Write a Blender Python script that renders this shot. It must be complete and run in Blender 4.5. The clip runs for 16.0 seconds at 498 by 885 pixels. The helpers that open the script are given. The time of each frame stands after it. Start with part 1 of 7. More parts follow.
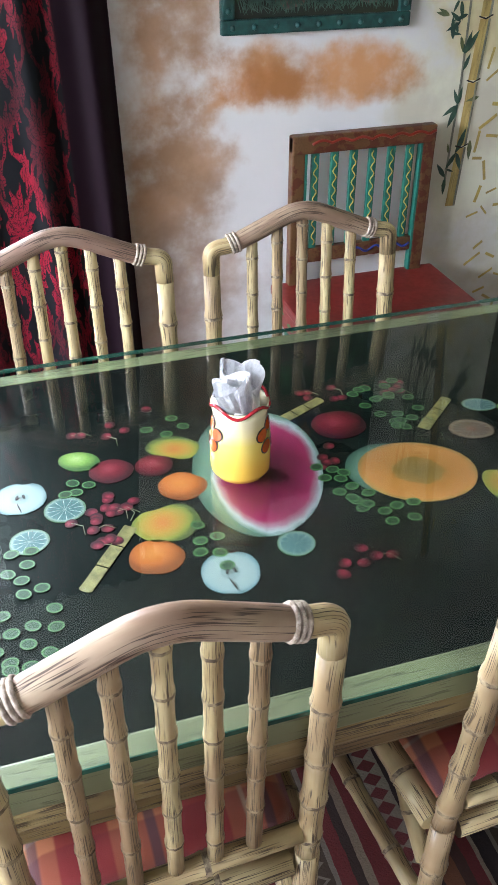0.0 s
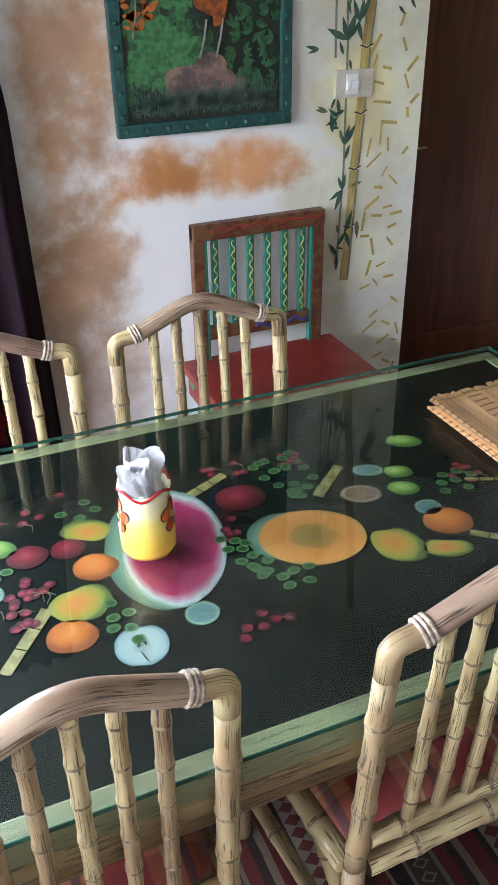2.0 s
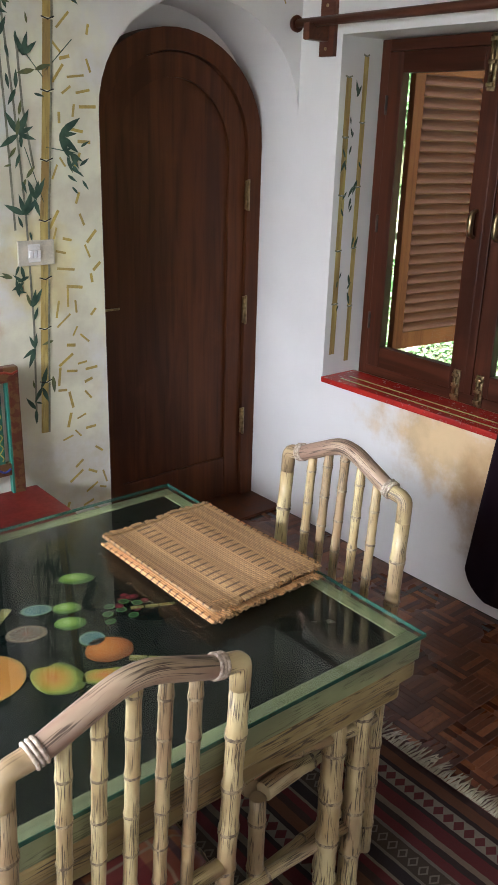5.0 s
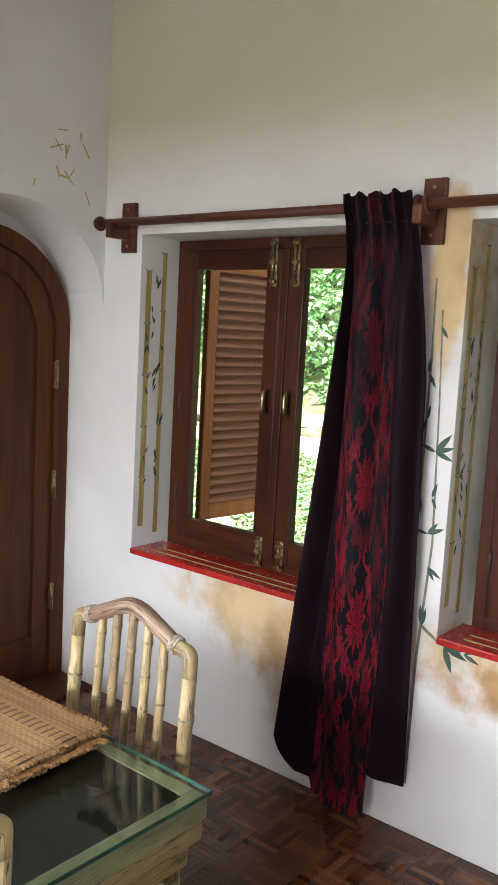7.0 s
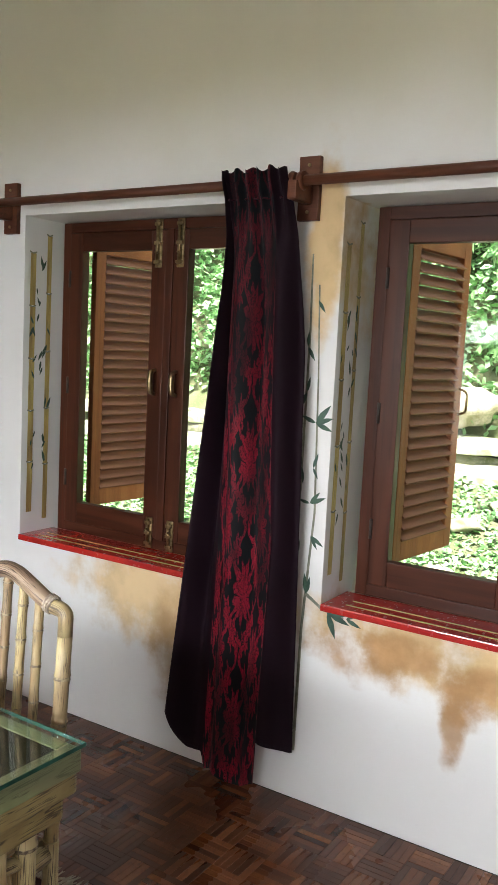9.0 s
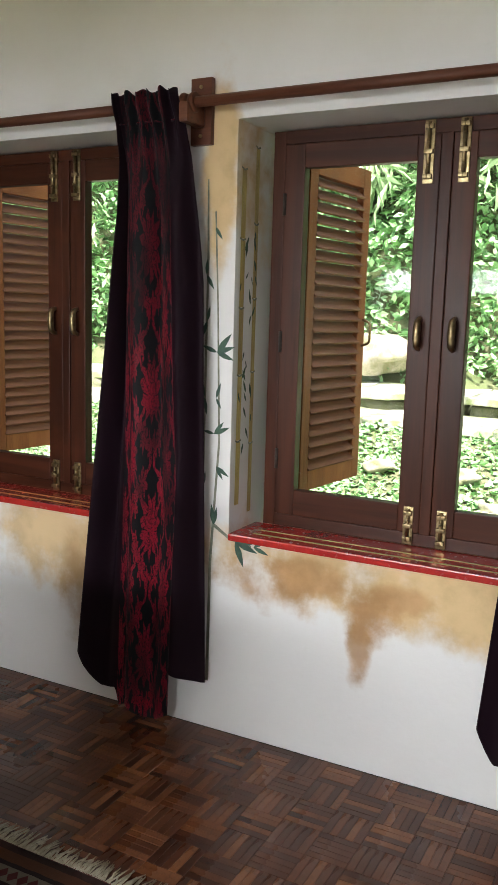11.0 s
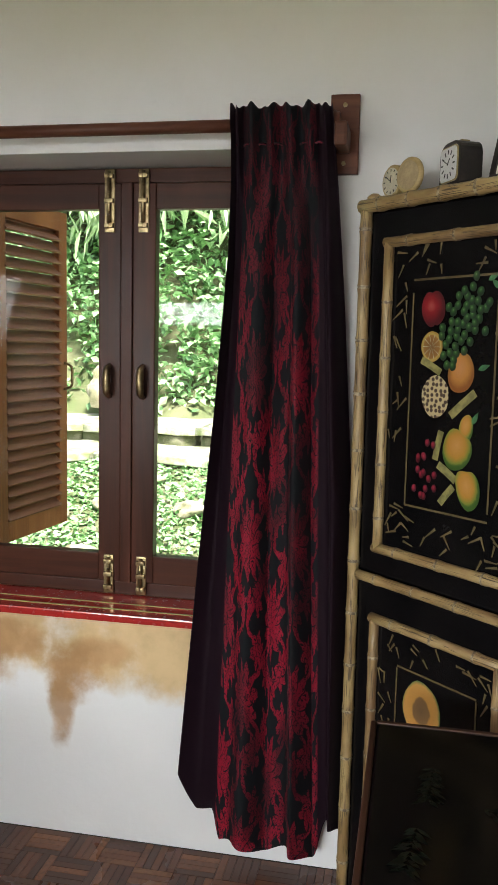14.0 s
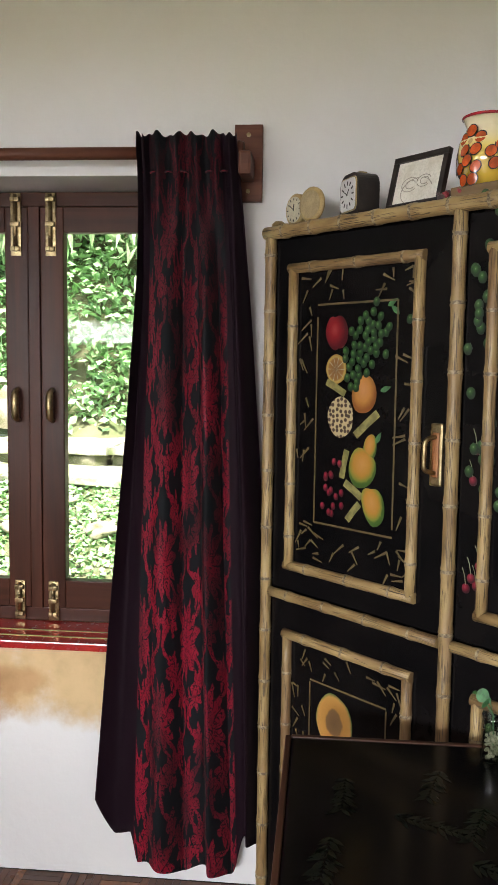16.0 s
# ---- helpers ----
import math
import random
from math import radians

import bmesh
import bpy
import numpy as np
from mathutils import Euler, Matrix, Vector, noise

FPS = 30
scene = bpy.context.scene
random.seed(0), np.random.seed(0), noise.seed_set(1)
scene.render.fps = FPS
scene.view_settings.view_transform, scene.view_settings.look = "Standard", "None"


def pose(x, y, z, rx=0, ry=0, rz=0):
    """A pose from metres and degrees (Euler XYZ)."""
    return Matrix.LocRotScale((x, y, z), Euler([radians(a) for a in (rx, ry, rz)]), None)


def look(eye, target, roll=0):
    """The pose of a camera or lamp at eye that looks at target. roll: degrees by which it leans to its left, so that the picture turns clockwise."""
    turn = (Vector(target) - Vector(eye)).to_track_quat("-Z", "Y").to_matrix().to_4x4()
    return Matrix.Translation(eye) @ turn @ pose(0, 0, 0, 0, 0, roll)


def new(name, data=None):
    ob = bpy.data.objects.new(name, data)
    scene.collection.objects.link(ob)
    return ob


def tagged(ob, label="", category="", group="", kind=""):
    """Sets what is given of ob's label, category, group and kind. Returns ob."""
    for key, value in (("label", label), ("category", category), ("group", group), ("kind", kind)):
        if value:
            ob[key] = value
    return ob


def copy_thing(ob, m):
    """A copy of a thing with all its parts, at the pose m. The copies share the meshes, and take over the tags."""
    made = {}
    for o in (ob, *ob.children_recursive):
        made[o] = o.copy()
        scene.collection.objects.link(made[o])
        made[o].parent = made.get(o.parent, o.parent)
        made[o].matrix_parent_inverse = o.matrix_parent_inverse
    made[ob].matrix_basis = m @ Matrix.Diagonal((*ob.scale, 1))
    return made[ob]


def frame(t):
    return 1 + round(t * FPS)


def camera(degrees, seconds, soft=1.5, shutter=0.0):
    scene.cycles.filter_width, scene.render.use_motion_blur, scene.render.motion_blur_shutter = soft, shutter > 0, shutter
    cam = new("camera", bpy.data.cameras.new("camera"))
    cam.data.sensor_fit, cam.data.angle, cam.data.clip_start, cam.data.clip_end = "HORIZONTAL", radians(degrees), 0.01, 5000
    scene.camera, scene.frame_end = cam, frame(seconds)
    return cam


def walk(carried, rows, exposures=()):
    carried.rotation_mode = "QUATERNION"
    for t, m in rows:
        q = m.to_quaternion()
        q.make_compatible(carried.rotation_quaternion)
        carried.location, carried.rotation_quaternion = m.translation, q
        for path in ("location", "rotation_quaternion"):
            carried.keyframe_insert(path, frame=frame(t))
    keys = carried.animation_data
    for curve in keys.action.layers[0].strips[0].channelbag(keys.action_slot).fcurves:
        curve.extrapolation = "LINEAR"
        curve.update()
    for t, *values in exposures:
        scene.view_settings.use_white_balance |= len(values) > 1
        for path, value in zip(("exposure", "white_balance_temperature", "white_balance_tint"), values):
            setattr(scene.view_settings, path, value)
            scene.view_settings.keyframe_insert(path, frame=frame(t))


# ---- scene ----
cam = camera(33.2, 16.0)
PATH = [
    (0, (1.034, 0.823, 1.589), (1.529, 2.38, 0.435), -0.1),
    (0.5, (1.042, 0.806, 1.615), (1.576, 2.336, 0.443), -0.4),
    (1, (1.053, 0.78, 1.644), (1.647, 2.32, 0.516), -0.5),
    (1.5, (1.055, 0.747, 1.668), (1.706, 2.302, 0.592), -0.4),
    (2, (1.06, 0.724, 1.683), (1.729, 2.299, 0.647), -0.9),
    (2.5, (1.075, 0.703, 1.706), (1.789, 2.298, 0.733), -1.0),
    (3, (1.093, 0.66, 1.732), (1.875, 2.268, 0.836), -1.2),
    (3.5, (1.114, 0.622, 1.734), (1.993, 2.205, 0.884), -0.8),
    (4, (1.144, 0.584, 1.723), (2.132, 2.114, 0.896), 0.4),
    (4.5, (1.177, 0.549, 1.709), (2.274, 2.026, 0.924), 1.4),
    (5, (1.205, 0.523, 1.691), (2.413, 1.956, 0.992), 1.7),
    (5.2, (1.21, 0.507, 1.689), (2.465, 1.929, 1.053), 1.6),
    (7.3, (1.234, 0.369, 1.639), (2.815, 1.571, 1.405), 3.3),
    (7.5, (1.24, 0.355, 1.627), (2.845, 1.526, 1.392), 3.5),
    (8, (1.245, 0.329, 1.595), (2.885, 1.453, 1.377), 3.4),
    (8.2, (1.24, 0.319, 1.588), (2.885, 1.437, 1.379), 3.4),
    (10.5, (1.265, 0.257, 1.451), (3.006, 1.193, 1.145), 1.5),
    (11, (1.29, 0.217, 1.435), (3.044, 1.13, 1.134), 1.6),
    (11.5, (1.314, 0.183, 1.441), (3.098, 1.035, 1.136), 1.4),
    (12, (1.326, 0.163, 1.447), (3.15, 0.923, 1.14), 1.2),
    (12.5, (1.346, 0.129, 1.468), (3.215, 0.78, 1.178), 1.2),
    (13, (1.362, 0.098, 1.46), (3.27, 0.644, 1.208), 2.0),
    (13.5, (1.381, 0.065, 1.492), (3.315, 0.517, 1.256), 2.2),
    (14, (1.391, 0.04, 1.511), (3.341, 0.421, 1.281), 1.3),
    (14.5, (1.386, 0.046, 1.517), (3.346, 0.373, 1.29), 0.9),
    (15, (1.377, 0.045, 1.527), (3.345, 0.319, 1.303), 1.2),
    (15.5, (1.365, 0.044, 1.527), (3.343, 0.257, 1.324), 1.1),
    (16, (1.357, 0.033, 1.53), (3.34, 0.207, 1.341), 0.8),
]
walk(cam, [(t, look(eye, target, roll)) for t, eye, target, roll in PATH],
     exposures=[(0, 1.95, 6100, 18), (3.5, 2.06, 5950, 17), (5, 2.02, 6450, 19), (7.5, 2.08, 6750, 16), (11, 1.76, 6850, 14), (14, 1.62, 6900, 13), (16, 1.86, 6950, 18)])

# ---------------------------------------------------------------- world and light
world = bpy.data.worlds.new("sky")
scene.world = world
world.use_nodes = True
wn = world.node_tree.nodes
sky = wn.new("ShaderNodeTexSky")
sky.sky_type = "NISHITA"
sky.sun_disc = False
sky.sun_elevation = radians(58)
sky.sun_rotation = radians(239)
sky.dust_density = 4.0
wn["Background"].inputs[1].default_value = 0.15
world.node_tree.links.new(sky.outputs[0], wn["Background"].inputs[0])


def lamp(name, kind, m, energy, color=(1, 1, 1), **sizes):
    data = bpy.data.lights.new(name, kind)
    data.energy, data.color = energy, color
    for key, value in sizes.items():
        if key == "angle":
            data.angle = value
        elif key == "size":
            data.shape, data.size = "RECTANGLE", value
        elif key == "spread":
            data.spread = value
        elif key == "size_y":
            data.size_y = value
    ob = new(name, data)
    ob.matrix_world = m
    return ob


lamp("sun", "SUN", look((0, 0, 0), (0.50, 0.30, -1.0)), 5.0, (1.0, 0.97, 0.92), angle=radians(10))
# daylight at the openings that no view shows: the window beside the curtain and the wide veranda window in the west
lamp("window_light", "AREA", look((0.42, 3.44, 1.50), (0.9, 1.5, 0.7)), 16, (0.86, 0.94, 1.0), size=0.8, size_y=1.1, spread=radians(120))
lamp("veranda_light", "AREA", look((-2.2, 1.65, 2.30), (3.0, 1.50, 0.9)), 265, (0.86, 0.94, 1.0), size=3.4, size_y=1.2)

# ---------------------------------------------------------------- mesh helpers


def part(name, bm, material, parent=None, label="", smooth=False, kind=""):
    """Link a bmesh as one mesh object under a thing or a part."""
    me = bpy.data.meshes.new(name)
    bm.normal_update()
    bm.to_mesh(me)
    bm.free()
    for m in material if isinstance(material, (list, tuple)) else [material]:
        me.materials.append(m)
    if smooth:
        for p in me.polygons:
            p.use_smooth = True
    ob = new(name, me)
    if parent is not None:
        ob.parent = parent
    if label:
        ob["label"] = label
    if kind:
        ob["kind"] = kind
    return ob


def thing(name, label, category, group="", kind="", at=None):
    ob = new(name)
    ob.empty_display_size = 0.1
    if at is not None:
        ob.matrix_world = at
    return tagged(ob, label, category, group, kind)


def add_box(bm, x0, x1, y0, y1, z0, z1, bevel=0.0, slot=0):
    m = Matrix.LocRotScale(((x0 + x1) / 2, (y0 + y1) / 2, (z0 + z1) / 2), None, (abs(x1 - x0), abs(y1 - y0), abs(z1 - z0)))
    made = bmesh.ops.create_cube(bm, size=1, matrix=m)["verts"]
    faces = {f for v in made for f in v.link_faces}
    for f in faces:
        f.material_index = slot
    if bevel:
        edges = list({e for v in made for e in v.link_edges})
        bmesh.ops.bevel(bm, geom=edges, offset=bevel, segments=2, affect="EDGES", profile=0.6)
    return bm


def box(x0, x1, y0, y1, z0, z1, bevel=0.0):
    return add_box(bmesh.new(), x0, x1, y0, y1, z0, z1, bevel)


def add_tube(bm, points, radii, segs=10, slots=None, caps=True):
    """A round sweep along points with a radius at each; its UV runs round (0 to 1) and along (metres)."""
    uv = bm.loops.layers.uv.verify()
    pts = [Vector(p) for p in points]
    if not isinstance(radii, (list, tuple)):
        radii = [radii] * len(pts)
    rings, up, along, length = [], None, [], 0.0
    for i, p in enumerate(pts):
        d = (pts[min(i + 1, len(pts) - 1)] - pts[max(i - 1, 0)]).normalized()
        if up is None:
            up = d.orthogonal().normalized()
        up = (up - d * up.dot(d)).normalized()
        side = d.cross(up)
        if i:
            length += (p - pts[i - 1]).length
        along.append(length)
        rings.append([bm.verts.new(p + radii[i] * (math.cos(a) * up + math.sin(a) * side)) for a in (2 * math.pi * k / segs for k in range(segs))])
    for i in range(len(pts) - 1):
        for k in range(segs):
            n = (k + 1) % segs
            f = bm.faces.new((rings[i][k], rings[i][n], rings[i + 1][n], rings[i + 1][k]))
            f.smooth = True
            if slots:
                f.material_index = slots[i]
            for loop, (u, v) in zip(f.loops, ((k, i), (k + 1, i), (k + 1, i + 1), (k, i + 1))):
                loop[uv].uv = (u / segs, along[v] + pts[0].x * 3.1 + pts[0].y * 1.7)
    if caps:
        bm.faces.new(list(reversed(rings[0])))
        bm.faces.new(rings[-1])
    return bm


def add_bamboo(bm, a, b, r, step=0.15, first=0.08, segs=10, taper=1.0):
    """A straight bamboo pole with swollen knots and a dark groove at each."""
    a, b = Vector(a), Vector(b)
    length = (b - a).length
    d = (b - a) / length
    stops, s = [(0.0, 1.0, 0)], first
    while s < length - 0.02:
        w = min(0.0095, r * 0.62)
        stops += [(s - 2.2 * w, 0.985, 0), (s - w, 1.05, 0), (s - 0.45 * w, 1.14, 1), (s, 1.0, 1), (s + 0.4 * w, 1.15, 0), (s + w, 1.06, 0), (s + 2.4 * w, 0.985, 0)]
        s += step * (0.92 + 0.16 * noise.noise(Vector((a.x * 7 + s * 3, a.y * 5, a.z))))
    stops.append((length, 1.0, 0))
    pts = [a + d * t for t, _, _ in stops]
    return add_tube(bm, pts, [r * k * (1 + (taper - 1) * t / length) for t, k, _ in stops], segs, [c for _, _, c in stops[:-1]])


def bamboo(a, b, r, **more):
    return add_bamboo(bmesh.new(), a, b, r, **more)


def rounded(points, radius, steps=5):
    """The polyline with its inner corners rounded."""
    pts = [Vector(p) for p in points]
    out = [pts[0]]
    for p, q, s in zip(pts, pts[1:], pts[2:]):
        r = min(radius, (q - p).length * 0.48, (s - q).length * 0.48)
        a, b = q + (p - q).normalized() * r, q + (s - q).normalized() * r
        for i in range(steps + 1):
            t = i / steps
            out.append(a * (1 - t) ** 2 + 2 * q * t * (1 - t) + b * t * t)
    return out + [pts[-1]]


def add_lathe(bm, profile, segs=28, centre=(0, 0, 0), slots=None):
    c = Vector(centre)
    uv = bm.loops.layers.uv.verify()
    rings = [[bm.verts.new(c + Vector((r * math.cos(2 * math.pi * k / segs), r * math.sin(2 * math.pi * k / segs), z))) for k in range(segs)] for r, z in profile]
    for i in range(len(rings) - 1):
        for k in range(segs):
            n = (k + 1) % segs
            f = bm.faces.new((rings[i][k], rings[i][n], rings[i + 1][n], rings[i + 1][k]))
            f.smooth = True
            f.material_index = slots[i] if slots else 0
            for loop, (u, v) in zip(f.loops, ((k, i), (k + 1, i), (k + 1, i + 1), (k, i + 1))):
                loop[uv].uv = (u / segs, profile[v][1])
    bm.faces.new(list(reversed(rings[0])))
    bm.faces.new(rings[-1])
    return bm


def add_disc(bm, m, rx, ry, thick=0.0012, segs=28, wob=0.0, seed=0.0, shape=None):
    """A thin flat patch of paint in the xy plane of m."""
    top, low = [], []
    for k in range(segs):
        a = 2 * math.pi * k / segs
        r = 1 + wob * noise.noise(Vector((math.cos(a) * 1.3 + seed, math.sin(a) * 1.3, seed)))
        if shape:
            r *= shape(a)
        v = Vector((rx * r * math.cos(a), ry * r * math.sin(a), 0))
        top.append(bm.verts.new(m @ (v + Vector((0, 0, thick)))))
        low.append(bm.verts.new(m @ v))
    bm.faces.new(top)
    bm.faces.new(list(reversed(low)))
    for k in range(segs):
        n = (k + 1) % segs
        bm.faces.new((low[k], low[n], top[n], top[k]))
    return bm


def add_leaf(bm, m, length, width, thick=0.001, slot=0):
    """A pointed flat leaf along the x axis of m."""
    prof = ((0, 0.0), (0.18, 0.34), (0.42, 0.5), (0.7, 0.33), (1, 0.0))
    up = [bm.verts.new(m @ Vector((t * length, w * width, thick))) for t, w in prof]
    lo = [bm.verts.new(m @ Vector((t * length, -w * width, thick))) for t, w in prof[1:-1]]
    f = bm.faces.new(up[::-1] + lo)
    f.material_index = slot
    return bm


# ---------------------------------------------------------------- materials


class Nodes:
    """Short hand for a material's node tree."""

    def __init__(self, name):
        self.mat = bpy.data.materials.new(name)
        self.mat.use_nodes = True
        self.tree = self.mat.node_tree
        self.bsdf = self.tree.nodes["Principled BSDF"]

    def node(self, kind, **props):
        n = self.tree.nodes.new(kind)
        if "operation" in props:
            n.operation = props["operation"]
        if "use_clamp" in props:
            n.use_clamp = props["use_clamp"]
        if "interpolation_type" in props:
            n.interpolation_type = props["interpolation_type"]
        if "data_type" in props:
            n.data_type, n.blend_type = props["data_type"], props["blend_type"]
        return n

    def put(self, value, socket):
        if isinstance(value, bpy.types.NodeSocket):
            self.tree.links.new(value, socket)
        elif isinstance(value, (tuple, list)) and len(value) == 3 and socket.type == "RGBA":
            socket.default_value = (*value, 1)
        else:
            socket.default_value = value

    def math(self, op, a, b=0.0, clamp=False):
        n = self.node("ShaderNodeMath", operation=op, use_clamp=clamp)
        self.put(a, n.inputs[0]), self.put(b, n.inputs[1])
        return n.outputs[0]

    def coord(self, which="Object"):
        return self.node("ShaderNodeTexCoord").outputs[which]

    def xyz(self, vec):
        n = self.node("ShaderNodeSeparateXYZ")
        self.put(vec, n.inputs[0])
        return n.outputs

    def scaled(self, vec, s, offset=(0, 0, 0)):
        n = self.node("ShaderNodeMapping")
        self.put(vec, n.inputs[0])
        n.inputs["Scale"].default_value = s
        n.inputs["Location"].default_value = offset
        return n.outputs[0]

    def noise(self, vec, scale, detail=3.0, rough=0.55, distort=0.0, color=False):
        n = self.node("ShaderNodeTexNoise")
        self.put(vec, n.inputs["Vector"])
        n.inputs["Scale"].default_value, n.inputs["Detail"].default_value = scale, detail
        n.inputs["Roughness"].default_value, n.inputs["Distortion"].default_value = rough, distort
        return n.outputs["Color" if color else "Fac"]

    def step(self, value, lo, hi, to=(0.0, 1.0)):
        n = self.node("ShaderNodeMapRange", interpolation_type="SMOOTHSTEP")
        self.put(value, n.inputs[0])
        for i, v in enumerate((lo, hi, *to)):
            n.inputs[i + 1].default_value = v
        return n.outputs[0]

    def ramp(self, fac, stops):
        n = self.node("ShaderNodeValToRGB")
        self.put(fac, n.inputs[0])
        e = n.color_ramp.elements
        while len(e) < len(stops):
            e.new(0.5)
        for el, (p, c) in zip(e, stops):
            el.position, el.color = p, (*c, 1)
        return n.outputs[0]

    def mix(self, fac, a, b, blend="MIX"):
        n = self.node("ShaderNodeMix", data_type="RGBA", blend_type=blend)
        self.put(fac, n.inputs[0]), self.put(a, n.inputs[6]), self.put(b, n.inputs[7])
        return n.outputs[2]

    def bump(self, height, strength=0.3, distance=0.002):
        n = self.node("ShaderNodeBump")
        n.inputs["Strength"].default_value, n.inputs["Distance"].default_value = strength, distance
        self.put(height, n.inputs["Height"])
        self.put(n.outputs[0], self.bsdf.inputs["Normal"])

    def set(self, color=None, rough=None, metal=None, spec=None, coat=None):
        for value, key in ((color, "Base Color"), (rough, "Roughness"), (metal, "Metallic"), (spec, "Specular IOR Level"), (coat, "Coat Weight")):
            if value is not None:
                self.put(value, self.bsdf.inputs[key])
        return self.mat


def mixed(name, a, b, scale, rough=0.6, bump=0.2, metal=0.0, coat=None, stretch=(1, 1, 1), where="Object", contrast=(0.35, 0.65), fine=8.0):
    """A surface that wanders between two colours at two scales, with a fine relief."""
    n = Nodes(name)
    co = n.scaled(n.coord(where), stretch)
    big = n.step(n.noise(co, scale, 4), *contrast)
    small = n.noise(co, scale * fine, 3)
    col = n.mix(big, a, b)
    col = n.mix(n.math("MULTIPLY", n.step(small, 0.4, 0.75), 0.35), col, tuple(0.6 * (p + q) / 2 for p, q in zip(a, b)))
    n.bump(small, bump)
    n.set(col, n.step(small, 0.2, 0.8, (rough * 0.85, min(1, rough * 1.15))), metal, None, coat)
    return n.mat


def bamboo_material(name, pale, warm, crack, streak=0.6):
    n = Nodes(name)
    uv = n.coord("UV")
    co = n.coord("Object")
    rnd = n.node("ShaderNodeObjectInfo").outputs["Random"]
    off = n.node("ShaderNodeCombineXYZ")
    n.put(n.math("MULTIPLY", rnd, 37.0), off.inputs[1])
    add = n.node("ShaderNodeVectorMath", operation="ADD")
    n.put(uv, add.inputs[0]), n.put(off.outputs[0], add.inputs[1])
    u = add.outputs[0]
    tone = n.step(n.noise(n.scaled(u, (2, 7, 1)), 1.0, 3), 0.35, 0.68)
    col = n.mix(tone, pale, warm)
    grey = n.step(n.noise(n.scaled(u, (3, 4, 1), (5, 3, 0)), 1.0, 3), 0.55, 0.8)
    col = n.mix(n.math("MULTIPLY", grey, 0.55), col, (0.30, 0.19, 0.13))
    stained = n.step(n.math("ADD", n.noise(n.scaled(u, (1.2, 2.6, 1), (2, 8, 0)), 1.0, 2), n.math("MULTIPLY", rnd, 0.35)), 0.58, 0.85)
    col = n.mix(n.math("MULTIPLY", stained, 0.75), col, tuple(0.62 * c for c in (warm[0], warm[1] * 0.85, warm[2] * 1.05)))
    lines = n.noise(n.scaled(u, (24, 5, 1)), 1.0, 2, 0.5, 0.3)
    ridge = n.math("ABSOLUTE", n.math("SUBTRACT", lines, 0.5))
    some = n.step(n.noise(n.scaled(u, (5, 9, 1), (9, 2, 0)), 1.0, 2), 0.44, 0.52)
    thin = n.math("MULTIPLY", n.math("MULTIPLY", n.step(ridge, 0.016, 0.040, (1.0, 0.0)), some), streak)
    col = n.mix(thin, col, crack)
    grain = n.noise(n.scaled(u, (40, 14, 1)), 1.0, 2)
    col = n.mix(n.math("MULTIPLY", grain, 0.25), col, warm)
    n.bump(n.math("SUBTRACT", grain, n.math("MULTIPLY", thin, 2.0)), 0.25, 0.001)
    n.set(col, n.step(grain, 0.2, 0.8, (0.32, 0.5)), 0.0)
    return n.mat


M_BAMBOO = bamboo_material("painted bamboo", (0.60, 0.51, 0.27), (0.38, 0.275, 0.13), (0.03, 0.018, 0.012), 0.95)
M_RAIL = bamboo_material("brown bamboo rail", (0.50, 0.39, 0.26), (0.28, 0.18, 0.115), (0.03, 0.018, 0.012), 0.95)
M_KNOT = mixed("bamboo knot", (0.10, 0.070, 0.045), (0.42, 0.34, 0.21), 110, 0.6, 0.3)
M_CABBAMBOO = bamboo_material("ochre bamboo moulding", (0.42, 0.30, 0.13), (0.23, 0.14, 0.055), (0.03, 0.018, 0.01), 0.95)
M_ROPE = mixed("pale cord binding", (0.56, 0.47, 0.38), (0.28, 0.22, 0.16), 120, 0.8, 0.5)


def wood_material(name, a, b, rough, grain_axis=2, scale=1.0, coat=0.0):
    n = Nodes(name)
    co = n.coord("Object")
    s = [14 * scale] * 3
    s[grain_axis] = 0.9 * scale
    g = n.noise(n.scaled(co, tuple(s)), 1.0, 6, 0.6, 0.8)
    col = n.mix(n.step(g, 0.3, 0.7), a, b)
    s2 = [60 * scale] * 3
    s2[grain_axis] = 2.5 * scale
    fine = n.noise(n.scaled(co, tuple(s2)), 1.0, 3)
    col = n.mix(n.math("MULTIPLY", n.step(fine, 0.5, 0.8), 0.5), col, tuple(0.4 * v for v in a))
    wear = n.step(n.noise(co, 5, 4), 0.58, 0.8)
    col = n.mix(n.math("MULTIPLY", wear, 0.25), col, tuple(min(1, 1.8 * v) for v in b))
    n.bump(fine, 0.2, 0.001)
    n.set(col, n.step(g, 0.2, 0.8, (rough * 0.8, rough * 1.2)), 0.0, 0.22, coat)
    return n.mat


M_DOOR = wood_material("dark red door wood", (0.060, 0.018, 0.007), (0.115, 0.036, 0.012), 0.45)
M_WINWOOD = wood_material("dark window wood", (0.036, 0.010, 0.005), (0.078, 0.022, 0.010), 0.38)
M_WINWOODH = wood_material("dark window wood across", (0.036, 0.010, 0.005), (0.078, 0.022, 0.010), 0.38, 1)
M_SHUTTER = wood_material("weathered louvre wood", (0.20, 0.078, 0.038), (0.34, 0.15, 0.08), 0.6, 0)
M_SHUTTERV = wood_material("orange brown shutter wood", (0.26, 0.08, 0.028), (0.40, 0.14, 0.05), 0.55, 2)
M_ROD = wood_material("curtain rod wood", (0.085, 0.030, 0.018), (0.15, 0.055, 0.03), 0.4, 1)
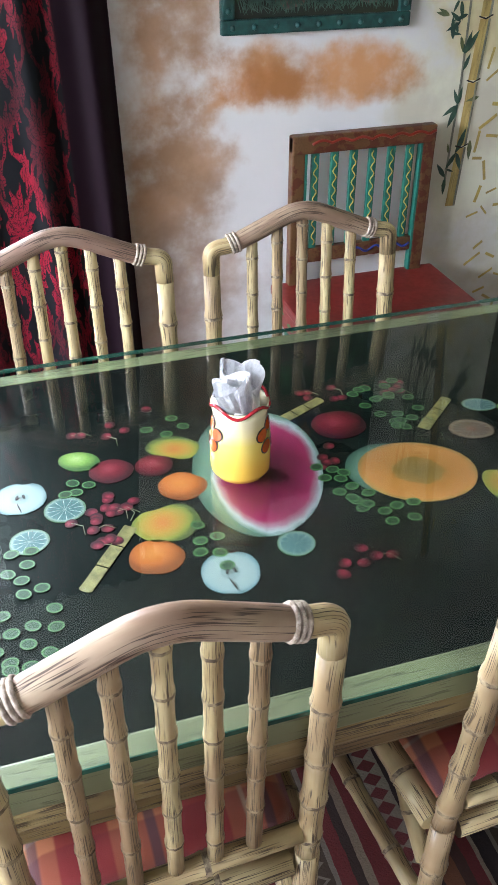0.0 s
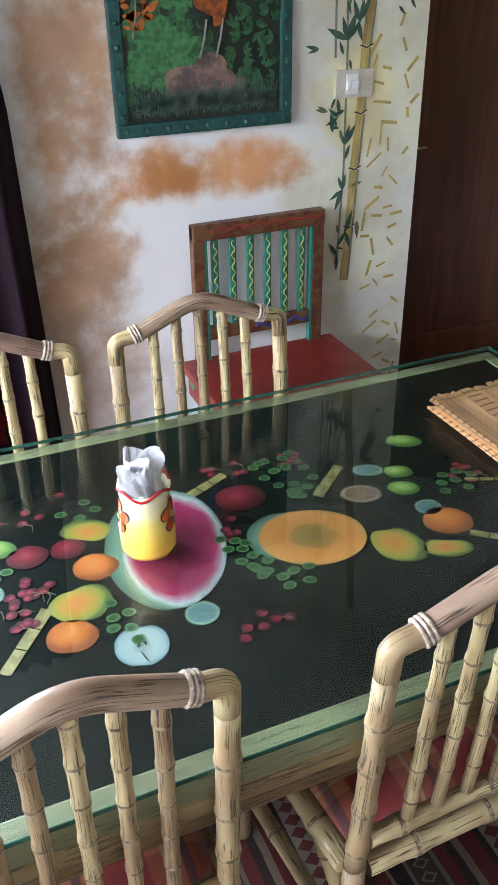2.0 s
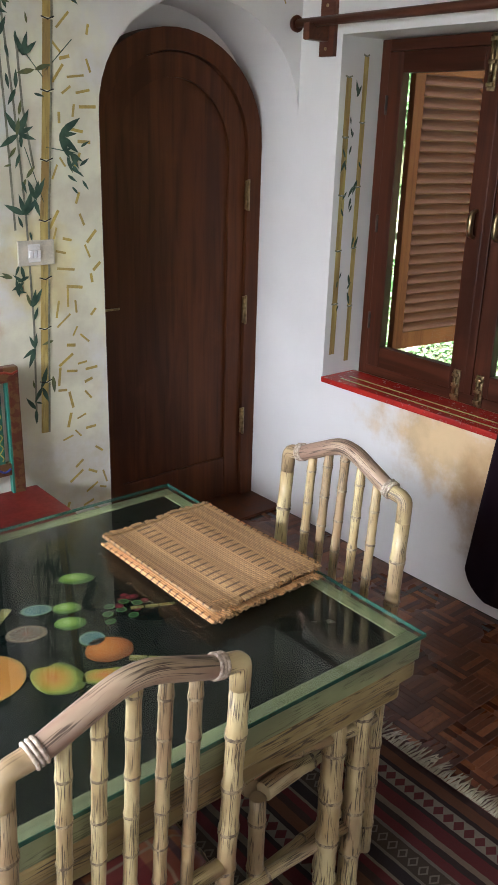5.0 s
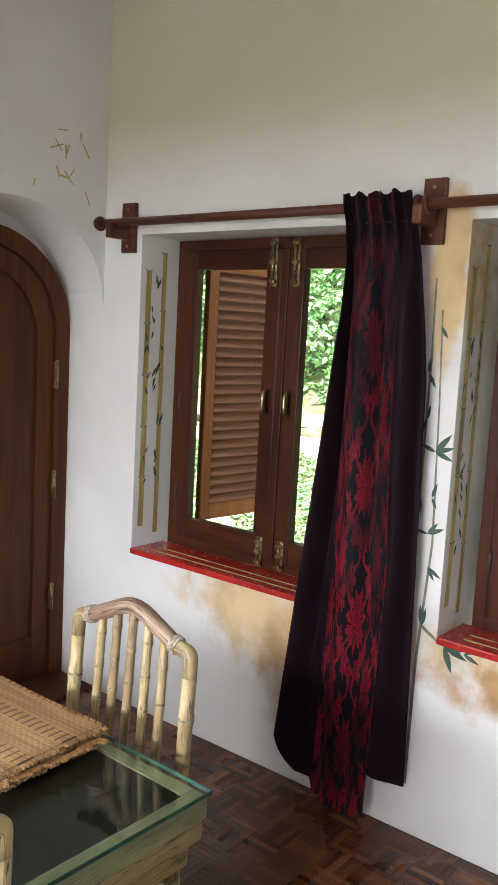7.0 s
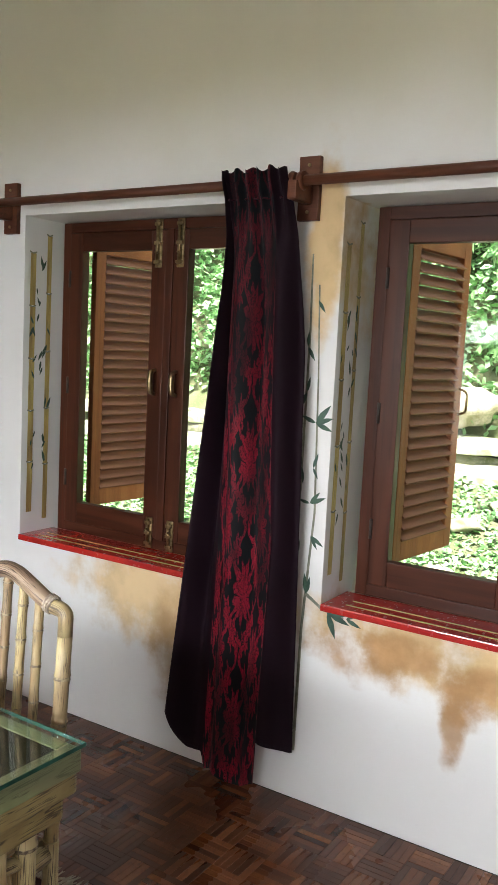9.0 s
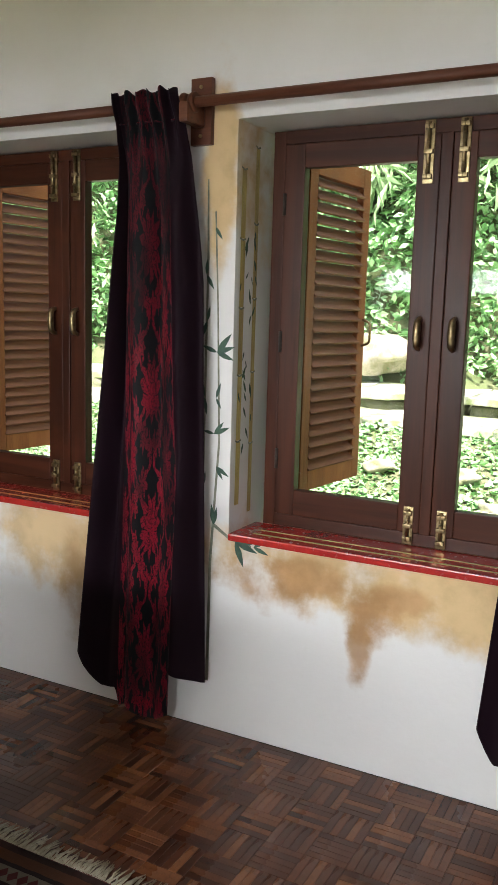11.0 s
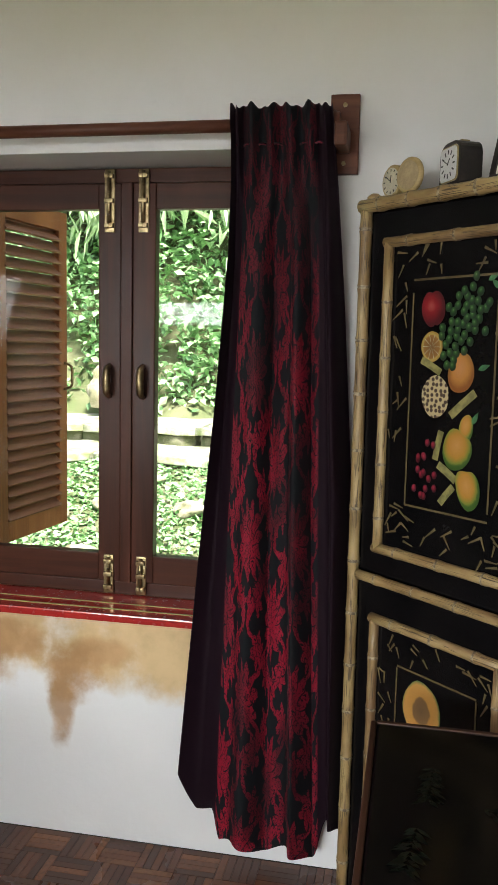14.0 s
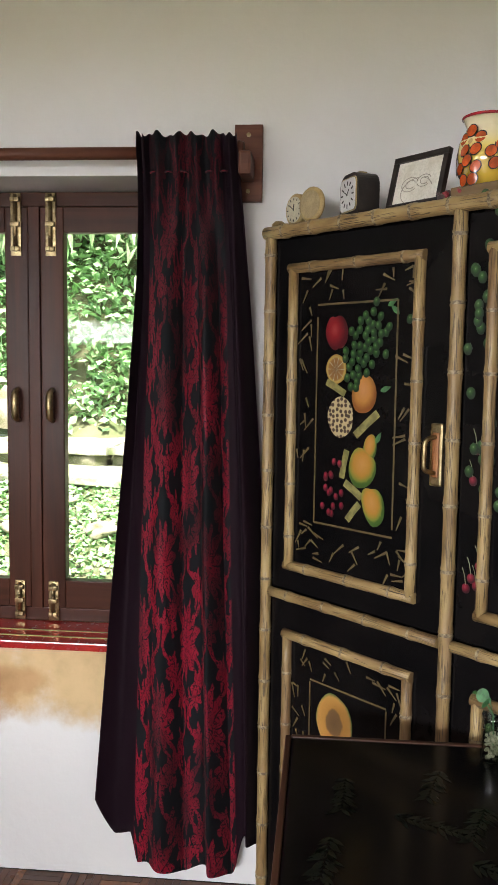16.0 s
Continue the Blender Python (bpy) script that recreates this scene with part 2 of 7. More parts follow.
M_BRASS = mixed("aged brass", (0.42, 0.33, 0.18), (0.24, 0.18, 0.09), 60, 0.36, 0.1, 1.0)
M_DARKMETAL = mixed("dark iron", (0.05, 0.045, 0.04), (0.09, 0.07, 0.06), 60, 0.5, 0.2, 0.6)
M_BLACK = mixed("black lacquer", (0.003, 0.003, 0.0035), (0.007, 0.006, 0.006), 4, 0.2, 0.02)
M_BLACK.node_tree.nodes["Principled BSDF"].inputs["Specular IOR Level"].default_value = 0.16
M_BOARD = mixed("black green painted table board", (0.005, 0.008, 0.007), (0.008, 0.012, 0.010), 3, 0.3, 0.0, fine=3.0)
M_BOARD.node_tree.nodes["Principled BSDF"].inputs["Specular IOR Level"].default_value = 0.08
M_PAPER = mixed("white tissue paper", (0.92, 0.92, 0.92), (0.86, 0.87, 0.89), 30, 0.8, 0.2)
M_PAPERSHEET = mixed("off white print paper", (0.74, 0.71, 0.62), (0.62, 0.58, 0.48), 22, 0.7, 0.05)
M_BLACKFRAME = mixed("black painted frame", (0.012, 0.010, 0.010), (0.03, 0.022, 0.02), 30, 0.35, 0.1)


def plain(name, c, rough=0.5, spread=0.25, scale=30, coat=None):
    return mixed(name, c, tuple(v * (1 - spread) for v in c), scale, rough, 0.08, 0.0, coat)


def thin_glass(name, tint=(1, 1, 1), base=0.04, rough=0.0):
    """Clear sheet whose mirror gloss grows towards grazing views."""
    n = Nodes(name)
    t = n.tree
    t.nodes.remove(n.bsdf)
    out = t.nodes["Material Output"]
    clear, gloss, mix, lw = (t.nodes.new(k) for k in ("ShaderNodeBsdfTransparent", "ShaderNodeBsdfGlossy", "ShaderNodeMixShader", "ShaderNodeLayerWeight"))
    clear.inputs[0].default_value = (*tint, 1)
    gloss.inputs["Roughness"].default_value = rough
    lw.inputs[0].default_value = 0.5
    fac = n.math("ADD", base, n.math("MULTIPLY", n.math("POWER", lw.outputs["Facing"], 5.0), 1.0 - base))
    t.links.new(fac, mix.inputs[0])
    t.links.new(clear.outputs[0], mix.inputs[1])
    t.links.new(gloss.outputs[0], mix.inputs[2])
    t.links.new(mix.outputs[0], out.inputs[0])
    return n.mat


M_PANE = thin_glass("window glass", (0.97, 0.985, 0.98), 0.009)
M_TABLEGLASS = thin_glass("table glass", (0.93, 0.97, 0.95), 0.042)
M_GLASSEDGE = plain("green glass edge", (0.025, 0.11, 0.085), 0.15, 0.5, 14)


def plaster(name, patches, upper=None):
    """White plaster with ochre clouds: patches of (axis weights centre, radii, colour, strength)."""
    n = Nodes(name)
    co = n.coord("Object")
    x, y, z = n.xyz(co)
    big = n.noise(co, 1.3, 4)
    col = n.mix(n.step(big, 0.35, 0.7), (0.78, 0.775, 0.76), (0.70, 0.695, 0.68))
    # upper: warm, dimmer bounce light below the ceiling, put into the wall's colour
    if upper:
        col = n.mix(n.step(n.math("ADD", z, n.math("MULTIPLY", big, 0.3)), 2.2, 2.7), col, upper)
    rag = n.math("SUBTRACT", n.noise(co, 2.6, 5, 0.6), 0.5)
    fine = n.math("SUBTRACT", n.noise(co, 9, 5, 0.6), 0.5)
    cloud = n.noise(co, 4.0, 5, 0.6)
    for (cx, cz, rx, rz, colour, amount, axis) in patches:
        h = x if axis == "x" else y
        dx = n.math("DIVIDE", n.math("SUBTRACT", h, cx), rx)
        dz = n.math("DIVIDE", n.math("SUBTRACT", z, cz), rz)
        d = n.math("ADD", n.math("MULTIPLY", dx, dx), n.math("MULTIPLY", dz, dz))
        d = n.math("ADD", d, n.math("ADD", n.math("MULTIPLY", rag, 3.3), n.math("MULTIPLY", fine, 2.0)))
        mask = n.step(d, 0.05, 1.3, (amount, 0.0))
        tone = n.mix(n.step(cloud, 0.36, 0.64), tuple(min(0.8, 1.08 * c + 0.03) for c in colour), tuple(0.8 * c for c in colour))
        col = n.mix(mask, col, tone)
    scuff = n.step(n.noise(co, 14, 5, 0.7), 0.62, 0.8)
    col = n.mix(n.math("MULTIPLY", scuff, 0.12), col, (0.5, 0.48, 0.44))
    n.bump(n.noise(co, 35, 5, 0.6), 0.25, 0.004)
    n.set(col, 0.85)
    return n.mat


OCHRE, BROWN = (0.60, 0.41, 0.19), (0.46, 0.25, 0.10)
M_WALL = plaster("plain plaster", [])
M_WALLEAST = plaster("window wall plaster", [
    (0.80, 0.63, 0.95, 0.16, OCHRE, 0.95, "y"), (1.02, 0.52, 0.10, 0.10, BROWN, 0.9, "y"), (1.05, 0.44, 0.045, 0.17, BROWN, 0.85, "y"), (1.40, 0.55, 0.20, 0.10, BROWN, 0.8, "y"), (1.24, 0.60, 0.20, 0.07, BROWN, 0.85, "y"), (0.92, 0.59, 0.12, 0.05, BROWN, 0.75, "y"),
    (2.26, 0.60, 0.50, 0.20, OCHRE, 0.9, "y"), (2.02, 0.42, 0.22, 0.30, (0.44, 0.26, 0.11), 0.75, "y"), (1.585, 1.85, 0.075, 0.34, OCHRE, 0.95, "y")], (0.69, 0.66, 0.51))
M_WALLNORTH = plaster("painted wall plaster", [
    (2.58, 1.55, 0.30, 2.2, (0.76, 0.71, 0.52), 0.8, "x"),
    (1.58, 1.28, 0.17, 0.75, (0.42, 0.22, 0.095), 0.9, "x"), (1.60, 0.66, 0.18, 0.45, (0.42, 0.25, 0.14), 0.8, "x"), (1.93, 1.07, 0.38, 0.095, (0.56, 0.25, 0.075), 0.95, "x"), (1.85, 1.05, 0.16, 0.06, (0.48, 0.19, 0.055), 0.8, "x"), (1.50, 0.30, 0.4, 0.35, (0.45, 0.34, 0.28), 0.5, "x"),
    (2.50, 1.22, 0.16, 0.18, (0.80, 0.62, 0.18), 0.45, "x"), (2.45, 0.10, 0.5, 0.28, (0.62, 0.52, 0.28), 0.5, "x")])
M_CEIL = mixed("ceiling paint", (0.78, 0.77, 0.74), (0.70, 0.69, 0.66), 2, 0.9, 0.1)
M_SILL = mixed("red painted sill", (0.50, 0.030, 0.022), (0.40, 0.022, 0.02), 8, 0.25, 0.05, 0.0, 0.4)
M_GOLD = mixed("ochre painted line", (0.50, 0.36, 0.12), (0.36, 0.25, 0.08), 30, 0.4, 0.05)


def parquet_material():
    n = Nodes("parquet block wood")
    co = n.coord("Object")
    rnd = n.node("ShaderNodeObjectInfo").outputs["Random"]
    isl = n.node("ShaderNodeNewGeometry").outputs["Random Per Island"]
    r = n.math("FRACT", n.math("ADD", rnd, isl))
    col = n.ramp(r, [(0.0, (0.052, 0.016, 0.008)), (0.40, (0.095, 0.030, 0.013)), (0.75, (0.155, 0.052, 0.021)), (1.0, (0.25, 0.095, 0.038))])
    g = n.noise(n.scaled(co, (9, 9, 9)), 4.0, 5, 0.6, 1.5)
    col = n.mix(n.math("MULTIPLY", n.step(g, 0.45, 0.75), 0.5), col, (0.035, 0.013, 0.008))
    dull = n.noise(co, 3.0, 4)
    n.bump(g, 0.15, 0.001)
    n.set(col, n.step(dull, 0.3, 0.7, (0.20, 0.42)))
    return n.mat


M_PARQUET = parquet_material()
M_GROUT = plain("dark floor bed", (0.02, 0.010, 0.007), 0.8)

# ---------------------------------------------------------------- large structure
XE, YN, XW, YS, HIGH = 3.68, 3.21, -0.95, -1.0, 3.05
THICK = 0.34
# window frames: centre along y, in the east wall
WINDOWS = (0.914, 2.367)
W_HALF, W_LOW, W_TOP, W_X = 0.60, 0.70, 2.04, 3.86


def wall_with_holes(name, along, a0, a1, face, back, holes, material, label):
    """A wall from a0 to a1 along x or y, between the planes face and back, with rectangular holes (h0, h1, z0, z1)."""
    bm = bmesh.new()
    cuts = sorted({a0, a1, *[h for hole in holes for h in hole[:2]]})
    for p, q in zip(cuts, cuts[1:]):
        spans = [(0.0, HIGH)]
        for h0, h1, z0, z1 in holes:
            if h0 <= p and q <= h1:
                spans = [s for lo, hi in spans for s in ((lo, min(hi, z0)), (max(lo, z1), hi)) if s[1] - s[0] > 1e-4]
        for lo, hi in spans:
            if along == "y":
                add_box(bm, face, back, p, q, lo, hi)
            else:
                add_box(bm, p, q, face, back, lo, hi)
    bmesh.ops.remove_doubles(bm, verts=bm.verts, dist=1e-5)
    bm.verts.index_update()
    seen = {}
    for f in bm.faces:
        seen.setdefault(tuple(sorted(v.index for v in f.verts)), []).append(f)
    inner = [f for group in seen.values() if len(group) > 1 for f in group]
    bmesh.ops.delete(bm, geom=inner, context="FACES")
    return tagged(part(name, bm, material), label, "wall", kind="structure")


holes = [(c - W_HALF - 0.015, c + W_HALF + 0.015, W_LOW, W_TOP) for c in WINDOWS]
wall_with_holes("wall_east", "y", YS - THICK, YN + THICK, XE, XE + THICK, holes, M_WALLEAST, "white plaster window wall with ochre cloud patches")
wall_with_holes("wall_west", "y", YS - THICK, YN + THICK, XW, XW - THICK, [(0.30, 2.85, 0.76, 1.90)], M_WALL, "plain white plaster wall with a wide window opening")
wall_with_holes("wall_south", "x", XW, XE, YS, YS - THICK, [], M_WALL, "plain white plaster wall")

# the north wall with its arched door recess beside the window wall
D_LEFT, D_RIGHT, D_RECESS = 2.757, XE, 0.25


def arch_outline(left, right, spring, steps=24, low=0.0, rise=None):
    cx, r = (left + right) / 2, (right - left) / 2
    rise = rise or r
    pts = [(left, low)]
    pts += [(cx - r * math.cos(math.pi * k / steps), spring + rise * math.sin(math.pi * k / steps)) for k in range(steps + 1)]
    return pts + [(right, low)]


def arch_solid(bm, outline, y0, y1, slot=0):
    """A solid filled arch between two y planes."""
    a = [bm.verts.new((x, y0, z)) for x, z in outline]
    b = [bm.verts.new((x, y1, z)) for x, z in outline]
    faces = [bm.faces.new(a), bm.faces.new(b[::-1])]
    for k in range(len(a)):
        n = (k + 1) % len(a)
        faces.append(bm.faces.new((a[n], a[k], b[k], b[n])))
    for f in faces:
        f.material_index = slot
    return bm


def arch_band(bm, outer, inner, y0, y1):
    """A band between two open outlines with as many points each."""
    rows = [[bm.verts.new((x, y, z)) for x, z in pts] for pts, y in ((outer, y0), (inner, y0), (inner, y1), (outer, y1))]
    for k in range(len(outer) - 1):
        for i in range(4):
            p, q = rows[i], rows[(i + 1) % 4]
            bm.faces.new((p[k], q[k], q[k + 1], p[k + 1]))
    for end in (0, -1):
        f = bm.faces.new([r[end] for r in rows])
    bmesh.ops.recalc_face_normals(bm, faces=bm.faces)
    return bm


bm = bmesh.new()
NW = (-0.03, 0.87, 0.75, 2.05)  # window behind the dark curtain: x0, x1, z0, z1
for p, q, lo, hi in ((XW, NW[0], 0, HIGH), (NW[0], NW[1], 0, NW[2]), (NW[0], NW[1], NW[3], HIGH), (NW[1], D_LEFT, 0, HIGH)):
    add_box(bm, p, q, YN, YN + THICK, lo, hi)
arc = arch_outline(D_LEFT, D_RIGHT - 0.001, 1.74, 24, 0.0, 0.40)[1:-1]
front, rear = ([bm.verts.new((x, y, z)) for x, z in arc] for y in (YN, YN + THICK))
topf, topr = ([bm.verts.new((x, y, HIGH)) for x, z in arc] for y in (YN, YN + THICK))
for k in range(len(arc) - 1):
    bm.faces.new((front[k], front[k + 1], topf[k + 1], topf[k]))
    bm.faces.new((rear[k + 1], rear[k], topr[k], topr[k + 1]))
    bm.faces.new((front[k + 1], front[k], rear[k], rear[k + 1]))
tagged(part("wall_north", bm, M_WALLNORTH), "white plaster wall with brown clouds and an arched door recess", "wall", kind="structure")

tagged(part("ceiling", box(XW - THICK, XE + THICK, YS - THICK, YN + THICK, HIGH, HIGH + 0.15), M_CEIL), "plain off-white plaster ceiling", "ceiling", kind="structure")
floor = tagged(part("floor", box(XW - THICK, XE + THICK, YS - THICK, YN + THICK, -0.15, -0.006), M_GROUT), "dark reddish parquet floor in basket weave", "floor", kind="structure")


# ---------------------------------------------------------------- door
def build_door():
    door = thing("door_1", "closed dark red-brown wooden arched door in a plaster recess", "door", kind="structure")
    y = YN + D_RECESS
    out = arch_outline(D_LEFT + 0.03, D_RIGHT - 0.002, 1.63, 24, 0.0, 0.425)
    mid = arch_outline(D_LEFT + 0.12, D_RIGHT - 0.075, 1.61, 24, 0.0, 0.365)
    part("door_frame", arch_band(bmesh.new(), out, mid, y - 0.03, y + 0.06), M_DOOR, door)
    leaf_out = arch_outline(D_LEFT + 0.122, D_RIGHT - 0.077, 1.61, 24, 0.012, 0.363)
    leaf = part("leaf", arch_solid(bmesh.new(), leaf_out, y + 0.0, y + 0.045), M_DOOR, door)
    p_out = arch_outline(D_LEFT + 0.122, D_RIGHT - 0.079, 1.61, 24, 0.03, 0.361)
    p_in = arch_outline(D_LEFT + 0.20, D_RIGHT - 0.165, 1.58, 24, 0.03, 0.30)
    part("stile", arch_band(bmesh.new(), p_out, p_in, y - 0.014, y + 0.002), M_DOOR, leaf)
    part("bottom_rail", box(D_LEFT + 0.20, D_RIGHT - 0.165, y - 0.013, y + 0.002, 0.03, 0.22, 0.004), M_DOOR, leaf)
    for z in (0.40, 0.93, 1.43):
        bm = box(D_RIGHT - 0.088, D_RIGHT - 0.066, y - 0.038, y - 0.026, z - 0.06, z + 0.06, 0.002)
        add_tube(bm, [(D_RIGHT - 0.077, y - 0.04, z - 0.065), (D_RIGHT - 0.077, y - 0.04, z + 0.065)], 0.006, 8)
        part("hinge", bm, M_BRASS, leaf, "brass butt hinge")
    part("latch", box(D_LEFT + 0.125, D_LEFT + 0.20, y - 0.022, y - 0.012, 0.995, 1.003, 0.002), M_BRASS, leaf, "thin brass latch bar")
    tagged(part("threshold", box(D_LEFT, D_RIGHT, YN + 0.002, y + 0.06, 0.0, 0.012), M_DOOR), "dark wooden threshold in the door recess", "threshold", kind="structure")
    tagged(part("wall_behind_door", box(D_LEFT - 0.1, XE + 0.01, y + 0.062, y + 0.12, 0.0, 2.3), M_WALL), "plaster closing wall behind the door", "wall", kind="structure")


build_door()


# ---------------------------------------------------------------- windows
def build_bolt(parent, y, z0, z1, x):
    bm = box(x - 0.006, x, y - 0.016, y + 0.016, z0, z1, 0.001)
    up = z1 > 1.5
    add_tube(bm, [(x - 0.012, y, z0 + 0.012), (x - 0.012, y, z1 - 0.006)], 0.0065, 8)
    for z in (z0 + 0.02, (z0 + z1) / 2, z1 - 0.02):
        add_box(bm, x - 0.018, x - 0.004, y - 0.014, y + 0.014, z - 0.007, z + 0.007, 0.002)
    zk = z0 + 0.055 if up else z1 - 0.045
    add_tube(bm, [(x - 0.012, y, zk), (x - 0.034, y - 0.008, zk)], 0.0045, 8)
    part("bolt", bm, M_BRASS, parent, "brass tower bolt", True)


def build_window(index, c):
    win = thing("window_%d" % index, "dark wooden casement window with brass bolts and clear panes", "window", kind="structure")
    x0, x1 = W_X, W_X + 0.06
    y0, y1 = c - W_HALF + 0.02, c + W_HALF - 0.02
    z0, z1 = W_LOW + 0.012, W_TOP - 0.006
    fr = 0.042
    for name, args, m in (
        ("window_frame", (x0 + 0.006, x1 + 0.03, y0, y0 + fr, z0, z1), M_WINWOOD), ("window_frame", (x0 + 0.006, x1 + 0.03, y1 - fr, y1, z0, z1), M_WINWOOD),
        ("window_frame", (x0 + 0.006, x1 + 0.03, y0 + fr, y1 - fr, z1 - fr, z1), M_WINWOODH), ("window_frame", (x0 + 0.006, x1 + 0.03, y0 + fr, y1 - fr, z0, z0 + fr), M_WINWOODH),
        ("mullion", (x0 - 0.004, x1 + 0.02, c - 0.018, c + 0.018, z0 + fr, z1 - fr), M_WINWOOD)):
        part(name, box(*args, 0.003), m, win)
    for s in (-1, 1):
        a, b = sorted((c + s * 0.019, c + s * (W_HALF - 0.02 - fr - 0.002)))
        lo, hi = z0 + fr + 0.002, z1 - fr - 0.002
        st = 0.072
        cas = part("casement", box(x0, x0 + 0.042, a, a + st, lo, hi, 0.004), M_WINWOOD, win)
        part("stile", box(x0, x0 + 0.042, b - st, b, lo, hi, 0.004), M_WINWOOD, cas)
        part("top_rail", box(x0 + 0.001, x0 + 0.041, a + st, b - st, hi - 0.076, hi, 0.003), M_WINWOODH, cas)
        part("bottom_rail", box(x0 + 0.001, x0 + 0.041, a + st, b - st, lo, lo + 0.088, 0.003), M_WINWOODH, cas)
        pane = part("pane", box(x0 + 0.022, x0 + 0.025, a + st - 0.008, b - st + 0.008, lo + 0.08, hi - 0.068), M_PANE, cas)
        pane.visible_shadow = False
        ym = c + s * 0.054
        h = [(x0 - 0.001, ym, 1.345), (x0 - 0.026, ym, 1.352), (x0 - 0.033, ym, 1.393), (x0 - 0.026, ym, 1.434), (x0 - 0.001, ym, 1.441)]
        pts = rounded(h, 0.024)
        bm = add_tube(bmesh.new(), pts, [0.0075 + 0.0045 * math.sin(math.pi * k / (len(pts) - 1)) for k in range(len(pts))], 10)
        part("handle", bm, M_BRASS, cas, "brass pull handle", True)
        build_bolt(cas, c + s * 0.054, z1 - 0.19, z1 - 0.004, x0)
        build_bolt(cas, c + s * 0.054, z0 + 0.006, z0 + 0.13, x0)
        yh = b - 0.004 if s > 0 else a + 0.004
        for z in (0.95, 1.35, 1.80):
            part("hinge", add_tube(bmesh.new(), [(x0 - 0.002, yh, z - 0.035), (x0 - 0.002, yh, z + 0.035)], 0.006, 8), M_DARKMETAL, cas, "dark pin hinge")
    # sill, red with ochre lines
    sill = part("window_sill", box(XE - 0.012, W_X + 0.01, c - W_HALF - 0.012, c + W_HALF + 0.012, W_LOW - 0.012, W_LOW + 0.012, 0.004), M_SILL, win, "glossy red painted sill with ochre lines")
    for off, w in ((0.045, 0.008), (0.10, 0.006)):
        part("painted_line", box(XE - 0.012 + off, XE - 0.012 + off + w, c - W_HALF + 0.06, c + W_HALF - 0.06, W_LOW + 0.012, W_LOW + 0.0135), M_GOLD, sill)
    # louvred shutters folded open outside
    for s in (-1, 1):
        hinge_y = c + s * (W_HALF - 0.09)
        sh = thing("shutter", "open louvred wooden shutter, weathered orange brown", "shutter", group="window shutters", kind="structure", at=pose(W_X + 0.12, hinge_y, W_LOW + 0.11, 0, 0, -7 * s))
        wdt, hgt = 0.45, 1.18
        for name, args, m in (("stile", (0, 0.055, -0.016, 0.016, 0, hgt), M_SHUTTERV), ("stile", (wdt - 0.055, wdt, -0.016, 0.016, 0, hgt), M_SHUTTERV),
                              ("rail", (0.055, wdt - 0.055, -0.016, 0.016, 0, 0.075), M_SHUTTERV), ("rail", (0.055, wdt - 0.055, -0.016, 0.016, hgt - 0.07, hgt), M_SHUTTERV)):
            part(name, box(*args, 0.003), m, sh)
        slat = None
        count = 25
        for k in range(count):
            z = 0.095 + (hgt - 0.185) * k / (count - 1)
            m4 = pose(wdt / 2, 0, z, 42 * s + 1.5 * math.sin(k * 2.3), 0, 0.3 * math.sin(k * 1.7))
            if slat is None:
                slat = part("slat", box(-wdt / 2 + 0.05, wdt / 2 - 0.05, -0.030, 0.030, -0.004, 0.004, 0.0015), M_SHUTTER, sh)
                ob = slat
            else:
                ob = new("slat", slat.data)
                ob.parent = sh
            ob.matrix_basis = m4
        hd = [(wdt - 0.02, 0.016 * -s, 0.52), (wdt - 0.02, 0.05 * -s, 0.53), (wdt - 0.02, 0.05 * -s, 0.61), (wdt - 0.02, 0.016 * -s, 0.62)]
        part("handle", add_tube(bmesh.new(), rounded(hd, 0.02), 0.005, 8), M_BRASS, sh)


for i, c in enumerate(WINDOWS):
    build_window(i + 1, c)


def build_north_window():
    """The window beside the dark curtain, only seen mirrored in the table."""
    win = thing("window_3", "dark wooden window frame behind the curtain", "window", kind="structure")
    x0, x1, z0, z1 = NW
    y = YN + 0.17
    for args in ((x0, x0 + 0.06, y, y + 0.06, z0, z1), (x1 - 0.06, x1, y, y + 0.06, z0, z1), (x0 + 0.06, x1 - 0.06, y, y + 0.06, z1 - 0.06, z1), (x0 + 0.06, x1 - 0.06, y, y + 0.06, z0, z0 + 0.06),
                 ((x0 + x1) / 2 - 0.05, (x0 + x1) / 2 + 0.05, y - 0.004, y + 0.05, z0 + 0.06, z1 - 0.06)):
        part("window_frame", box(*args, 0.003), M_WINWOOD, win)


build_north_window()


# ---------------------------------------------------------------- curtain rods and curtains
def build_bracket(y, big=True):
    b = thing("curtain_bracket", "dark wooden curtain rod bracket screwed to the plaster", "bracket", group="curtain brackets")
    part("plate", box(XE - 0.022, XE - 0.0005, y - 0.038, y + 0.038, 1.965, 2.168, 0.003), M_ROD, b)
    bm = box(XE - 0.13, XE - 0.022, y - 0.017, y + 0.017, 2.015, 2.075, 0.008)
    part("arm", bm, M_ROD, b)
    for z in (1.992, 2.14):
        part("screw", add_tube(bmesh.new(), [(XE - 0.026, y, z), (XE - 0.021, y, z)], 0.006, 8), M_BRASS, b)


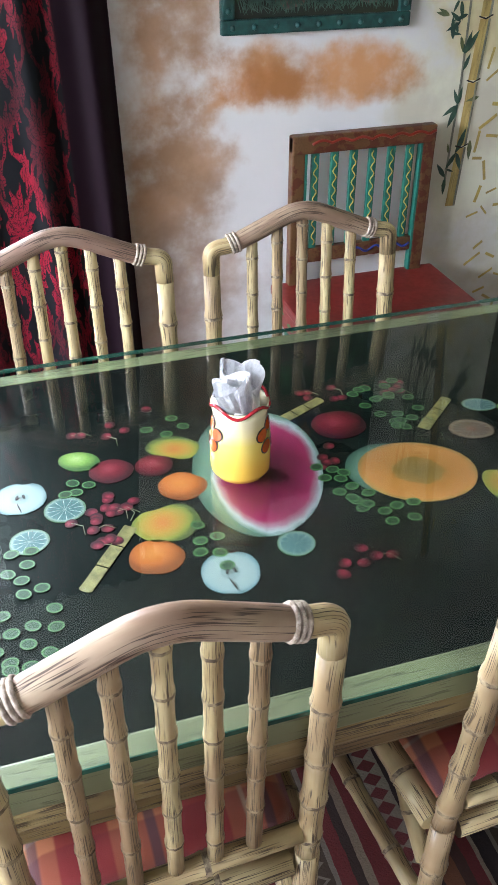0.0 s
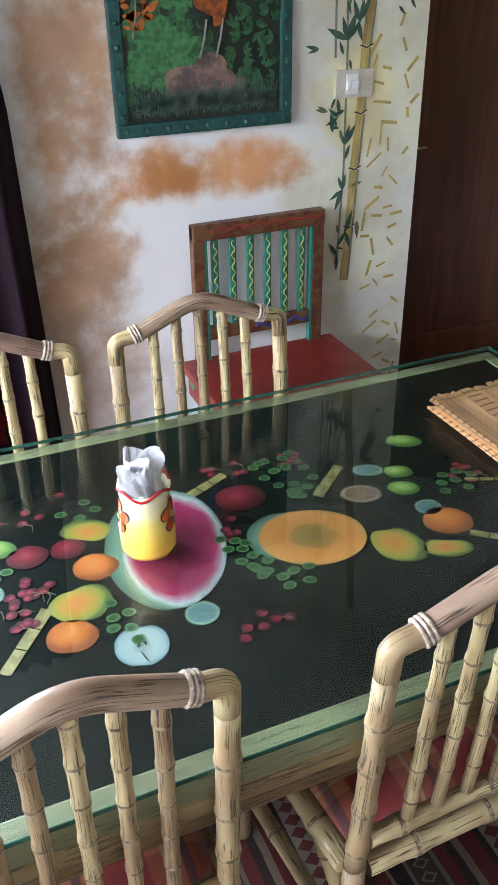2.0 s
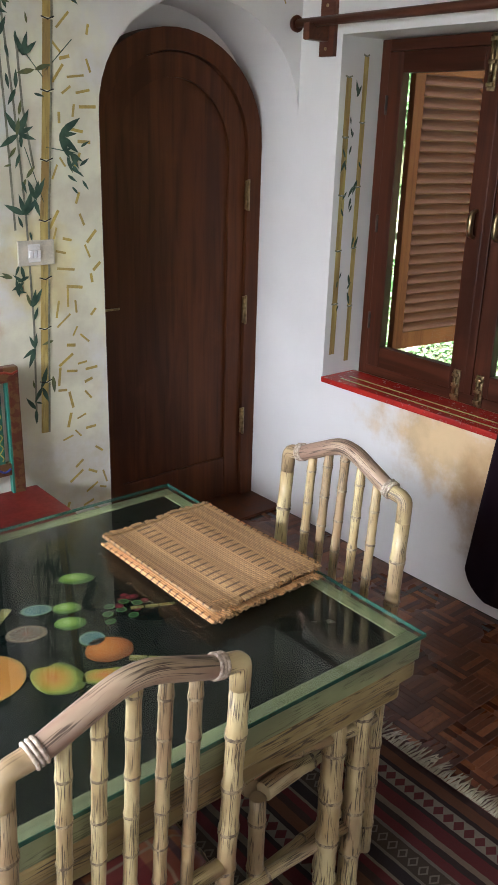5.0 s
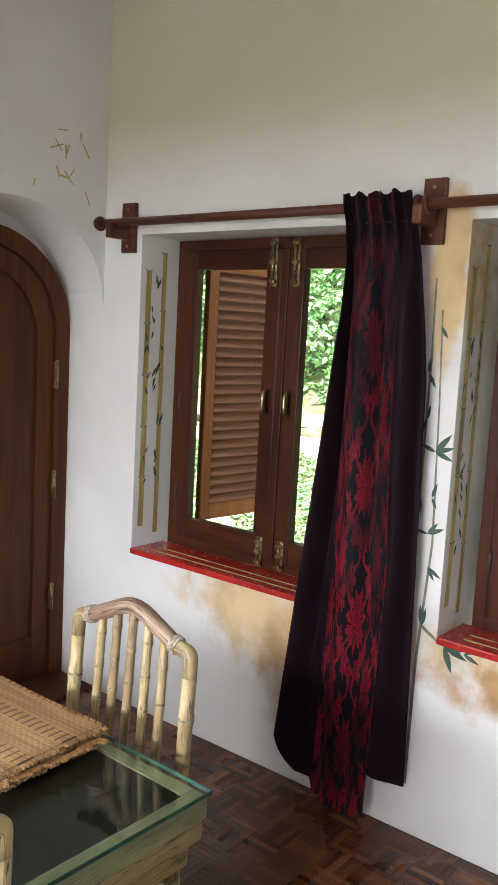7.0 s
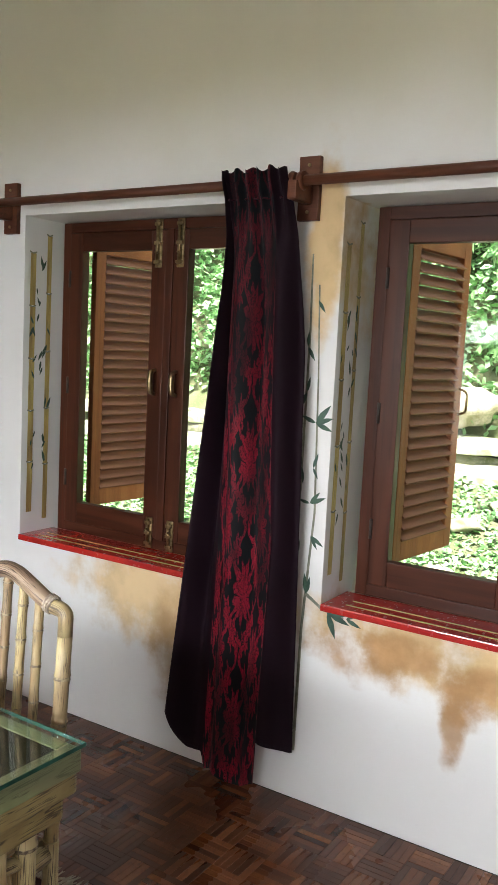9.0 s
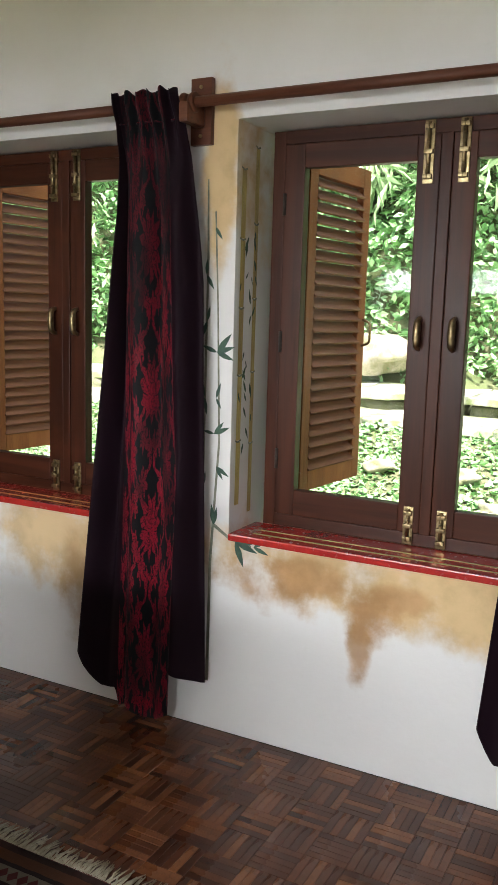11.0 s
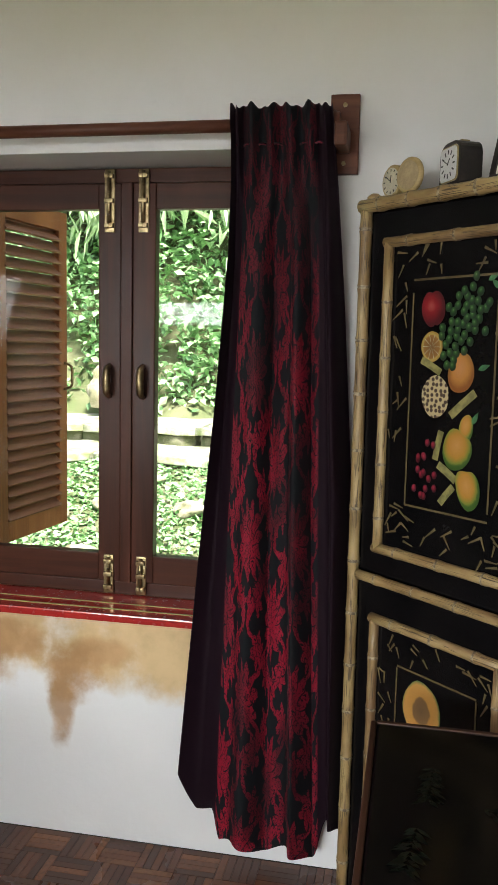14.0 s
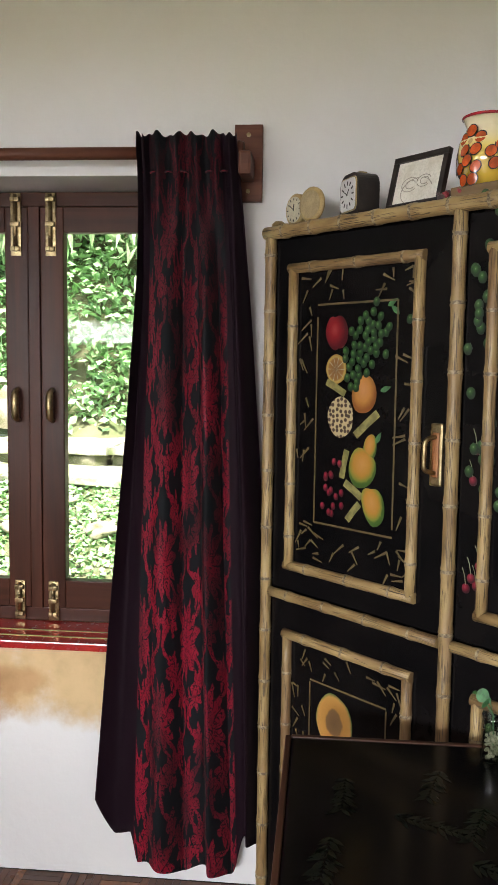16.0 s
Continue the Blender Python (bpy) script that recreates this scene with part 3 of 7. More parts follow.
for y in (3.048, 1.653, 0.247):
    build_bracket(y)
for name, a, b in (("curtain_rod", 3.135, 1.678), ("curtain_rod", 1.628, 0.272)):
    rod = thing(name, "round brown wooden curtain rod resting on brackets", "curtain rod", group="curtain rods")
    part("pole", add_tube(bmesh.new(), [(XE - 0.09, a, 2.078), (XE - 0.09, b, 2.078)], 0.0165, 14), M_ROD, rod)
    for end in (a, b):
        s = 1 if end == max(a, b) else -1
        part("end_cap", add_tube(bmesh.new(), [(XE - 0.09, end, 2.078), (XE - 0.09, end + s * 0.006, 2.078), (XE - 0.09, end + s * 0.02, 2.078)], [0.028, 0.031, 0.026], 14), M_ROD, rod)


def damask_material():
    """Dark cloth with a red satin leaf pattern in a middle panel and purple-black side bands."""
    n = Nodes("red damask curtain cloth")
    uv = n.coord("UV")
    u, v, _ = n.xyz(uv)

    warp = n.noise(uv, 22, 2, 0.5, 0.0, True)
    wx, wy, _ = n.xyz(warp)
    pu = n.math("DIVIDE", n.math("ADD", u, n.math("MULTIPLY", n.math("SUBTRACT", wx, 0.5), 0.030)), 0.148)
    pv = n.math("DIVIDE", n.math("ADD", v, n.math("MULTIPLY", n.math("SUBTRACT", wy, 0.5), 0.035)), 0.47)

    def cell(su, sv):
        """Half-drop repeat: coordinates across and down within one motif, and its mirrored half."""
        q = n.math("ADD", pu, su)
        odd = n.math("MULTIPLY", n.math("MODULO", n.math("FLOOR", q), 2.0), 0.5)
        a = n.math("SUBTRACT", n.math("FRACT", q), 0.5)
        b = n.math("SUBTRACT", n.math("FRACT", n.math("ADD", n.math("ADD", pv, sv), odd)), 0.5)
        return n.math("ABSOLUTE", a), b

    def blob(a, b, ca, cb, ra, rb, lobes, wave):
        """A lobed leaf mass round (ca, cb), with dark ribs that fan out from its foot."""
        x, y = n.math("DIVIDE", n.math("SUBTRACT", a, ca), ra), n.math("DIVIDE", n.math("SUBTRACT", b, cb), rb)
        r = n.math("SQRT", n.math("ADD", n.math("MULTIPLY", x, x), n.math("MULTIPLY", y, y)))
        th = n.math("ARCTAN2", y, x)
        edge = n.math("ADD", r, n.math("MULTIPLY", n.math("SINE", n.math("MULTIPLY", th, lobes)), wave))
        ribs = n.math("ABSOLUTE", n.math("SINE", n.math("ADD", n.math("MULTIPLY", th, lobes * 0.5), n.math("MULTIPLY", r, 3.4))))
        cut = n.math("MAXIMUM", n.step(ribs, 0.10, 0.26), n.step(r, 0.18, 0.30, (1.0, 0.0)))
        return n.math("MULTIPLY", n.step(edge, 0.86, 0.98, (1.0, 0.0)), cut)

    a, b = cell(0.0, 0.0)
    motif = blob(a, b, 0.0, 0.0, 0.40, 0.24, 11.0, 0.16)
    for ca, cb, ra, rb, lobes in ((0.33, 0.33, 0.16, 0.13, 7.0), (0.36, -0.32, 0.15, 0.12, 6.0), (0.10, 0.40, 0.10, 0.10, 5.0)):
        motif = n.math("MAXIMUM", motif, blob(a, b, ca, cb, ra, rb, lobes, 0.22))
    way = n.math("ADD", 0.27, n.math("MULTIPLY", n.math("COSINE", n.math("MULTIPLY", b, 4 * math.pi)), -0.20))
    stem = n.step(n.math("ABSOLUTE", n.math("SUBTRACT", a, way)), 0.035, 0.060, (1.0, 0.0))
    motif = n.math("MAXIMUM", motif, stem)
    veins = n.noise(n.scaled(uv, (1, 0.7, 1), (3, 5, 1)), 48, 1.5, 0.5, 2.6)
    motif = n.math("MULTIPLY", motif, n.step(n.math("ABSOLUTE", n.math("SUBTRACT", veins, 0.5)), 0.014, 0.045))
    # the red fades towards the heading: weaker light there, put into the colour
    light_fade = n.step(v, 0.05, 1.25, (0.30, 1.0))
    patch = n.step(n.noise(n.scaled(uv, (5, 2.4, 1), (1, 4, 0)), 1.0, 2), 0.38, 0.56, (0.25, 1.0))
    panel = n.math("MULTIPLY", n.step(u, 0.205, 0.215), n.step(u, 0.795, 0.805, (1.0, 0.0)))
    motif = n.math("MULTIPLY", n.math("MULTIPLY", motif, panel), n.math("MULTIPLY", light_fade, patch))
    ground = n.mix(panel, (0.016, 0.004, 0.011), (0.010, 0.013, 0.016))
    red = n.mix(n.noise(n.scaled(uv, (30, 30, 1)), 1.0, 3), (0.31, 0.008, 0.029), (0.54, 0.023, 0.064))
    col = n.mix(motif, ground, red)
    thread = n.noise(n.scaled(uv, (500, 60, 1)), 1.0, 2)
    n.bump(n.math("ADD", n.math("MULTIPLY", thread, 0.5), motif), 0.15, 0.001)
    n.set(col, n.math("SUBTRACT", 0.70, n.math("MULTIPLY", motif, 0.28)), 0.0)
    n.bsdf.inputs["Sheen Weight"].default_value = 0.03
    n.bsdf.inputs["Specular IOR Level"].default_value = 0.25
    return n.mat


M_DAMASK = damask_material()


def ease(t):
    t = min(1.0, max(0.0, t))
    return t * t * (3 - 2 * t)


def track(stops, v):
    """A smooth value through stops of (v, value)."""
    for (a, p), (b, q) in zip(stops, stops[1:]):
        if v <= b:
            return p + (q - p) * (v - a) / (b - a)
    return stops[-1][1]


def build_curtain(origin, axis, z_top, seams, hems, folds, seed, deep=0.042):
    """A curtain on pinch pleats. seams: where its left edge, the panel's two seams and its right edge run along axis,
    each as stops of (fall from 0 to 1, metres); hems: the height of the hem of the left band, the panel and the right band."""
    cur = thing("curtain", "dark purple and black curtain with red satin damask panel", "curtain", group="damask curtains")
    bm = bmesh.new()
    uv = bm.loops.layers.uv.verify()
    nu, nv = 150, 70
    side = Vector((axis.y, -axis.x, 0))
    knots = (0.0, 0.21, 0.80, 1.0)
    grid = []
    for j in range(nv + 1):
        v = j / nv
        lines = [track(line, v) for line in seams]
        row = []
        for i in range(nu + 1):
            u = i / nu
            k = 0 if u < knots[1] else 1 if u < knots[2] else 2
            f = (u - knots[k]) / (knots[k + 1] - knots[k])
            a = lines[k] + (lines[k + 1] - lines[k]) * f
            # pinched pleats at the heading run out into a few deep folds
            head = 1 - ease((v - 0.02) / 0.16)
            pinch = 2 * math.pi * 6.5 * u + seed
            ph = 2 * math.pi * folds * (u + 0.06 * math.sin(5 * u + seed)) + seed + 0.5 * math.sin(1.9 * v + seed)
            hang = deep * ease(v / 0.25) * (0.75 + 0.25 * math.sin(2.7 * v + 3 * u + seed))
            d = hang * math.sin(ph) + 0.30 * hang * math.sin(2.1 * ph + 2.2 * v + 1) + 0.014 * head * math.sin(pinch)
            d -= 0.010 * math.exp(-((v - 0.045) / 0.02) ** 2)
            d += 0.050 * (1 - ease(v / 0.11))
            if k == 0:
                d -= 0.010 * v * (1 - f)
            elif k == 2:
                d -= 0.022 * f * ease(v / 0.3)
            a += 0.40 * hang * math.sin(2 * ph + 1.3) * min(1, 6 * u, 6 * (1 - u)) * 0.5
            step = ease((u - 0.19) / 0.04)
            low = hems[0] + (hems[1] - hems[0]) * step if u < 0.5 else hems[1] + (hems[2] - hems[1]) * ease((u - 0.785) / 0.05)
            low += 0.020 * math.sin(ph + 0.7) + (0.10 * (1 - u / 0.10) ** 1.5 if u < 0.10 else 0)
            z = z_top + (low - z_top) * v
            if j == 0:
                z += 0.004 * math.sin(1.7 * pinch + seed) + 0.004 * math.sin(0.6 * pinch)
            row.append(bm.verts.new(Vector(origin) + axis * a + side * d + Vector((0, 0, z))))
        grid.append(row)
    for j in range(nv):
        for i in range(nu):
            f = bm.faces.new((grid[j][i], grid[j][i + 1], grid[j + 1][i + 1], grid[j + 1][i]))
            f.smooth = True
            for loop, (p, q) in zip(f.loops, ((i, j), (i + 1, j), (i + 1, j + 1), (i, j + 1))):
                loop[uv].uv = (p / nu, q / nv * z_top)
    bmesh.ops.solidify(bm, geom=bm.faces, thickness=0.003)
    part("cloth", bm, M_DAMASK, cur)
    bm = bmesh.new()
    a, b = seams[0][0][1], seams[3][0][1]
    pts = [Vector(origin) + axis * (a + 0.01 + (b - a - 0.02) * k / 40) + side * (0.012 * math.sin(13 * math.pi * k / 40 + seed) + 0.018) + Vector((0, 0, z_top - 0.088)) for k in range(41)]
    part("gather_tape", add_tube(bm, pts, 0.003, 6), M_DAMASK, cur)


# along the window wall the distance runs towards -y
DOWN_Y = Vector((0, -1, 0))
build_curtain((XE - 0.095, 0, 0), DOWN_Y, 2.112,
              (((0, -1.903), (0.2, -1.908), (0.42, -1.950), (0.65, -2.000), (1, -2.078)),
               ((0, -1.880), (0.25, -1.892), (0.55, -1.893), (1, -1.922)),
               ((0, -1.720), (0.45, -1.690), (0.60, -1.672), (1, -1.700)),
               ((0, -1.670), (0.30, -1.612), (0.65, -1.595), (1, -1.580))), (0.105, 0.036, 0.205), 2.6, 0.9)
build_curtain((XE - 0.095, 0, 0), DOWN_Y, 2.112,
              (((0, -0.525), (0.2, -0.538), (0.42, -0.566), (0.65, -0.604), (1, -0.655)),
               ((0, -0.495), (0.25, -0.508), (0.55, -0.525), (1, -0.545)),
               ((0, -0.310), (0.25, -0.292), (0.55, -0.275), (1, -0.243)),
               ((0, -0.268), (0.25, -0.228), (0.55, -0.186), (1, -0.188))), (0.192, 0.092, 0.180), 3.1, 2.4)
build_curtain((0, YN - 0.10, 0), Vector((1, 0, 0)), 2.112,
              (((0, 0.88), (1, 0.80)), ((0, 0.95), (1, 0.92)), ((0, 1.24), (0.5, 1.27), (1, 1.285)), ((0, 1.33), (0.4, 1.405), (1, 1.425))), (0.09, 0.07, 0.09), 3.4, 1.2)
rod = thing("curtain_rod", "round brown wooden curtain rod above the hidden window", "curtain rod", group="curtain rods")
part("pole", add_tube(bmesh.new(), [(-0.2, YN - 0.09, 2.078), (1.42, YN - 0.09, 2.078)], 0.0165, 14), M_ROD, rod)
for x in (-0.15, 1.38):
    part("arm", box(x - 0.017, x + 0.017, YN - 0.09, YN - 0.0005, 2.02, 2.07, 0.006), M_ROD, rod)


# ---------------------------------------------------------------- dining table
TABLE = pose(2.404, 1.390, 0, 0, 0, -0.6)  # its corner towards the window wall; the table runs back along -x and +y
T_LEN, T_WID = 2.06, 0.915


def table_point(x, y):
    v = TABLE.inverted() @ Vector((0.964 * x - 0.0177 * y + 0.1483, 0.028 * x + 0.9812 * y + 0.0028, 0))
    return v.x, v.y


M_TBORDER = bamboo_material("pale green painted border", (0.30, 0.35, 0.18), (0.21, 0.25, 0.12), (0.05, 0.05, 0.025), 0.7)
M_APRON = bamboo_material("painted bamboo apron", (0.33, 0.26, 0.115), (0.21, 0.15, 0.062), (0.04, 0.025, 0.015), 0.95)


def uv_box(x0, x1, y0, y1, z0, z1, bevel=0.004, along=0):
    """A bevelled beam whose UV runs along its length, so that the painted streaks follow it."""
    bm = box(x0, x1, y0, y1, z0, z1, bevel)
    uv = bm.loops.layers.uv.verify()
    for f in bm.faces:
        for loop in f.loops:
            c = loop.vert.co
            loop[uv].uv = ((c.z + (c.y if along == 0 else c.x)) * 5, c.x if along == 0 else c.y)
    return bm


def build_table():
    tab = thing("dining_table", "long dining table painted as bamboo with black fruit-painted glass top", "table", at=TABLE)
    L, W = T_LEN, T_WID
    part("board", box(-L + 0.036, -0.036, 0.036, W - 0.036, 0.715, 0.7465), M_BOARD, tab, "black board painted with fruit")
    b = 0.036
    for args, al in (((-L, 0, 0, b), 0), ((-L, 0, W - b, W), 0), ((-b, 0, b, W - b), 1), ((-L, -L + b, b, W - b), 1)):
        part("border", uv_box(*args, 0.70, 0.7485, 0.004, al), M_TBORDER, tab, "pale green painted edge board")
    i = 0.012
    for z0, z1, ins, t in ((0.655, 0.699, 0.004, 0.05), (0.60, 0.654, 0.022, 0.04)):
        for args, al in (((-L + ins, -ins, ins, ins + t), 0), ((-L + ins, -ins, W - ins - t, W - ins), 0), ((-ins - t, -ins, ins + t, W - ins - t), 1), ((-L + ins, -L + ins + t, ins + t, W - ins - t), 1)):
            part("apron", uv_box(*args, z0, z1, 0.009, al), M_APRON, tab)
    glass = part("glass_top", box(-L - 0.004, 0.004, -0.004, W + 0.004, 0.7515, 0.7605, 0.0015), M_TABLEGLASS, tab, "clear plate glass with green edges")
    glass.visible_shadow = False
    e = 0.006
    for args in ((-L - e, e, -e, -0.0045), (-L - e, e, W + 0.0045, W + e), (0.0045, e, -0.0045, W + 0.0045), (-L - e, -L - 0.0045, -0.0045, W + 0.0045)):
        part("glass_edge", box(*args, 0.752, 0.760), M_GLASSEDGE, tab)
    r = 0.024
    for cx, sx in ((-0.075, -1), (-L + 0.075, 1)):
        for cy, sy in ((0.075, 1), (W - 0.075, -1)):
            for dx, dy in ((0, 0), (sx * 0.075, 0.0), (0, sy * 0.075)):
                leg = part("leg", bamboo((cx + dx, cy + dy, 0.0), (cx + dx, cy + dy, 0.60), r, step=0.13, first=0.07 + abs(dx)), [M_BAMBOO, M_KNOT], tab)
            part("crosspiece", bamboo((cx, cy, 0.52), (cx + sx * 0.36, cy, 0.585), 0.015, step=0.11), [M_BAMBOO, M_KNOT], tab)
    for cy in (0.075, W - 0.075):
        part("stretcher", bamboo((-L + 0.11, cy, 0.565), (-0.11, cy, 0.565), 0.014, step=0.17), [M_BAMBOO, M_KNOT], tab)
        part("stretcher", bamboo((-0.08, cy, 0.26), (-0.62, cy + (0.1 if cy < 0.4 else -0.1), 0.14), 0.014, step=0.15), [M_BAMBOO, M_KNOT], tab)
    return tab


table = build_table()


# fruit painted on the board, under the glass
def fruit_material(name, stops, rough=0.35, seed=0.0, spokes=0, centre=(0.5, 0.5)):
    """Brush-painted colours from the middle of a patch to its rim."""
    stops = [(p, tuple(0.74 * v for v in c)) for p, c in stops]
    n = Nodes(name)
    g = n.coord("Generated")
    x, y, _ = n.xyz(g)
    dx, dy = n.math("SUBTRACT", x, centre[0]), n.math("SUBTRACT", y, centre[1])
    d = n.math("MULTIPLY", n.math("SQRT", n.math("ADD", n.math("MULTIPLY", dx, dx), n.math("MULTIPLY", dy, dy))), 2.0)
    wob = n.math("MULTIPLY", n.math("SUBTRACT", n.noise(n.scaled(g, (1, 1, 0.01), (seed, seed, 0)), 5, 4), 0.5), 0.22)
    d = n.math("ADD", d, wob)
    if spokes:
        ang = n.math("ARCTAN2", dy, dx)
        s = n.math("ABSOLUTE", n.math("SINE", n.math("MULTIPLY", ang, spokes / 2)))
        line = n.math("MULTIPLY", n.step(s, 0.04, 0.16, (1.0, 0.0)), n.step(d, 0.78, 0.82, (1.0, 0.0)))
    col = n.ramp(d, stops)
    if spokes:
        col = n.mix(n.math("MULTIPLY", line, 0.7), col, (0.75, 0.85, 0.75))
    grain = n.noise(n.scaled(g, (1, 1, 0.01)), 28, 4, 0.7)
    col = n.mix(n.math("MULTIPLY", n.step(grain, 0.55, 0.75), 0.3), col, (0.02, 0.02, 0.02))
    n.set(col, rough)
    return n.mat


F_MELON = fruit_material("painted watermelon", [(0.0, (0.12, 0.010, 0.035)), (0.35, (0.22, 0.016, 0.06)), (0.78, (0.38, 0.03, 0.11)), (0.86, (0.44, 0.22, 0.28)), (0.93, (0.46, 0.54, 0.54)), (1.0, (0.12, 0.24, 0.18))])
F_CANT = fruit_material("painted cantaloupe", [(0.0, (0.24, 0.15, 0.04)), (0.40, (0.34, 0.20, 0.045)), (0.48, (0.60, 0.25, 0.05)), (0.92, (0.66, 0.28, 0.07)), (1.0, (0.42, 0.26, 0.08))])
F_RIND = fruit_material("painted melon rind", [(0.0, (0.10, 0.20, 0.12)), (0.8, (0.16, 0.30, 0.22)), (1.0, (0.06, 0.14, 0.10))])
F_ORANGE = fruit_material("painted orange", [(0.0, (0.70, 0.27, 0.06)), (0.6, (0.58, 0.17, 0.03)), (1.0, (0.26, 0.07, 0.015))], centre=(0.42, 0.6))
F_MANGO = fruit_material("painted mango", [(0.0, (0.60, 0.16, 0.04)), (0.45, (0.56, 0.30, 0.05)), (0.85, (0.26, 0.30, 0.05)), (1.0, (0.08, 0.12, 0.03))], centre=(0.45, 0.58))
F_APPLE = fruit_material("painted apple half", [(0.0, (0.22, 0.30, 0.28)), (0.26, (0.30, 0.40, 0.38)), (0.31, (0.24, 0.33, 0.32)), (0.36, (0.38, 0.48, 0.46)), (0.85, (0.33, 0.44, 0.43)), (1.0, (0.14, 0.26, 0.27))])
F_LIME = fruit_material("painted lime slice", [(0.0, (0.28, 0.38, 0.34)), (0.1, (0.05, 0.15, 0.15)), (0.75, (0.07, 0.18, 0.18)), (0.86, (0.26, 0.38, 0.32)), (1.0, (0.06, 0.15, 0.05))], spokes=12)
F_GREEN = fruit_material("painted green lime", [(0.0, (0.48, 0.62, 0.24)), (0.5, (0.26, 0.45, 0.08)), (1.0, (0.06, 0.16, 0.03))], centre=(0.4, 0.62))
F_PLUM = fruit_material("painted plum", [(0.0, (0.36, 0.05, 0.07)), (0.4, (0.22, 0.012, 0.025)), (1.0, (0.05, 0.004, 0.008))], centre=(0.45, 0.6))
F_FIG = fruit_material("painted dark fig", [(0.0, (0.32, 0.10, 0.05)), (0.3, (0.16, 0.08, 0.045)), (0.7, (0.12, 0.065, 0.04)), (0.85, (0.34, 0.25, 0.16)), (1.0, (0.05, 0.03, 0.02))], spokes=16)
F_GRAPE = fruit_material("painted grape", [(0.0, (0.02, 0.09, 0.025)), (0.45, (0.010, 0.05, 0.014)), (0.70, (0.03, 0.11, 0.03)), (0.86, (0.14, 0.34, 0.11)), (1.0, (0.010, 0.04, 0.014))])
F_CHERRY = fruit_material("painted cherry", [(0.0, (0.42, 0.05, 0.09)), (0.5, (0.20, 0.008, 0.025)), (1.0, (0.05, 0.003, 0.008))], centre=(0.4, 0.65))
F_STEM = plain("painted bamboo stem", (0.28, 0.25, 0.085), 0.4, 0.5, 50)
F_SEED = plain("painted dark pip", (0.02, 0.018, 0.016), 0.4)
F_TWIG = plain("painted thin stalk", (0.22, 0.24, 0.14), 0.4)


def paint(name, x, y, rx, ry, turn, material, wob=0.12, z=0.7467, shape=None, owner=None):
    px, py = table_point(x, y)
    bm = add_disc(bmesh.new(), Matrix(), rx, ry, 0.0010, 30, wob, x * 9 + y * 5, shape)
    ob = part(name, bm, material, owner or table)
    ob.matrix_basis = pose(px, py, z, 0, 0, turn)
    return ob


bean = lambda a: 1 - 0.36 * max(0, math.cos(a - 1.4)) ** 3
notch = lambda a: 1 - 0.16 * math.exp(-((math.sin((a - math.pi / 2) / 2) / 0.12) ** 2)) - 0.10 * math.exp(-((math.sin((a + math.pi / 2) / 2) / 0.10) ** 2))
pear_shape = lambda a: 1 - 0.30 * max(0, math.sin(a)) ** 1.5 * abs(math.cos(a * 1.0)) ** 0.5

paint("watermelon_rind", 1.315, 1.885, 0.105, 0.175, -12, F_RIND, 0.03, 0.7466)
paint("watermelon", 1.333, 1.873, 0.095, 0.168, -14, F_MELON, 0.03, 0.7470)
paint("cantaloupe_rind", 1.545, 1.800, 0.085, 0.072, -20, F_RIND, 0.05, 0.7466)
paint("cantaloupe", 1.578, 1.782, 0.100, 0.082, -18, F_CANT, 0.03, 0.7470)
paint("apple_half", 1.197, 1.655, 0.043, 0.046, -15, F_APPLE, 0.05, shape=notch)
paint("apple_half", 0.919, 1.930, 0.042, 0.042, -15, F_APPLE, 0.05, shape=notch)
for x, y in ((1.197, 1.655), (0.919, 1.930)):
    for d, turn in ((-0.005, 65), (0.006, 100)):
        paint("apple_pip", x + d, y + 0.002, 0.0050, 0.0024, turn, F_SEED, 0.05, 0.7479)
    paint("apple_core_line", x - 0.004, y - 0.026, 0.0012, 0.012, 12, F_SEED, 0.05, 0.7478)
for x, y, r in ((1.099, 1.722, 0.041), (1.182, 1.874, 0.040), (1.838, 1.712, 0.047)):
    paint("orange", x, y, r, r * 0.88, -20, F_ORANGE, 0.1)
for x, y, rx, ry, turn in ((1.134, 1.797, 0.052, 0.052, 20), (1.194, 1.982, 0.045, 0.038, 160), (1.712, 1.700, 0.043, 0.062, 10), (1.790, 1.647, 0.046, 0.028, -20)):
    paint("mango", x, y, rx, ry, turn, F_MANGO, 0.15, shape=bean)
for x, y, r in ((1.312, 1.681, 0.029), (0.985, 1.878, 0.033), (0.921, 1.819, 0.030), (1.830, 1.765, 0.026)):
    paint("lime_slice", x, y, r, r * 0.95, 0, F_LIME, 0.03)
for x, y, rx, ry in ((1.028, 1.999, 0.036, 0.027), (1.926, 1.993, 0.038, 0.024), (1.847, 1.896, 0.030, 0.022), (1.823, 1.840, 0.031, 0.024)):
    paint("lime", x, y, rx, ry, -25, F_GREEN, 0.08)
paint("lime_slice", 1.791, 1.928, 0.032, 0.021, -20, F_LIME, 0.03)
paint("fig_slice", 1.733, 1.861, 0.042, 0.030, -20, F_FIG, 0.06)
for x, y, r in ((1.076, 1.954, 0.037), (1.507, 1.955, 0.050), (1.150, 1.945, 0.032)):
    paint("plum", x, y, r, r * 0.9, 0, F_PLUM, 0.08)


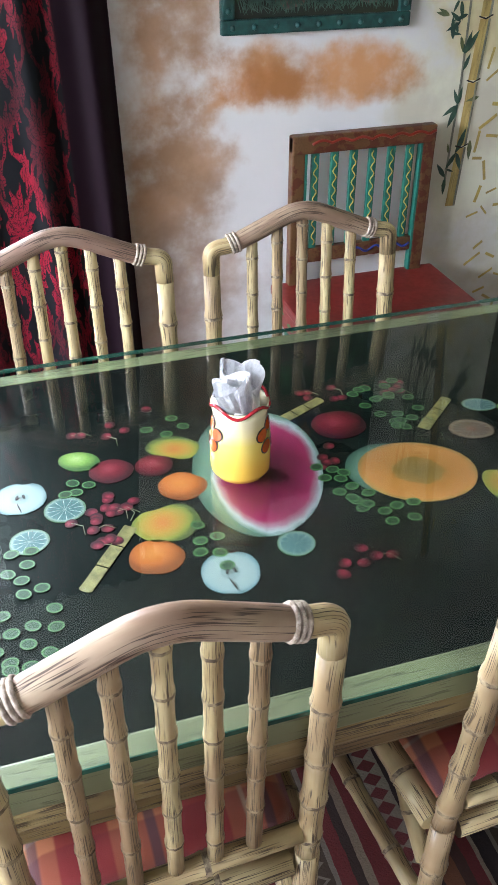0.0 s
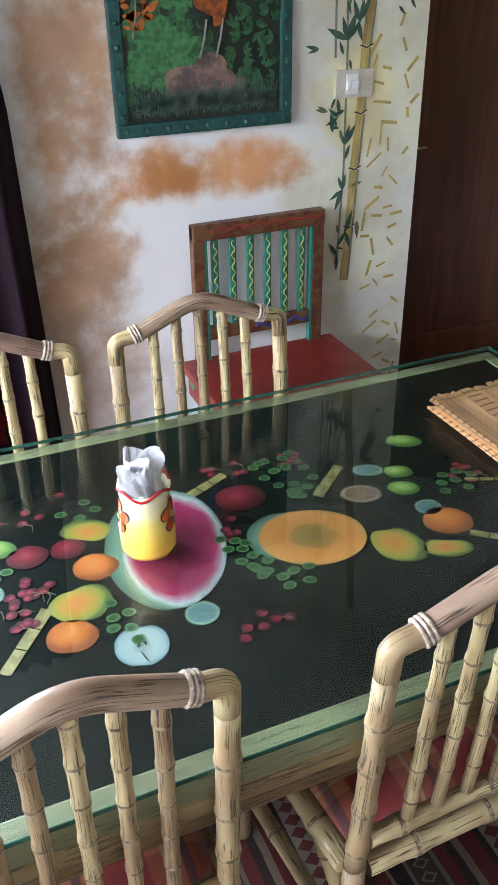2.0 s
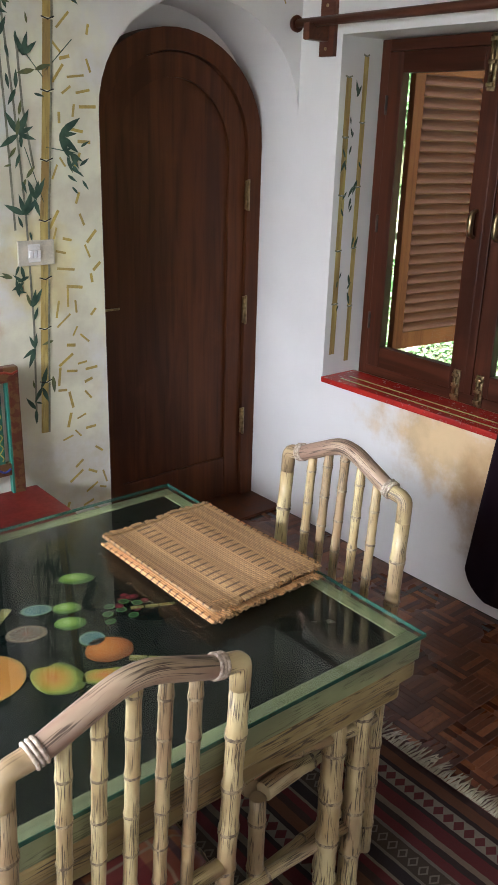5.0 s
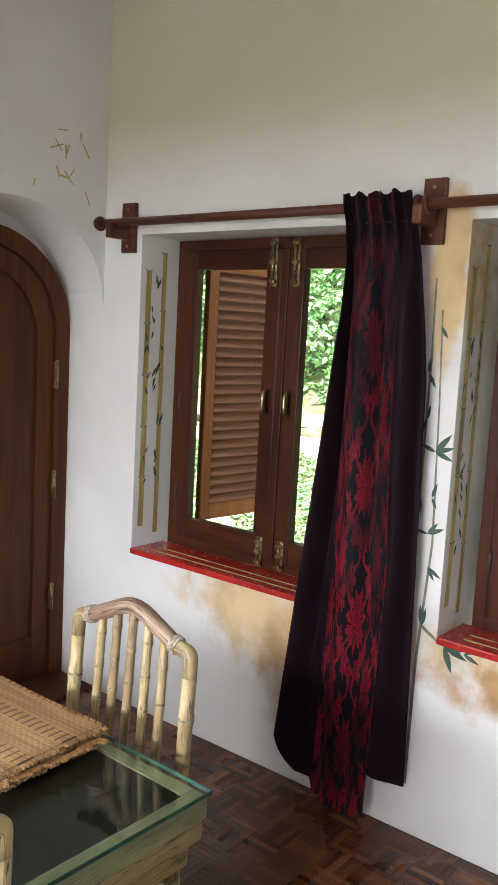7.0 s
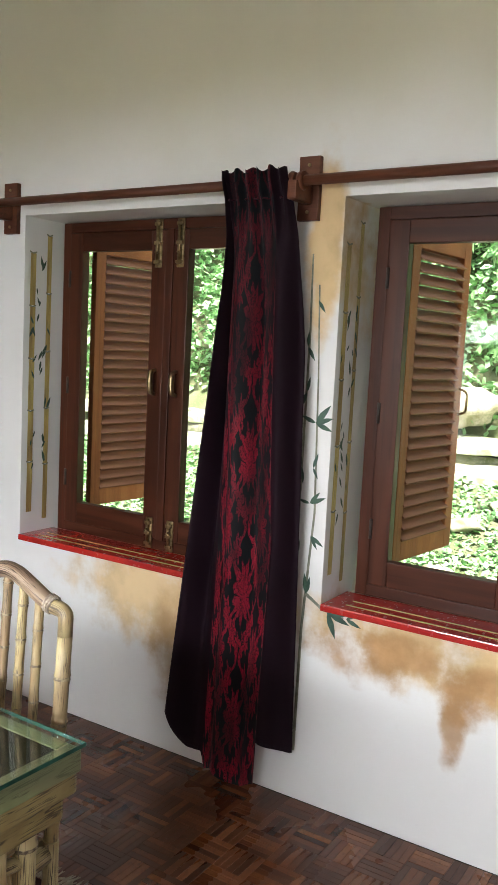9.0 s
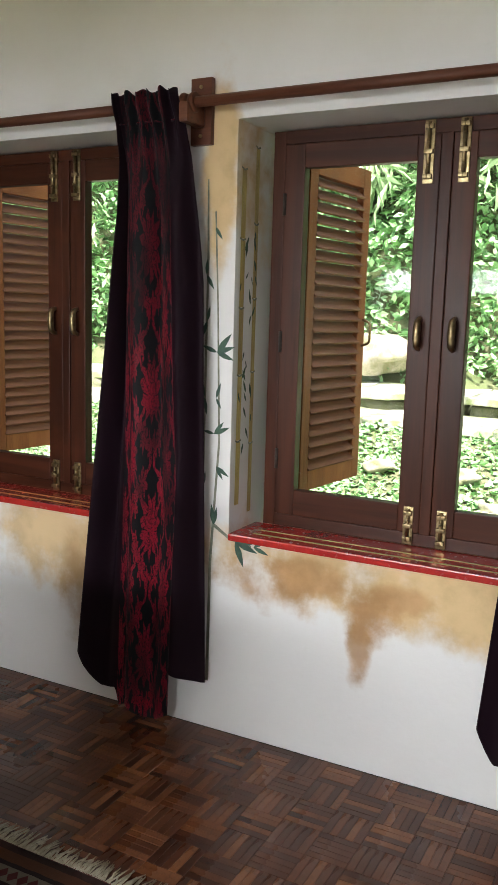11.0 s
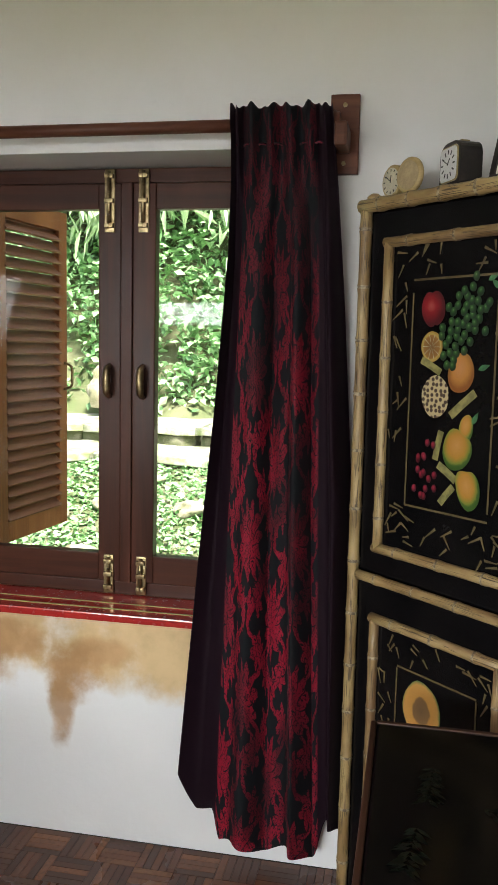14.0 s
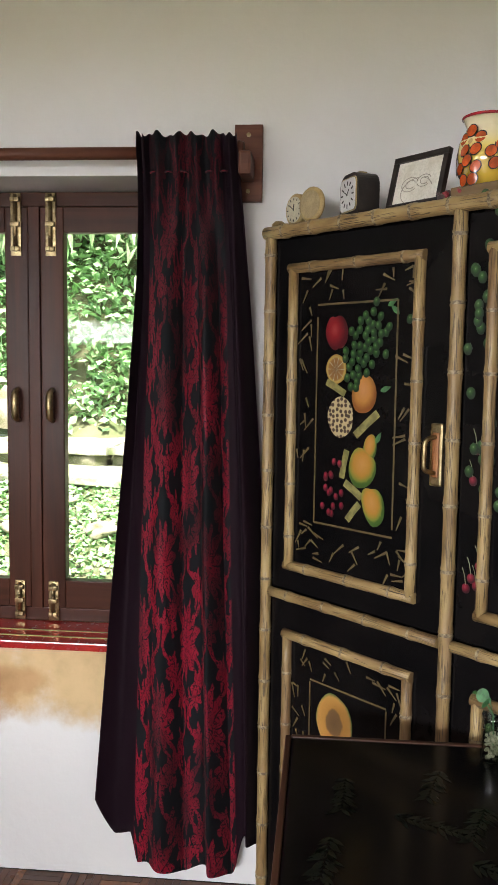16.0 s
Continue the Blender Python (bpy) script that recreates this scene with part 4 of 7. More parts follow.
def painted_stick(x0, y0, x1, y1, w):
    a, b = Vector((*table_point(x0, y0), 0.7468)), Vector((*table_point(x1, y1), 0.7468))
    d = (b - a)
    m = Matrix.Translation(a) @ Matrix.Rotation(math.atan2(d.y, d.x), 4, "Z")
    bm = bmesh.new()
    n = 3
    for k in range(n):
        add_box(bm, d.length * k / n, d.length * (k + 1) / n - 0.003, -w * (1 - 0.04 * k), w * (1 - 0.04 * k), 0, 0.0011)
    add_disc(bm, pose(d.length, 0, 0.0008), w * 0.5, w, 0.0006, 14)
    ob = part("bamboo_stick", bm, F_STEM, table)
    ob.matrix_basis = m


for s in ((1.078, 1.802, 0.987, 1.690, 0.011), (1.413, 2.004, 1.505, 2.043, 0.011), (1.650, 1.892, 1.740, 1.966, 0.011), (1.853, 1.664, 1.938, 1.591, 0.008), (1.955, 1.812, 2.041, 1.772, 0.005)):
    painted_stick(*s)
rng = random.Random(4)
spots = []
grape = cherry = None
for cx, cy, n, sx, sy in ((0.895, 1.625, 12, 0.05, 0.06), (0.885, 1.755, 10, 0.045, 0.05), (1.435, 1.80, 8, 0.022, 0.05), (1.455, 1.745, 4, 0.02, 0.025), (1.625, 2.03, 12, 0.05, 0.035), (1.635, 1.93, 9, 0.04, 0.03), (1.505, 1.692, 5, 0.03, 0.02), (1.185, 1.725, 6, 0.02, 0.06), (1.01, 1.93, 4, 0.03, 0.02), (1.935, 1.815, 7, 0.05, 0.03), (1.19, 2.06, 4, 0.04, 0.03)):
    for _ in range(n):
        for attempt in range(40):
            x, y = cx + rng.uniform(-1, 1) * sx, cy + rng.uniform(-1, 1) * sy
            if all(math.hypot(x - p, y - q) > 0.025 for p, q in spots):
                break
        spots.append((x, y))
        px, py = table_point(x, y)
        if grape is None:
            grape = part("grape", add_disc(bmesh.new(), Matrix(), 0.0118, 0.0098, 0.0009, 16), F_GRAPE, table)
            ob = grape
        else:
            ob = new("grape", grape.data)
            ob.parent = table
        ob.matrix_basis = pose(px, py, 0.7467 + rng.random() * 0.0008, 0, 0, rng.uniform(-40, 10))
for cx, cy, n, sx, sy in ((1.06, 1.865, 9, 0.04, 0.035), (1.02, 1.81, 9, 0.04, 0.04), (1.41, 1.63, 5, 0.05, 0.03), (1.37, 1.59, 2, 0.02, 0.02), (1.648, 2.05, 8, 0.04, 0.03), (1.52, 2.06, 6, 0.05, 0.03), (1.45, 1.87, 5, 0.03, 0.03), (1.96, 1.835, 7, 0.04, 0.04), (1.10, 2.09, 6, 0.09, 0.04)):
    for _ in range(n):
        x, y = cx + rng.uniform(-1, 1) * sx, cy + rng.uniform(-1, 1) * sy
        px, py = table_point(x, y)
        if cherry is None:
            bm = add_disc(bmesh.new(), Matrix(), 0.0105, 0.0095, 0.0009, 14)
            cherry = part("cherry", bm, F_CHERRY, table)
            ob = cherry
        else:
            ob = new("cherry", cherry.data)
            ob.parent = table
        ob.matrix_basis = pose(px, py, 0.7467 + rng.random() * 0.0008, 0, 0, rng.uniform(0, 360))
        if rng.random() < 0.35:
            a = rng.uniform(-1.2, 0.4)
            pts = [(px, py, 0.7476), (px + 0.02 * math.cos(a), py + 0.02 * math.sin(a), 0.7476), (px + 0.036 * math.cos(a - 0.5), py + 0.036 * math.sin(a - 0.5), 0.7476)]
            part("stalk", add_tube(bmesh.new(), pts, 0.0007, 5), F_TWIG, table)


# ---------------------------------------------------------------- bamboo dining chairs
def plaid_material():
    n = Nodes("plaid cushion cloth")
    co = n.coord("Object")
    x, y, z = n.xyz(co)
    fx = n.math("FRACT", n.math("MULTIPLY", x, 6.5))
    fy = n.math("FRACT", n.math("MULTIPLY", y, 6.5))
    def bars(f, lo, hi):
        return n.math("MULTIPLY", n.step(f, lo, lo + 0.03), n.step(f, hi, hi + 0.03, (1.0, 0.0)))
    col = n.mix(n.math("MULTIPLY", bars(fx, 0.1, 0.55), 0.9), (0.50, 0.18, 0.075), (0.28, 0.02, 0.02))
    col = n.mix(n.math("MULTIPLY", bars(fy, 0.2, 0.6), 0.55), col, (0.20, 0.012, 0.02))
    col = n.mix(n.math("MULTIPLY", n.math("MAXIMUM", bars(fx, 0.70, 0.74), bars(fy, 0.75, 0.79)), 0.7), col, (0.55, 0.42, 0.28))
    col = n.mix(n.math("MULTIPLY", n.math("MAXIMUM", bars(fx, 0.86, 0.95), bars(fy, 0.88, 0.96)), 0.7), col, (0.03, 0.025, 0.05))
    th = n.noise(n.scaled(co, (600, 600, 100)), 1.0, 2)
    n.bump(th, 0.4, 0.001)
    n.set(col, 0.9)
    n.bsdf.inputs["Sheen Weight"].default_value = 0.3
    return n.mat


M_PLAID = plaid_material()


def cushion(w0, w1, d0, d1, z0, thick, n=14):
    """A soft pad between y = d0 and d1, w0 and w1 wide at its two ends."""
    bm = bmesh.new()
    rows = []
    for s in (1, -1):
        g = []
        for j in range(n + 1):
            v = j / n
            half = (w0 + (w1 - w0) * v) / 2
            row = []
            for i in range(n + 1):
                u = i / n * 2 - 1
                edge = (1 - abs(u) ** 6) * (1 - abs(2 * v - 1) ** 6)
                row.append(bm.verts.new((u * half, d0 + (d1 - d0) * v, z0 + thick / 2 + s * thick / 2 * max(0.0, edge) ** 0.45)))
            g.append(row)
        for j in range(n):
            for i in range(n):
                q = (g[j][i], g[j][i + 1], g[j + 1][i + 1], g[j + 1][i])
                bm.faces.new(q if s > 0 else q[::-1]).smooth = True
    bmesh.ops.remove_doubles(bm, verts=bm.verts, dist=1e-5)
    return bm


def build_chair(m):
    """Faces +y; its back stands at y = 0."""
    ch = thing("dining_chair", "bamboo-painted wooden dining chair with spindle back and plaid cushion", "chair", "chairs round the table", at=m)
    B = [M_BAMBOO, M_KNOT]
    lean = lambda z: -0.036 * max(0, z - 0.45) / 0.55
    for s in (-1, 1):
        bm = add_bamboo(bmesh.new(), (s * 0.177, lean(0.40), 0.0), (s * 0.177, lean(0.45), 0.45), 0.0175, step=0.14, first=0.09)
        post = part("back_leg", bm, B, ch)
        part("back_post", bamboo((s * 0.177, lean(0.452), 0.452), (s * 0.175, lean(0.908), 0.908), 0.0160, step=0.115, first=0.05), B, ch)
        part("front_leg", bamboo((s * 0.20, 0.39, 0.0), (s * 0.20, 0.39, 0.42), 0.0175, step=0.14, first=0.10), B, ch)
        part("seat_rail", bamboo((s * 0.178, 0.02, 0.425), (s * 0.20, 0.375, 0.425), 0.020, step=0.15), B, ch)
        part("side_stretcher", bamboo((s * 0.178, 0.02, 0.20), (s * 0.20, 0.375, 0.20), 0.014, step=0.15), B, ch)
        part("brace", bamboo((s * 0.172, 0.03, 0.29), (s * 0.176, 0.15, 0.41), 0.013, step=0.09), B, ch)
    # the bent top rail, with a cord binding near each shoulder
    y = lean(0.95)
    rail = [(-0.175, lean(0.908), 0.908), (-0.174, y, 0.962), (-0.140, y, 0.966), (-0.118, y, 0.975), (0.0, lean(1.03), 1.032), (0.118, y, 0.975), (0.140, y, 0.966), (0.174, y, 0.962), (0.175, lean(0.908), 0.908)]
    pts = rounded(rail, 0.045, 5)
    middle = [p for p in pts if abs(p.x) <= 0.134]
    top = part("top_rail", add_tube(bmesh.new(), middle, [0.0180 + 0.0015 * math.sin(math.pi * k / (len(middle) - 1)) for k in range(len(middle))], 12), M_RAIL, ch, "brown-stained bent bamboo top rail")
    for s in (-1, 1):
        bend = [p for p in pts if p.x * s >= 0.130]
        bend.sort(key=lambda p: p.z + 0.2 * (0.18 - abs(p.x)))
        m = len(bend) - 1
        part("shoulder", add_tube(bmesh.new(), bend, [0.0160 + 0.0020 * k / m for k in range(m + 1)], 12), M_BAMBOO, ch, "pale bent bamboo corner")
    for s in (-1, 1):
        bm = bmesh.new()
        for k in (-1, 0, 1):
            c = Vector((s * (0.132 + 0.006 * k), y, 0.9705 - 0.002 * k))
            d = Vector((s * -0.95, 0, 0.28)).normalized()
            e1, e2 = Vector((0, 1, 0)), d.cross(Vector((0, 1, 0)))
            ring = [c + 0.0192 * (math.cos(a) * e1 + math.sin(a) * e2) for a in (2 * math.pi * q / 16 for q in range(17))]
            add_tube(bm, ring, 0.0032, 6, caps=False)
        part("binding", bm, M_ROPE, top, "pale cord binding")
    for k in range(5):
        x = (k - 2) * 0.050
        ztop = 1.018 - 0.45 * abs(x)
        part("spindle", bamboo((x, lean(0.53), 0.53), (x * 0.97, lean(ztop), ztop), 0.0105, step=0.09, first=0.05 + 0.025 * ((k * 2) % 3)), B, ch)
    part("back_rail", bamboo((-0.162, lean(0.515), 0.515), (0.162, lean(0.515), 0.515), 0.0165, step=0.16, first=0.05), B, ch)
    part("front_rail", bamboo((-0.18, 0.39, 0.425), (0.18, 0.39, 0.425), 0.020, step=0.14), B, ch)
    part("rear_rail", bamboo((-0.155, 0.005, 0.425), (0.155, 0.005, 0.425), 0.020, step=0.14), B, ch)
    part("seat", box(-0.172, 0.172, 0.025, 0.375, 0.42, 0.44, 0.005), M_APRON, ch)
    part("cushion", cushion(0.35, 0.40, 0.03, 0.40, 0.441, 0.055), M_PLAID, ch, "orange and red plaid seat cushion", True)
    return ch


BUILD = Matrix.Diagonal((1.06, 1.0, 0.985, 1.0))
chair = build_chair(pose(1.114, 1.392, 0, 0, 0, 2) @ BUILD)
for m in (pose(1.705, 1.381, 0, 0, 0, 1), pose(1.643, 2.340, 0, 0, 0, 179), pose(1.150, 2.349, 0, 0, 0, 177)):
    copy_thing(chair, m @ BUILD)
copy_thing(chair, pose(2.488, 1.742, 0, 0, 0, 91) @ Matrix.Diagonal((0.99, 1.0, 1.012, 1.0)))


# ---------------------------------------------------------------- on the table
def petal_material(name):
    n = Nodes(name)
    uv = n.coord("UV")
    u, v, _ = n.xyz(uv)
    col = n.ramp(n.step(v, 0.02, 0.12), [(0.0, (0.72, 0.46, 0.05)), (0.55, (0.76, 0.60, 0.14)), (1.0, (0.80, 0.74, 0.52))])
    brush = n.noise(n.scaled(uv, (6, 40, 1)), 1.0, 4)
    col = n.mix(n.math("MULTIPLY", brush, 0.3), col, (0.75, 0.55, 0.12))
    n.set(col, 0.12, 0.0, None, 0.6)
    return n.mat


M_VASE = petal_material("yellow glazed ceramic")
M_PETAL = plain("orange red glaze", (0.62, 0.10, 0.02), 0.15, 0.4, 60, 0.5)
M_INK = plain("black glaze line", (0.012, 0.01, 0.01), 0.3)
M_REDGLAZE = plain("red glaze", (0.45, 0.02, 0.03), 0.2, 0.3, 40, 0.5)


def on_surface(radius, angle, z, tilt=0.0):
    """A pose on an upright round wall, its z axis pointing outwards."""
    a = radians(angle)
    return Matrix.Translation((radius * math.cos(a), radius * math.sin(a), z)) @ Matrix.Rotation(a + math.pi / 2, 4, "Z") @ Matrix.Rotation(math.pi / 2 + tilt, 4, "X")


def bent_patch(bm, r_at, angle, z, rx, rz, lift, wob=0.1, seed=0.0, rings=4, segs=18):
    """A patch of glaze that follows a round wall of radius r_at(z)."""
    last = None
    mid = None
    for k in range(rings + 1):
        ring = []
        for i in range(segs):
            t = 2 * math.pi * i / segs
            f = k / rings * (1 + wob * math.sin(2 * t + seed))
            zz = z + rz * f * math.sin(t)
            aa = radians(angle) + rx * f * math.cos(t) / r_at(zz)
            r = r_at(zz) + lift
            ring.append(Vector((r * math.cos(aa), r * math.sin(aa), zz)))
        if k == 0:
            mid = bm.verts.new(ring[0])
            continue
        ring = [bm.verts.new(p) for p in ring]
        for i in range(segs):
            n = (i + 1) % segs
            if last is None:
                bm.faces.new((mid, ring[i], ring[n]))
            else:
                bm.faces.new((last[i], ring[i], ring[n], last[n]))
        last = ring
    for f in bm.faces:
        f.smooth = True
    return bm


def flower(parent, r_at, angle, z, size, lift=0.0012):
    for k in range(5):
        t = 2 * math.pi * k / 5 + 0.3
        da, dz = math.cos(t) * size / r_at(z), math.sin(t) * size
        ang = angle + math.degrees(da)
        part("petal_outline", bent_patch(bmesh.new(), r_at, ang, z + dz, size * 0.62, size * 0.62, lift), M_INK, parent)
        part("petal", bent_patch(bmesh.new(), r_at, ang, z + dz, size * 0.52, size * 0.52, lift + 0.0008), M_PETAL, parent)
    part("flower_heart", bent_patch(bmesh.new(), r_at, angle, z, size * 0.26, size * 0.26, lift + 0.0016), M_GOLD, parent)


def build_tissue_vase():
    v = thing("ceramic_vase", "yellow glazed ceramic vase with orange flowers, standing on the glass", "vase", at=pose(1.354, 1.876, 0.761))
    prof = [(0.030, 0.0), (0.046, 0.002), (0.050, 0.012), (0.0495, 0.05), (0.045, 0.09), (0.043, 0.115), (0.046, 0.132), (0.043, 0.131), (0.040, 0.115), (0.040, 0.03)]
    part("body", add_lathe(bmesh.new(), prof, 36), M_VASE, v, "", True)
    rim = [Vector((0.0455 * math.cos(a), 0.0455 * math.sin(a), 0.131 + 0.007 * math.sin(4 * a))) for a in (2 * math.pi * k / 48 for k in range(49))]
    part("rim", add_tube(bmesh.new(), rim, 0.0028, 8, caps=False), M_REDGLAZE, v, "scalloped red rim", True)
    r_at = lambda z: 0.0495 if z < 0.05 else 0.0495 - (z - 0.05) * 0.105
    for ang, z in ((178, 0.080), (324, 0.080), (75, 0.085)):
        flower(v, r_at, ang, z, 0.020)
    t = thing("paper_tissues", "rolled white paper tissues stuffed in the vase", "tissues", at=pose(1.354, 1.876, 0.761))
    for k, (dx, dy, lean, turn, h, r0, r1) in enumerate(((0.010, -0.008, 22, -60, 0.105, 0.014, 0.034), (-0.016, 0.010, 14, 120, 0.09, 0.015, 0.030), (-0.014, -0.014, 8, 200, 0.085, 0.016, 0.030), (0.006, 0.014, 10, 40, 0.09, 0.014, 0.028))):
        bm = bmesh.new()
        n = 26
        low, top = [], []
        for i in range(n + 1):
            a = 2 * math.pi * 1.25 * i / n
            s = 1 - 0.25 * i / n
            w = 1 + 0.03 * math.sin(2 * a + k)
            low.append(bm.verts.new((r0 * s * math.cos(a), r0 * s * math.sin(a), 0)))
            top.append(bm.verts.new((r1 * s * w * math.cos(a), r1 * s * w * math.sin(a), h + 0.014 * math.cos(a) + 0.0015 * math.sin(3 * a))))
        for i in range(n):
            bm.faces.new((low[i], low[i + 1], top[i + 1], top[i])).smooth = True
        bmesh.ops.solidify(bm, geom=bm.faces, thickness=0.0012)
        ob = part("tissue", bm, M_PAPER, t)
        ob.matrix_basis = pose(dx, dy, 0.082, 0, 0, turn) @ pose(0, 0, 0, lean)
    bm = bmesh.new()
    bmesh.ops.create_icosphere(bm, subdivisions=3, radius=0.036)
    for q in bm.verts:
        q.co *= 1 + 0.22 * noise.noise(q.co * 55)
        q.co.z *= 0.75
    ob = part("crumpled_tissue", bm, M_PAPER, t, "", True)
    ob.matrix_basis = pose(-0.004, 0, 0.132)


build_tissue_vase()


def reed_material(name, a, b):
    n = Nodes(name)
    co = n.coord("Object")
    x, y, z = n.xyz(co)
    reed = n.noise(n.scaled(co, (170, 3, 3)), 1.0, 2)
    col = n.mix(n.step(reed, 0.3, 0.7), a, b)
    band = n.math("FRACT", n.math("MULTIPLY", x, 9.2))
    gap = n.math("FRACT", n.math("MULTIPLY", y, 46.0))
    dash = n.math("MULTIPLY", n.math("MULTIPLY", n.step(band, 0.30, 0.34), n.step(band, 0.66, 0.70, (1.0, 0.0))), n.step(gap, 0.22, 0.30, (1.0, 0.0)))
    col = n.mix(n.math("MULTIPLY", dash, 0.85), col, (0.06, 0.03, 0.012))
    knit = n.math("FRACT", n.math("MULTIPLY", n.math("ADD", x, n.math("MULTIPLY", y, 0.4)), 130.0))
    twill = n.math("MULTIPLY", n.step(knit, 0.4, 0.6), n.step(n.math("ABSOLUTE", n.math("SUBTRACT", band, 0.5)), 0.25, 0.3))
    col = n.mix(n.math("MULTIPLY", twill, 0.5), col, (0.11, 0.06, 0.025))
    n.bump(n.math("ADD", n.math("MULTIPLY", reed, 0.6), n.math("MULTIPLY", twill, 0.5)), 0.5, 0.002)
    n.set(col, 0.65)
    return n.mat


M_REED = reed_material("brown woven reed", (0.25, 0.135, 0.055), (0.40, 0.24, 0.10))
M_REEDLIGHT = reed_material("orange woven reed", (0.52, 0.25, 0.09), (0.64, 0.37, 0.16))


def build_mat(k, z, m, material):
    """A flexible mat of reeds laid across its width, with ragged ends."""
    mat = thing("place_mat", "woven brown reed place mat in a stack on the glass", "place mat", "stack of place mats", at=m @ pose(0, 0, z))
    r = random.Random(k)
    bm = bmesh.new()
    n, wx, wy = 58, 0.300, 0.415
    lift = lambda x, y: 0.0026 * math.sin(21 * x + k * 1.3) + 0.0018 * math.sin(11 * y + k) + 0.0010 * math.sin(63 * x + k)
    for i in range(n):
        x = (i + 0.5) / n * wx - wx / 2
        e0, e1 = (r.uniform(-0.005, 0.006) + 0.003 * math.sin(i * 0.9 + k) for _ in (0, 1))
        ys = [-wy / 2 - e0] + [-wy / 2 + wy * q / 8 for q in range(1, 8)] + [wy / 2 + e1]
        add_tube(bm, [(x, y, 0.004 + lift(x, y)) for y in ys], 0.0029, 6)
    part("reeds", bm, material, mat)
    for s in (-1, 1):
        pts = [(-wx / 2 + wx * q / 30, s * (wy / 2 - 0.016), 0.0068 + lift(-wx / 2 + wx * q / 30, s * (wy / 2 - 0.016))) for q in range(31)]
        part("edge_binding", add_tube(bmesh.new(), pts, 0.0016, 5), material, mat)


for k in range(6):
    build_mat(k, 0.7612 + 0.0072 * k, pose(2.232 + 0.008 * math.sin(k * 2.2), 1.871 + 0.010 * math.cos(k * 1.9), 0, 0, 0, 1.0 + 1.8 * math.sin(k * 3.1)), M_REED if k in (1, 3, 5) else M_REEDLIGHT)


# ---------------------------------------------------------------- things on and by the north wall
M_TEAL = mixed("teal chair paint", (0.02, 0.19, 0.14), (0.014, 0.13, 0.095), 20, 0.4, 0.1)
M_CHAIRWOOD = mixed("brown chair paint with red bands", (0.13, 0.066, 0.026), (0.09, 0.022, 0.011), 28, 0.45, 0.15, contrast=(0.48, 0.56))
M_REDSEAT = mixed("oxide red seat paint", (0.20, 0.018, 0.014), (0.15, 0.013, 0.011), 9, 0.35, 0.08)
M_YELLOW = plain("yellow squiggle paint", (0.62, 0.50, 0.10), 0.45)
M_GREENP = plain("green leaf paint", (0.05, 0.25, 0.08), 0.45)


def build_red_chair():
    ch = thing("wooden_chair", "painted wooden chair with red plank seat and teal slatted back", "chair", at=pose(2.136, 3.14, 0) @ Matrix.Diagonal((1, 1, 1.014, 1)))
    w = 0.232
    for s in (-1, 1):
        x = s * (w - 0.02)
        part("back_post", box(x - 0.02, x + 0.02, -0.005, 0.03, 0.44, 0.905, 0.004), M_CHAIRWOOD, ch)
        part("back_leg", box(x - 0.02, x + 0.02, -0.005, 0.03, 0.0, 0.42, 0.004), M_TEAL, ch)
        part("front_leg", box(s * 0.265 - 0.022, s * 0.265 + 0.022, -0.42, -0.376, 0.0, 0.42, 0.004), M_TEAL, ch)
        part("side_apron", box(s * 0.262 - 0.012, s * 0.262 + 0.012, -0.375, -0.01, 0.345, 0.42, 0.003), M_REDSEAT, ch)
        post_edge = part("post_trim", box(x - s * 0.02, x - s * 0.028, -0.004, 0.02, 0.44, 0.87, 0.001), M_TEAL, ch)
        for k in range(4):
            a = -0.34 + 0.085 * k
            ob = part("painted_leaf", add_leaf(bmesh.new(), pose(0, 0, 0), 0.06, 0.022), M_GREENP, ch)
            ob.matrix_basis = pose(s * 0.2745, a, 0.375 + 0.02 * (k % 2), 90, 0, 90) if s > 0 else pose(s * 0.2745, a + 0.06, 0.375 + 0.02 * (k % 2), 90, 0, -90)
    part("top_rail", box(-w, w, -0.008, 0.028, 0.855, 0.908, 0.006), M_CHAIRWOOD, ch)
    part("lower_rail", box(-w + 0.04, w - 0.04, -0.002, 0.024, 0.520, 0.565, 0.004), M_CHAIRWOOD, ch)
    bm = add_tube(bmesh.new(), [(-w + 0.06 + 0.40 * k / 40, -0.0085, 0.882 + 0.010 * abs(math.sin(k * 0.5))) for k in range(41)], 0.0045, 6)
    part("painted_scallop", bm, plain("red scallop paint", (0.26, 0.03, 0.015), 0.45), ch)
    bm = add_tube(bmesh.new(), [(-0.02 + 0.20 * k / 24, -0.003, 0.543 + 0.008 * math.sin(k * 0.8)) for k in range(25)], 0.004, 6)
    part("painted_ribbon", bm, plain("blue ribbon paint", (0.03, 0.05, 0.28), 0.45), ch)
    for k in range(6):
        x = -0.155 + 0.062 * k
        sl = part("slat", box(x - 0.0115, x + 0.0115, 0.004, 0.018, 0.565, 0.856, 0.002), M_TEAL, ch)
        bm = add_tube(bmesh.new(), [(x + 0.006 * math.sin(q * 1.1), 0.003, 0.575 + 0.27 * q / 40) for q in range(41)], 0.0018, 5)
        part("squiggle", bm, M_YELLOW, sl)
    part("seat", box(-0.285, 0.285, -0.43, 0.025, 0.42, 0.452, 0.006), M_REDSEAT, ch, "oxide red plank seat")


build_red_chair()

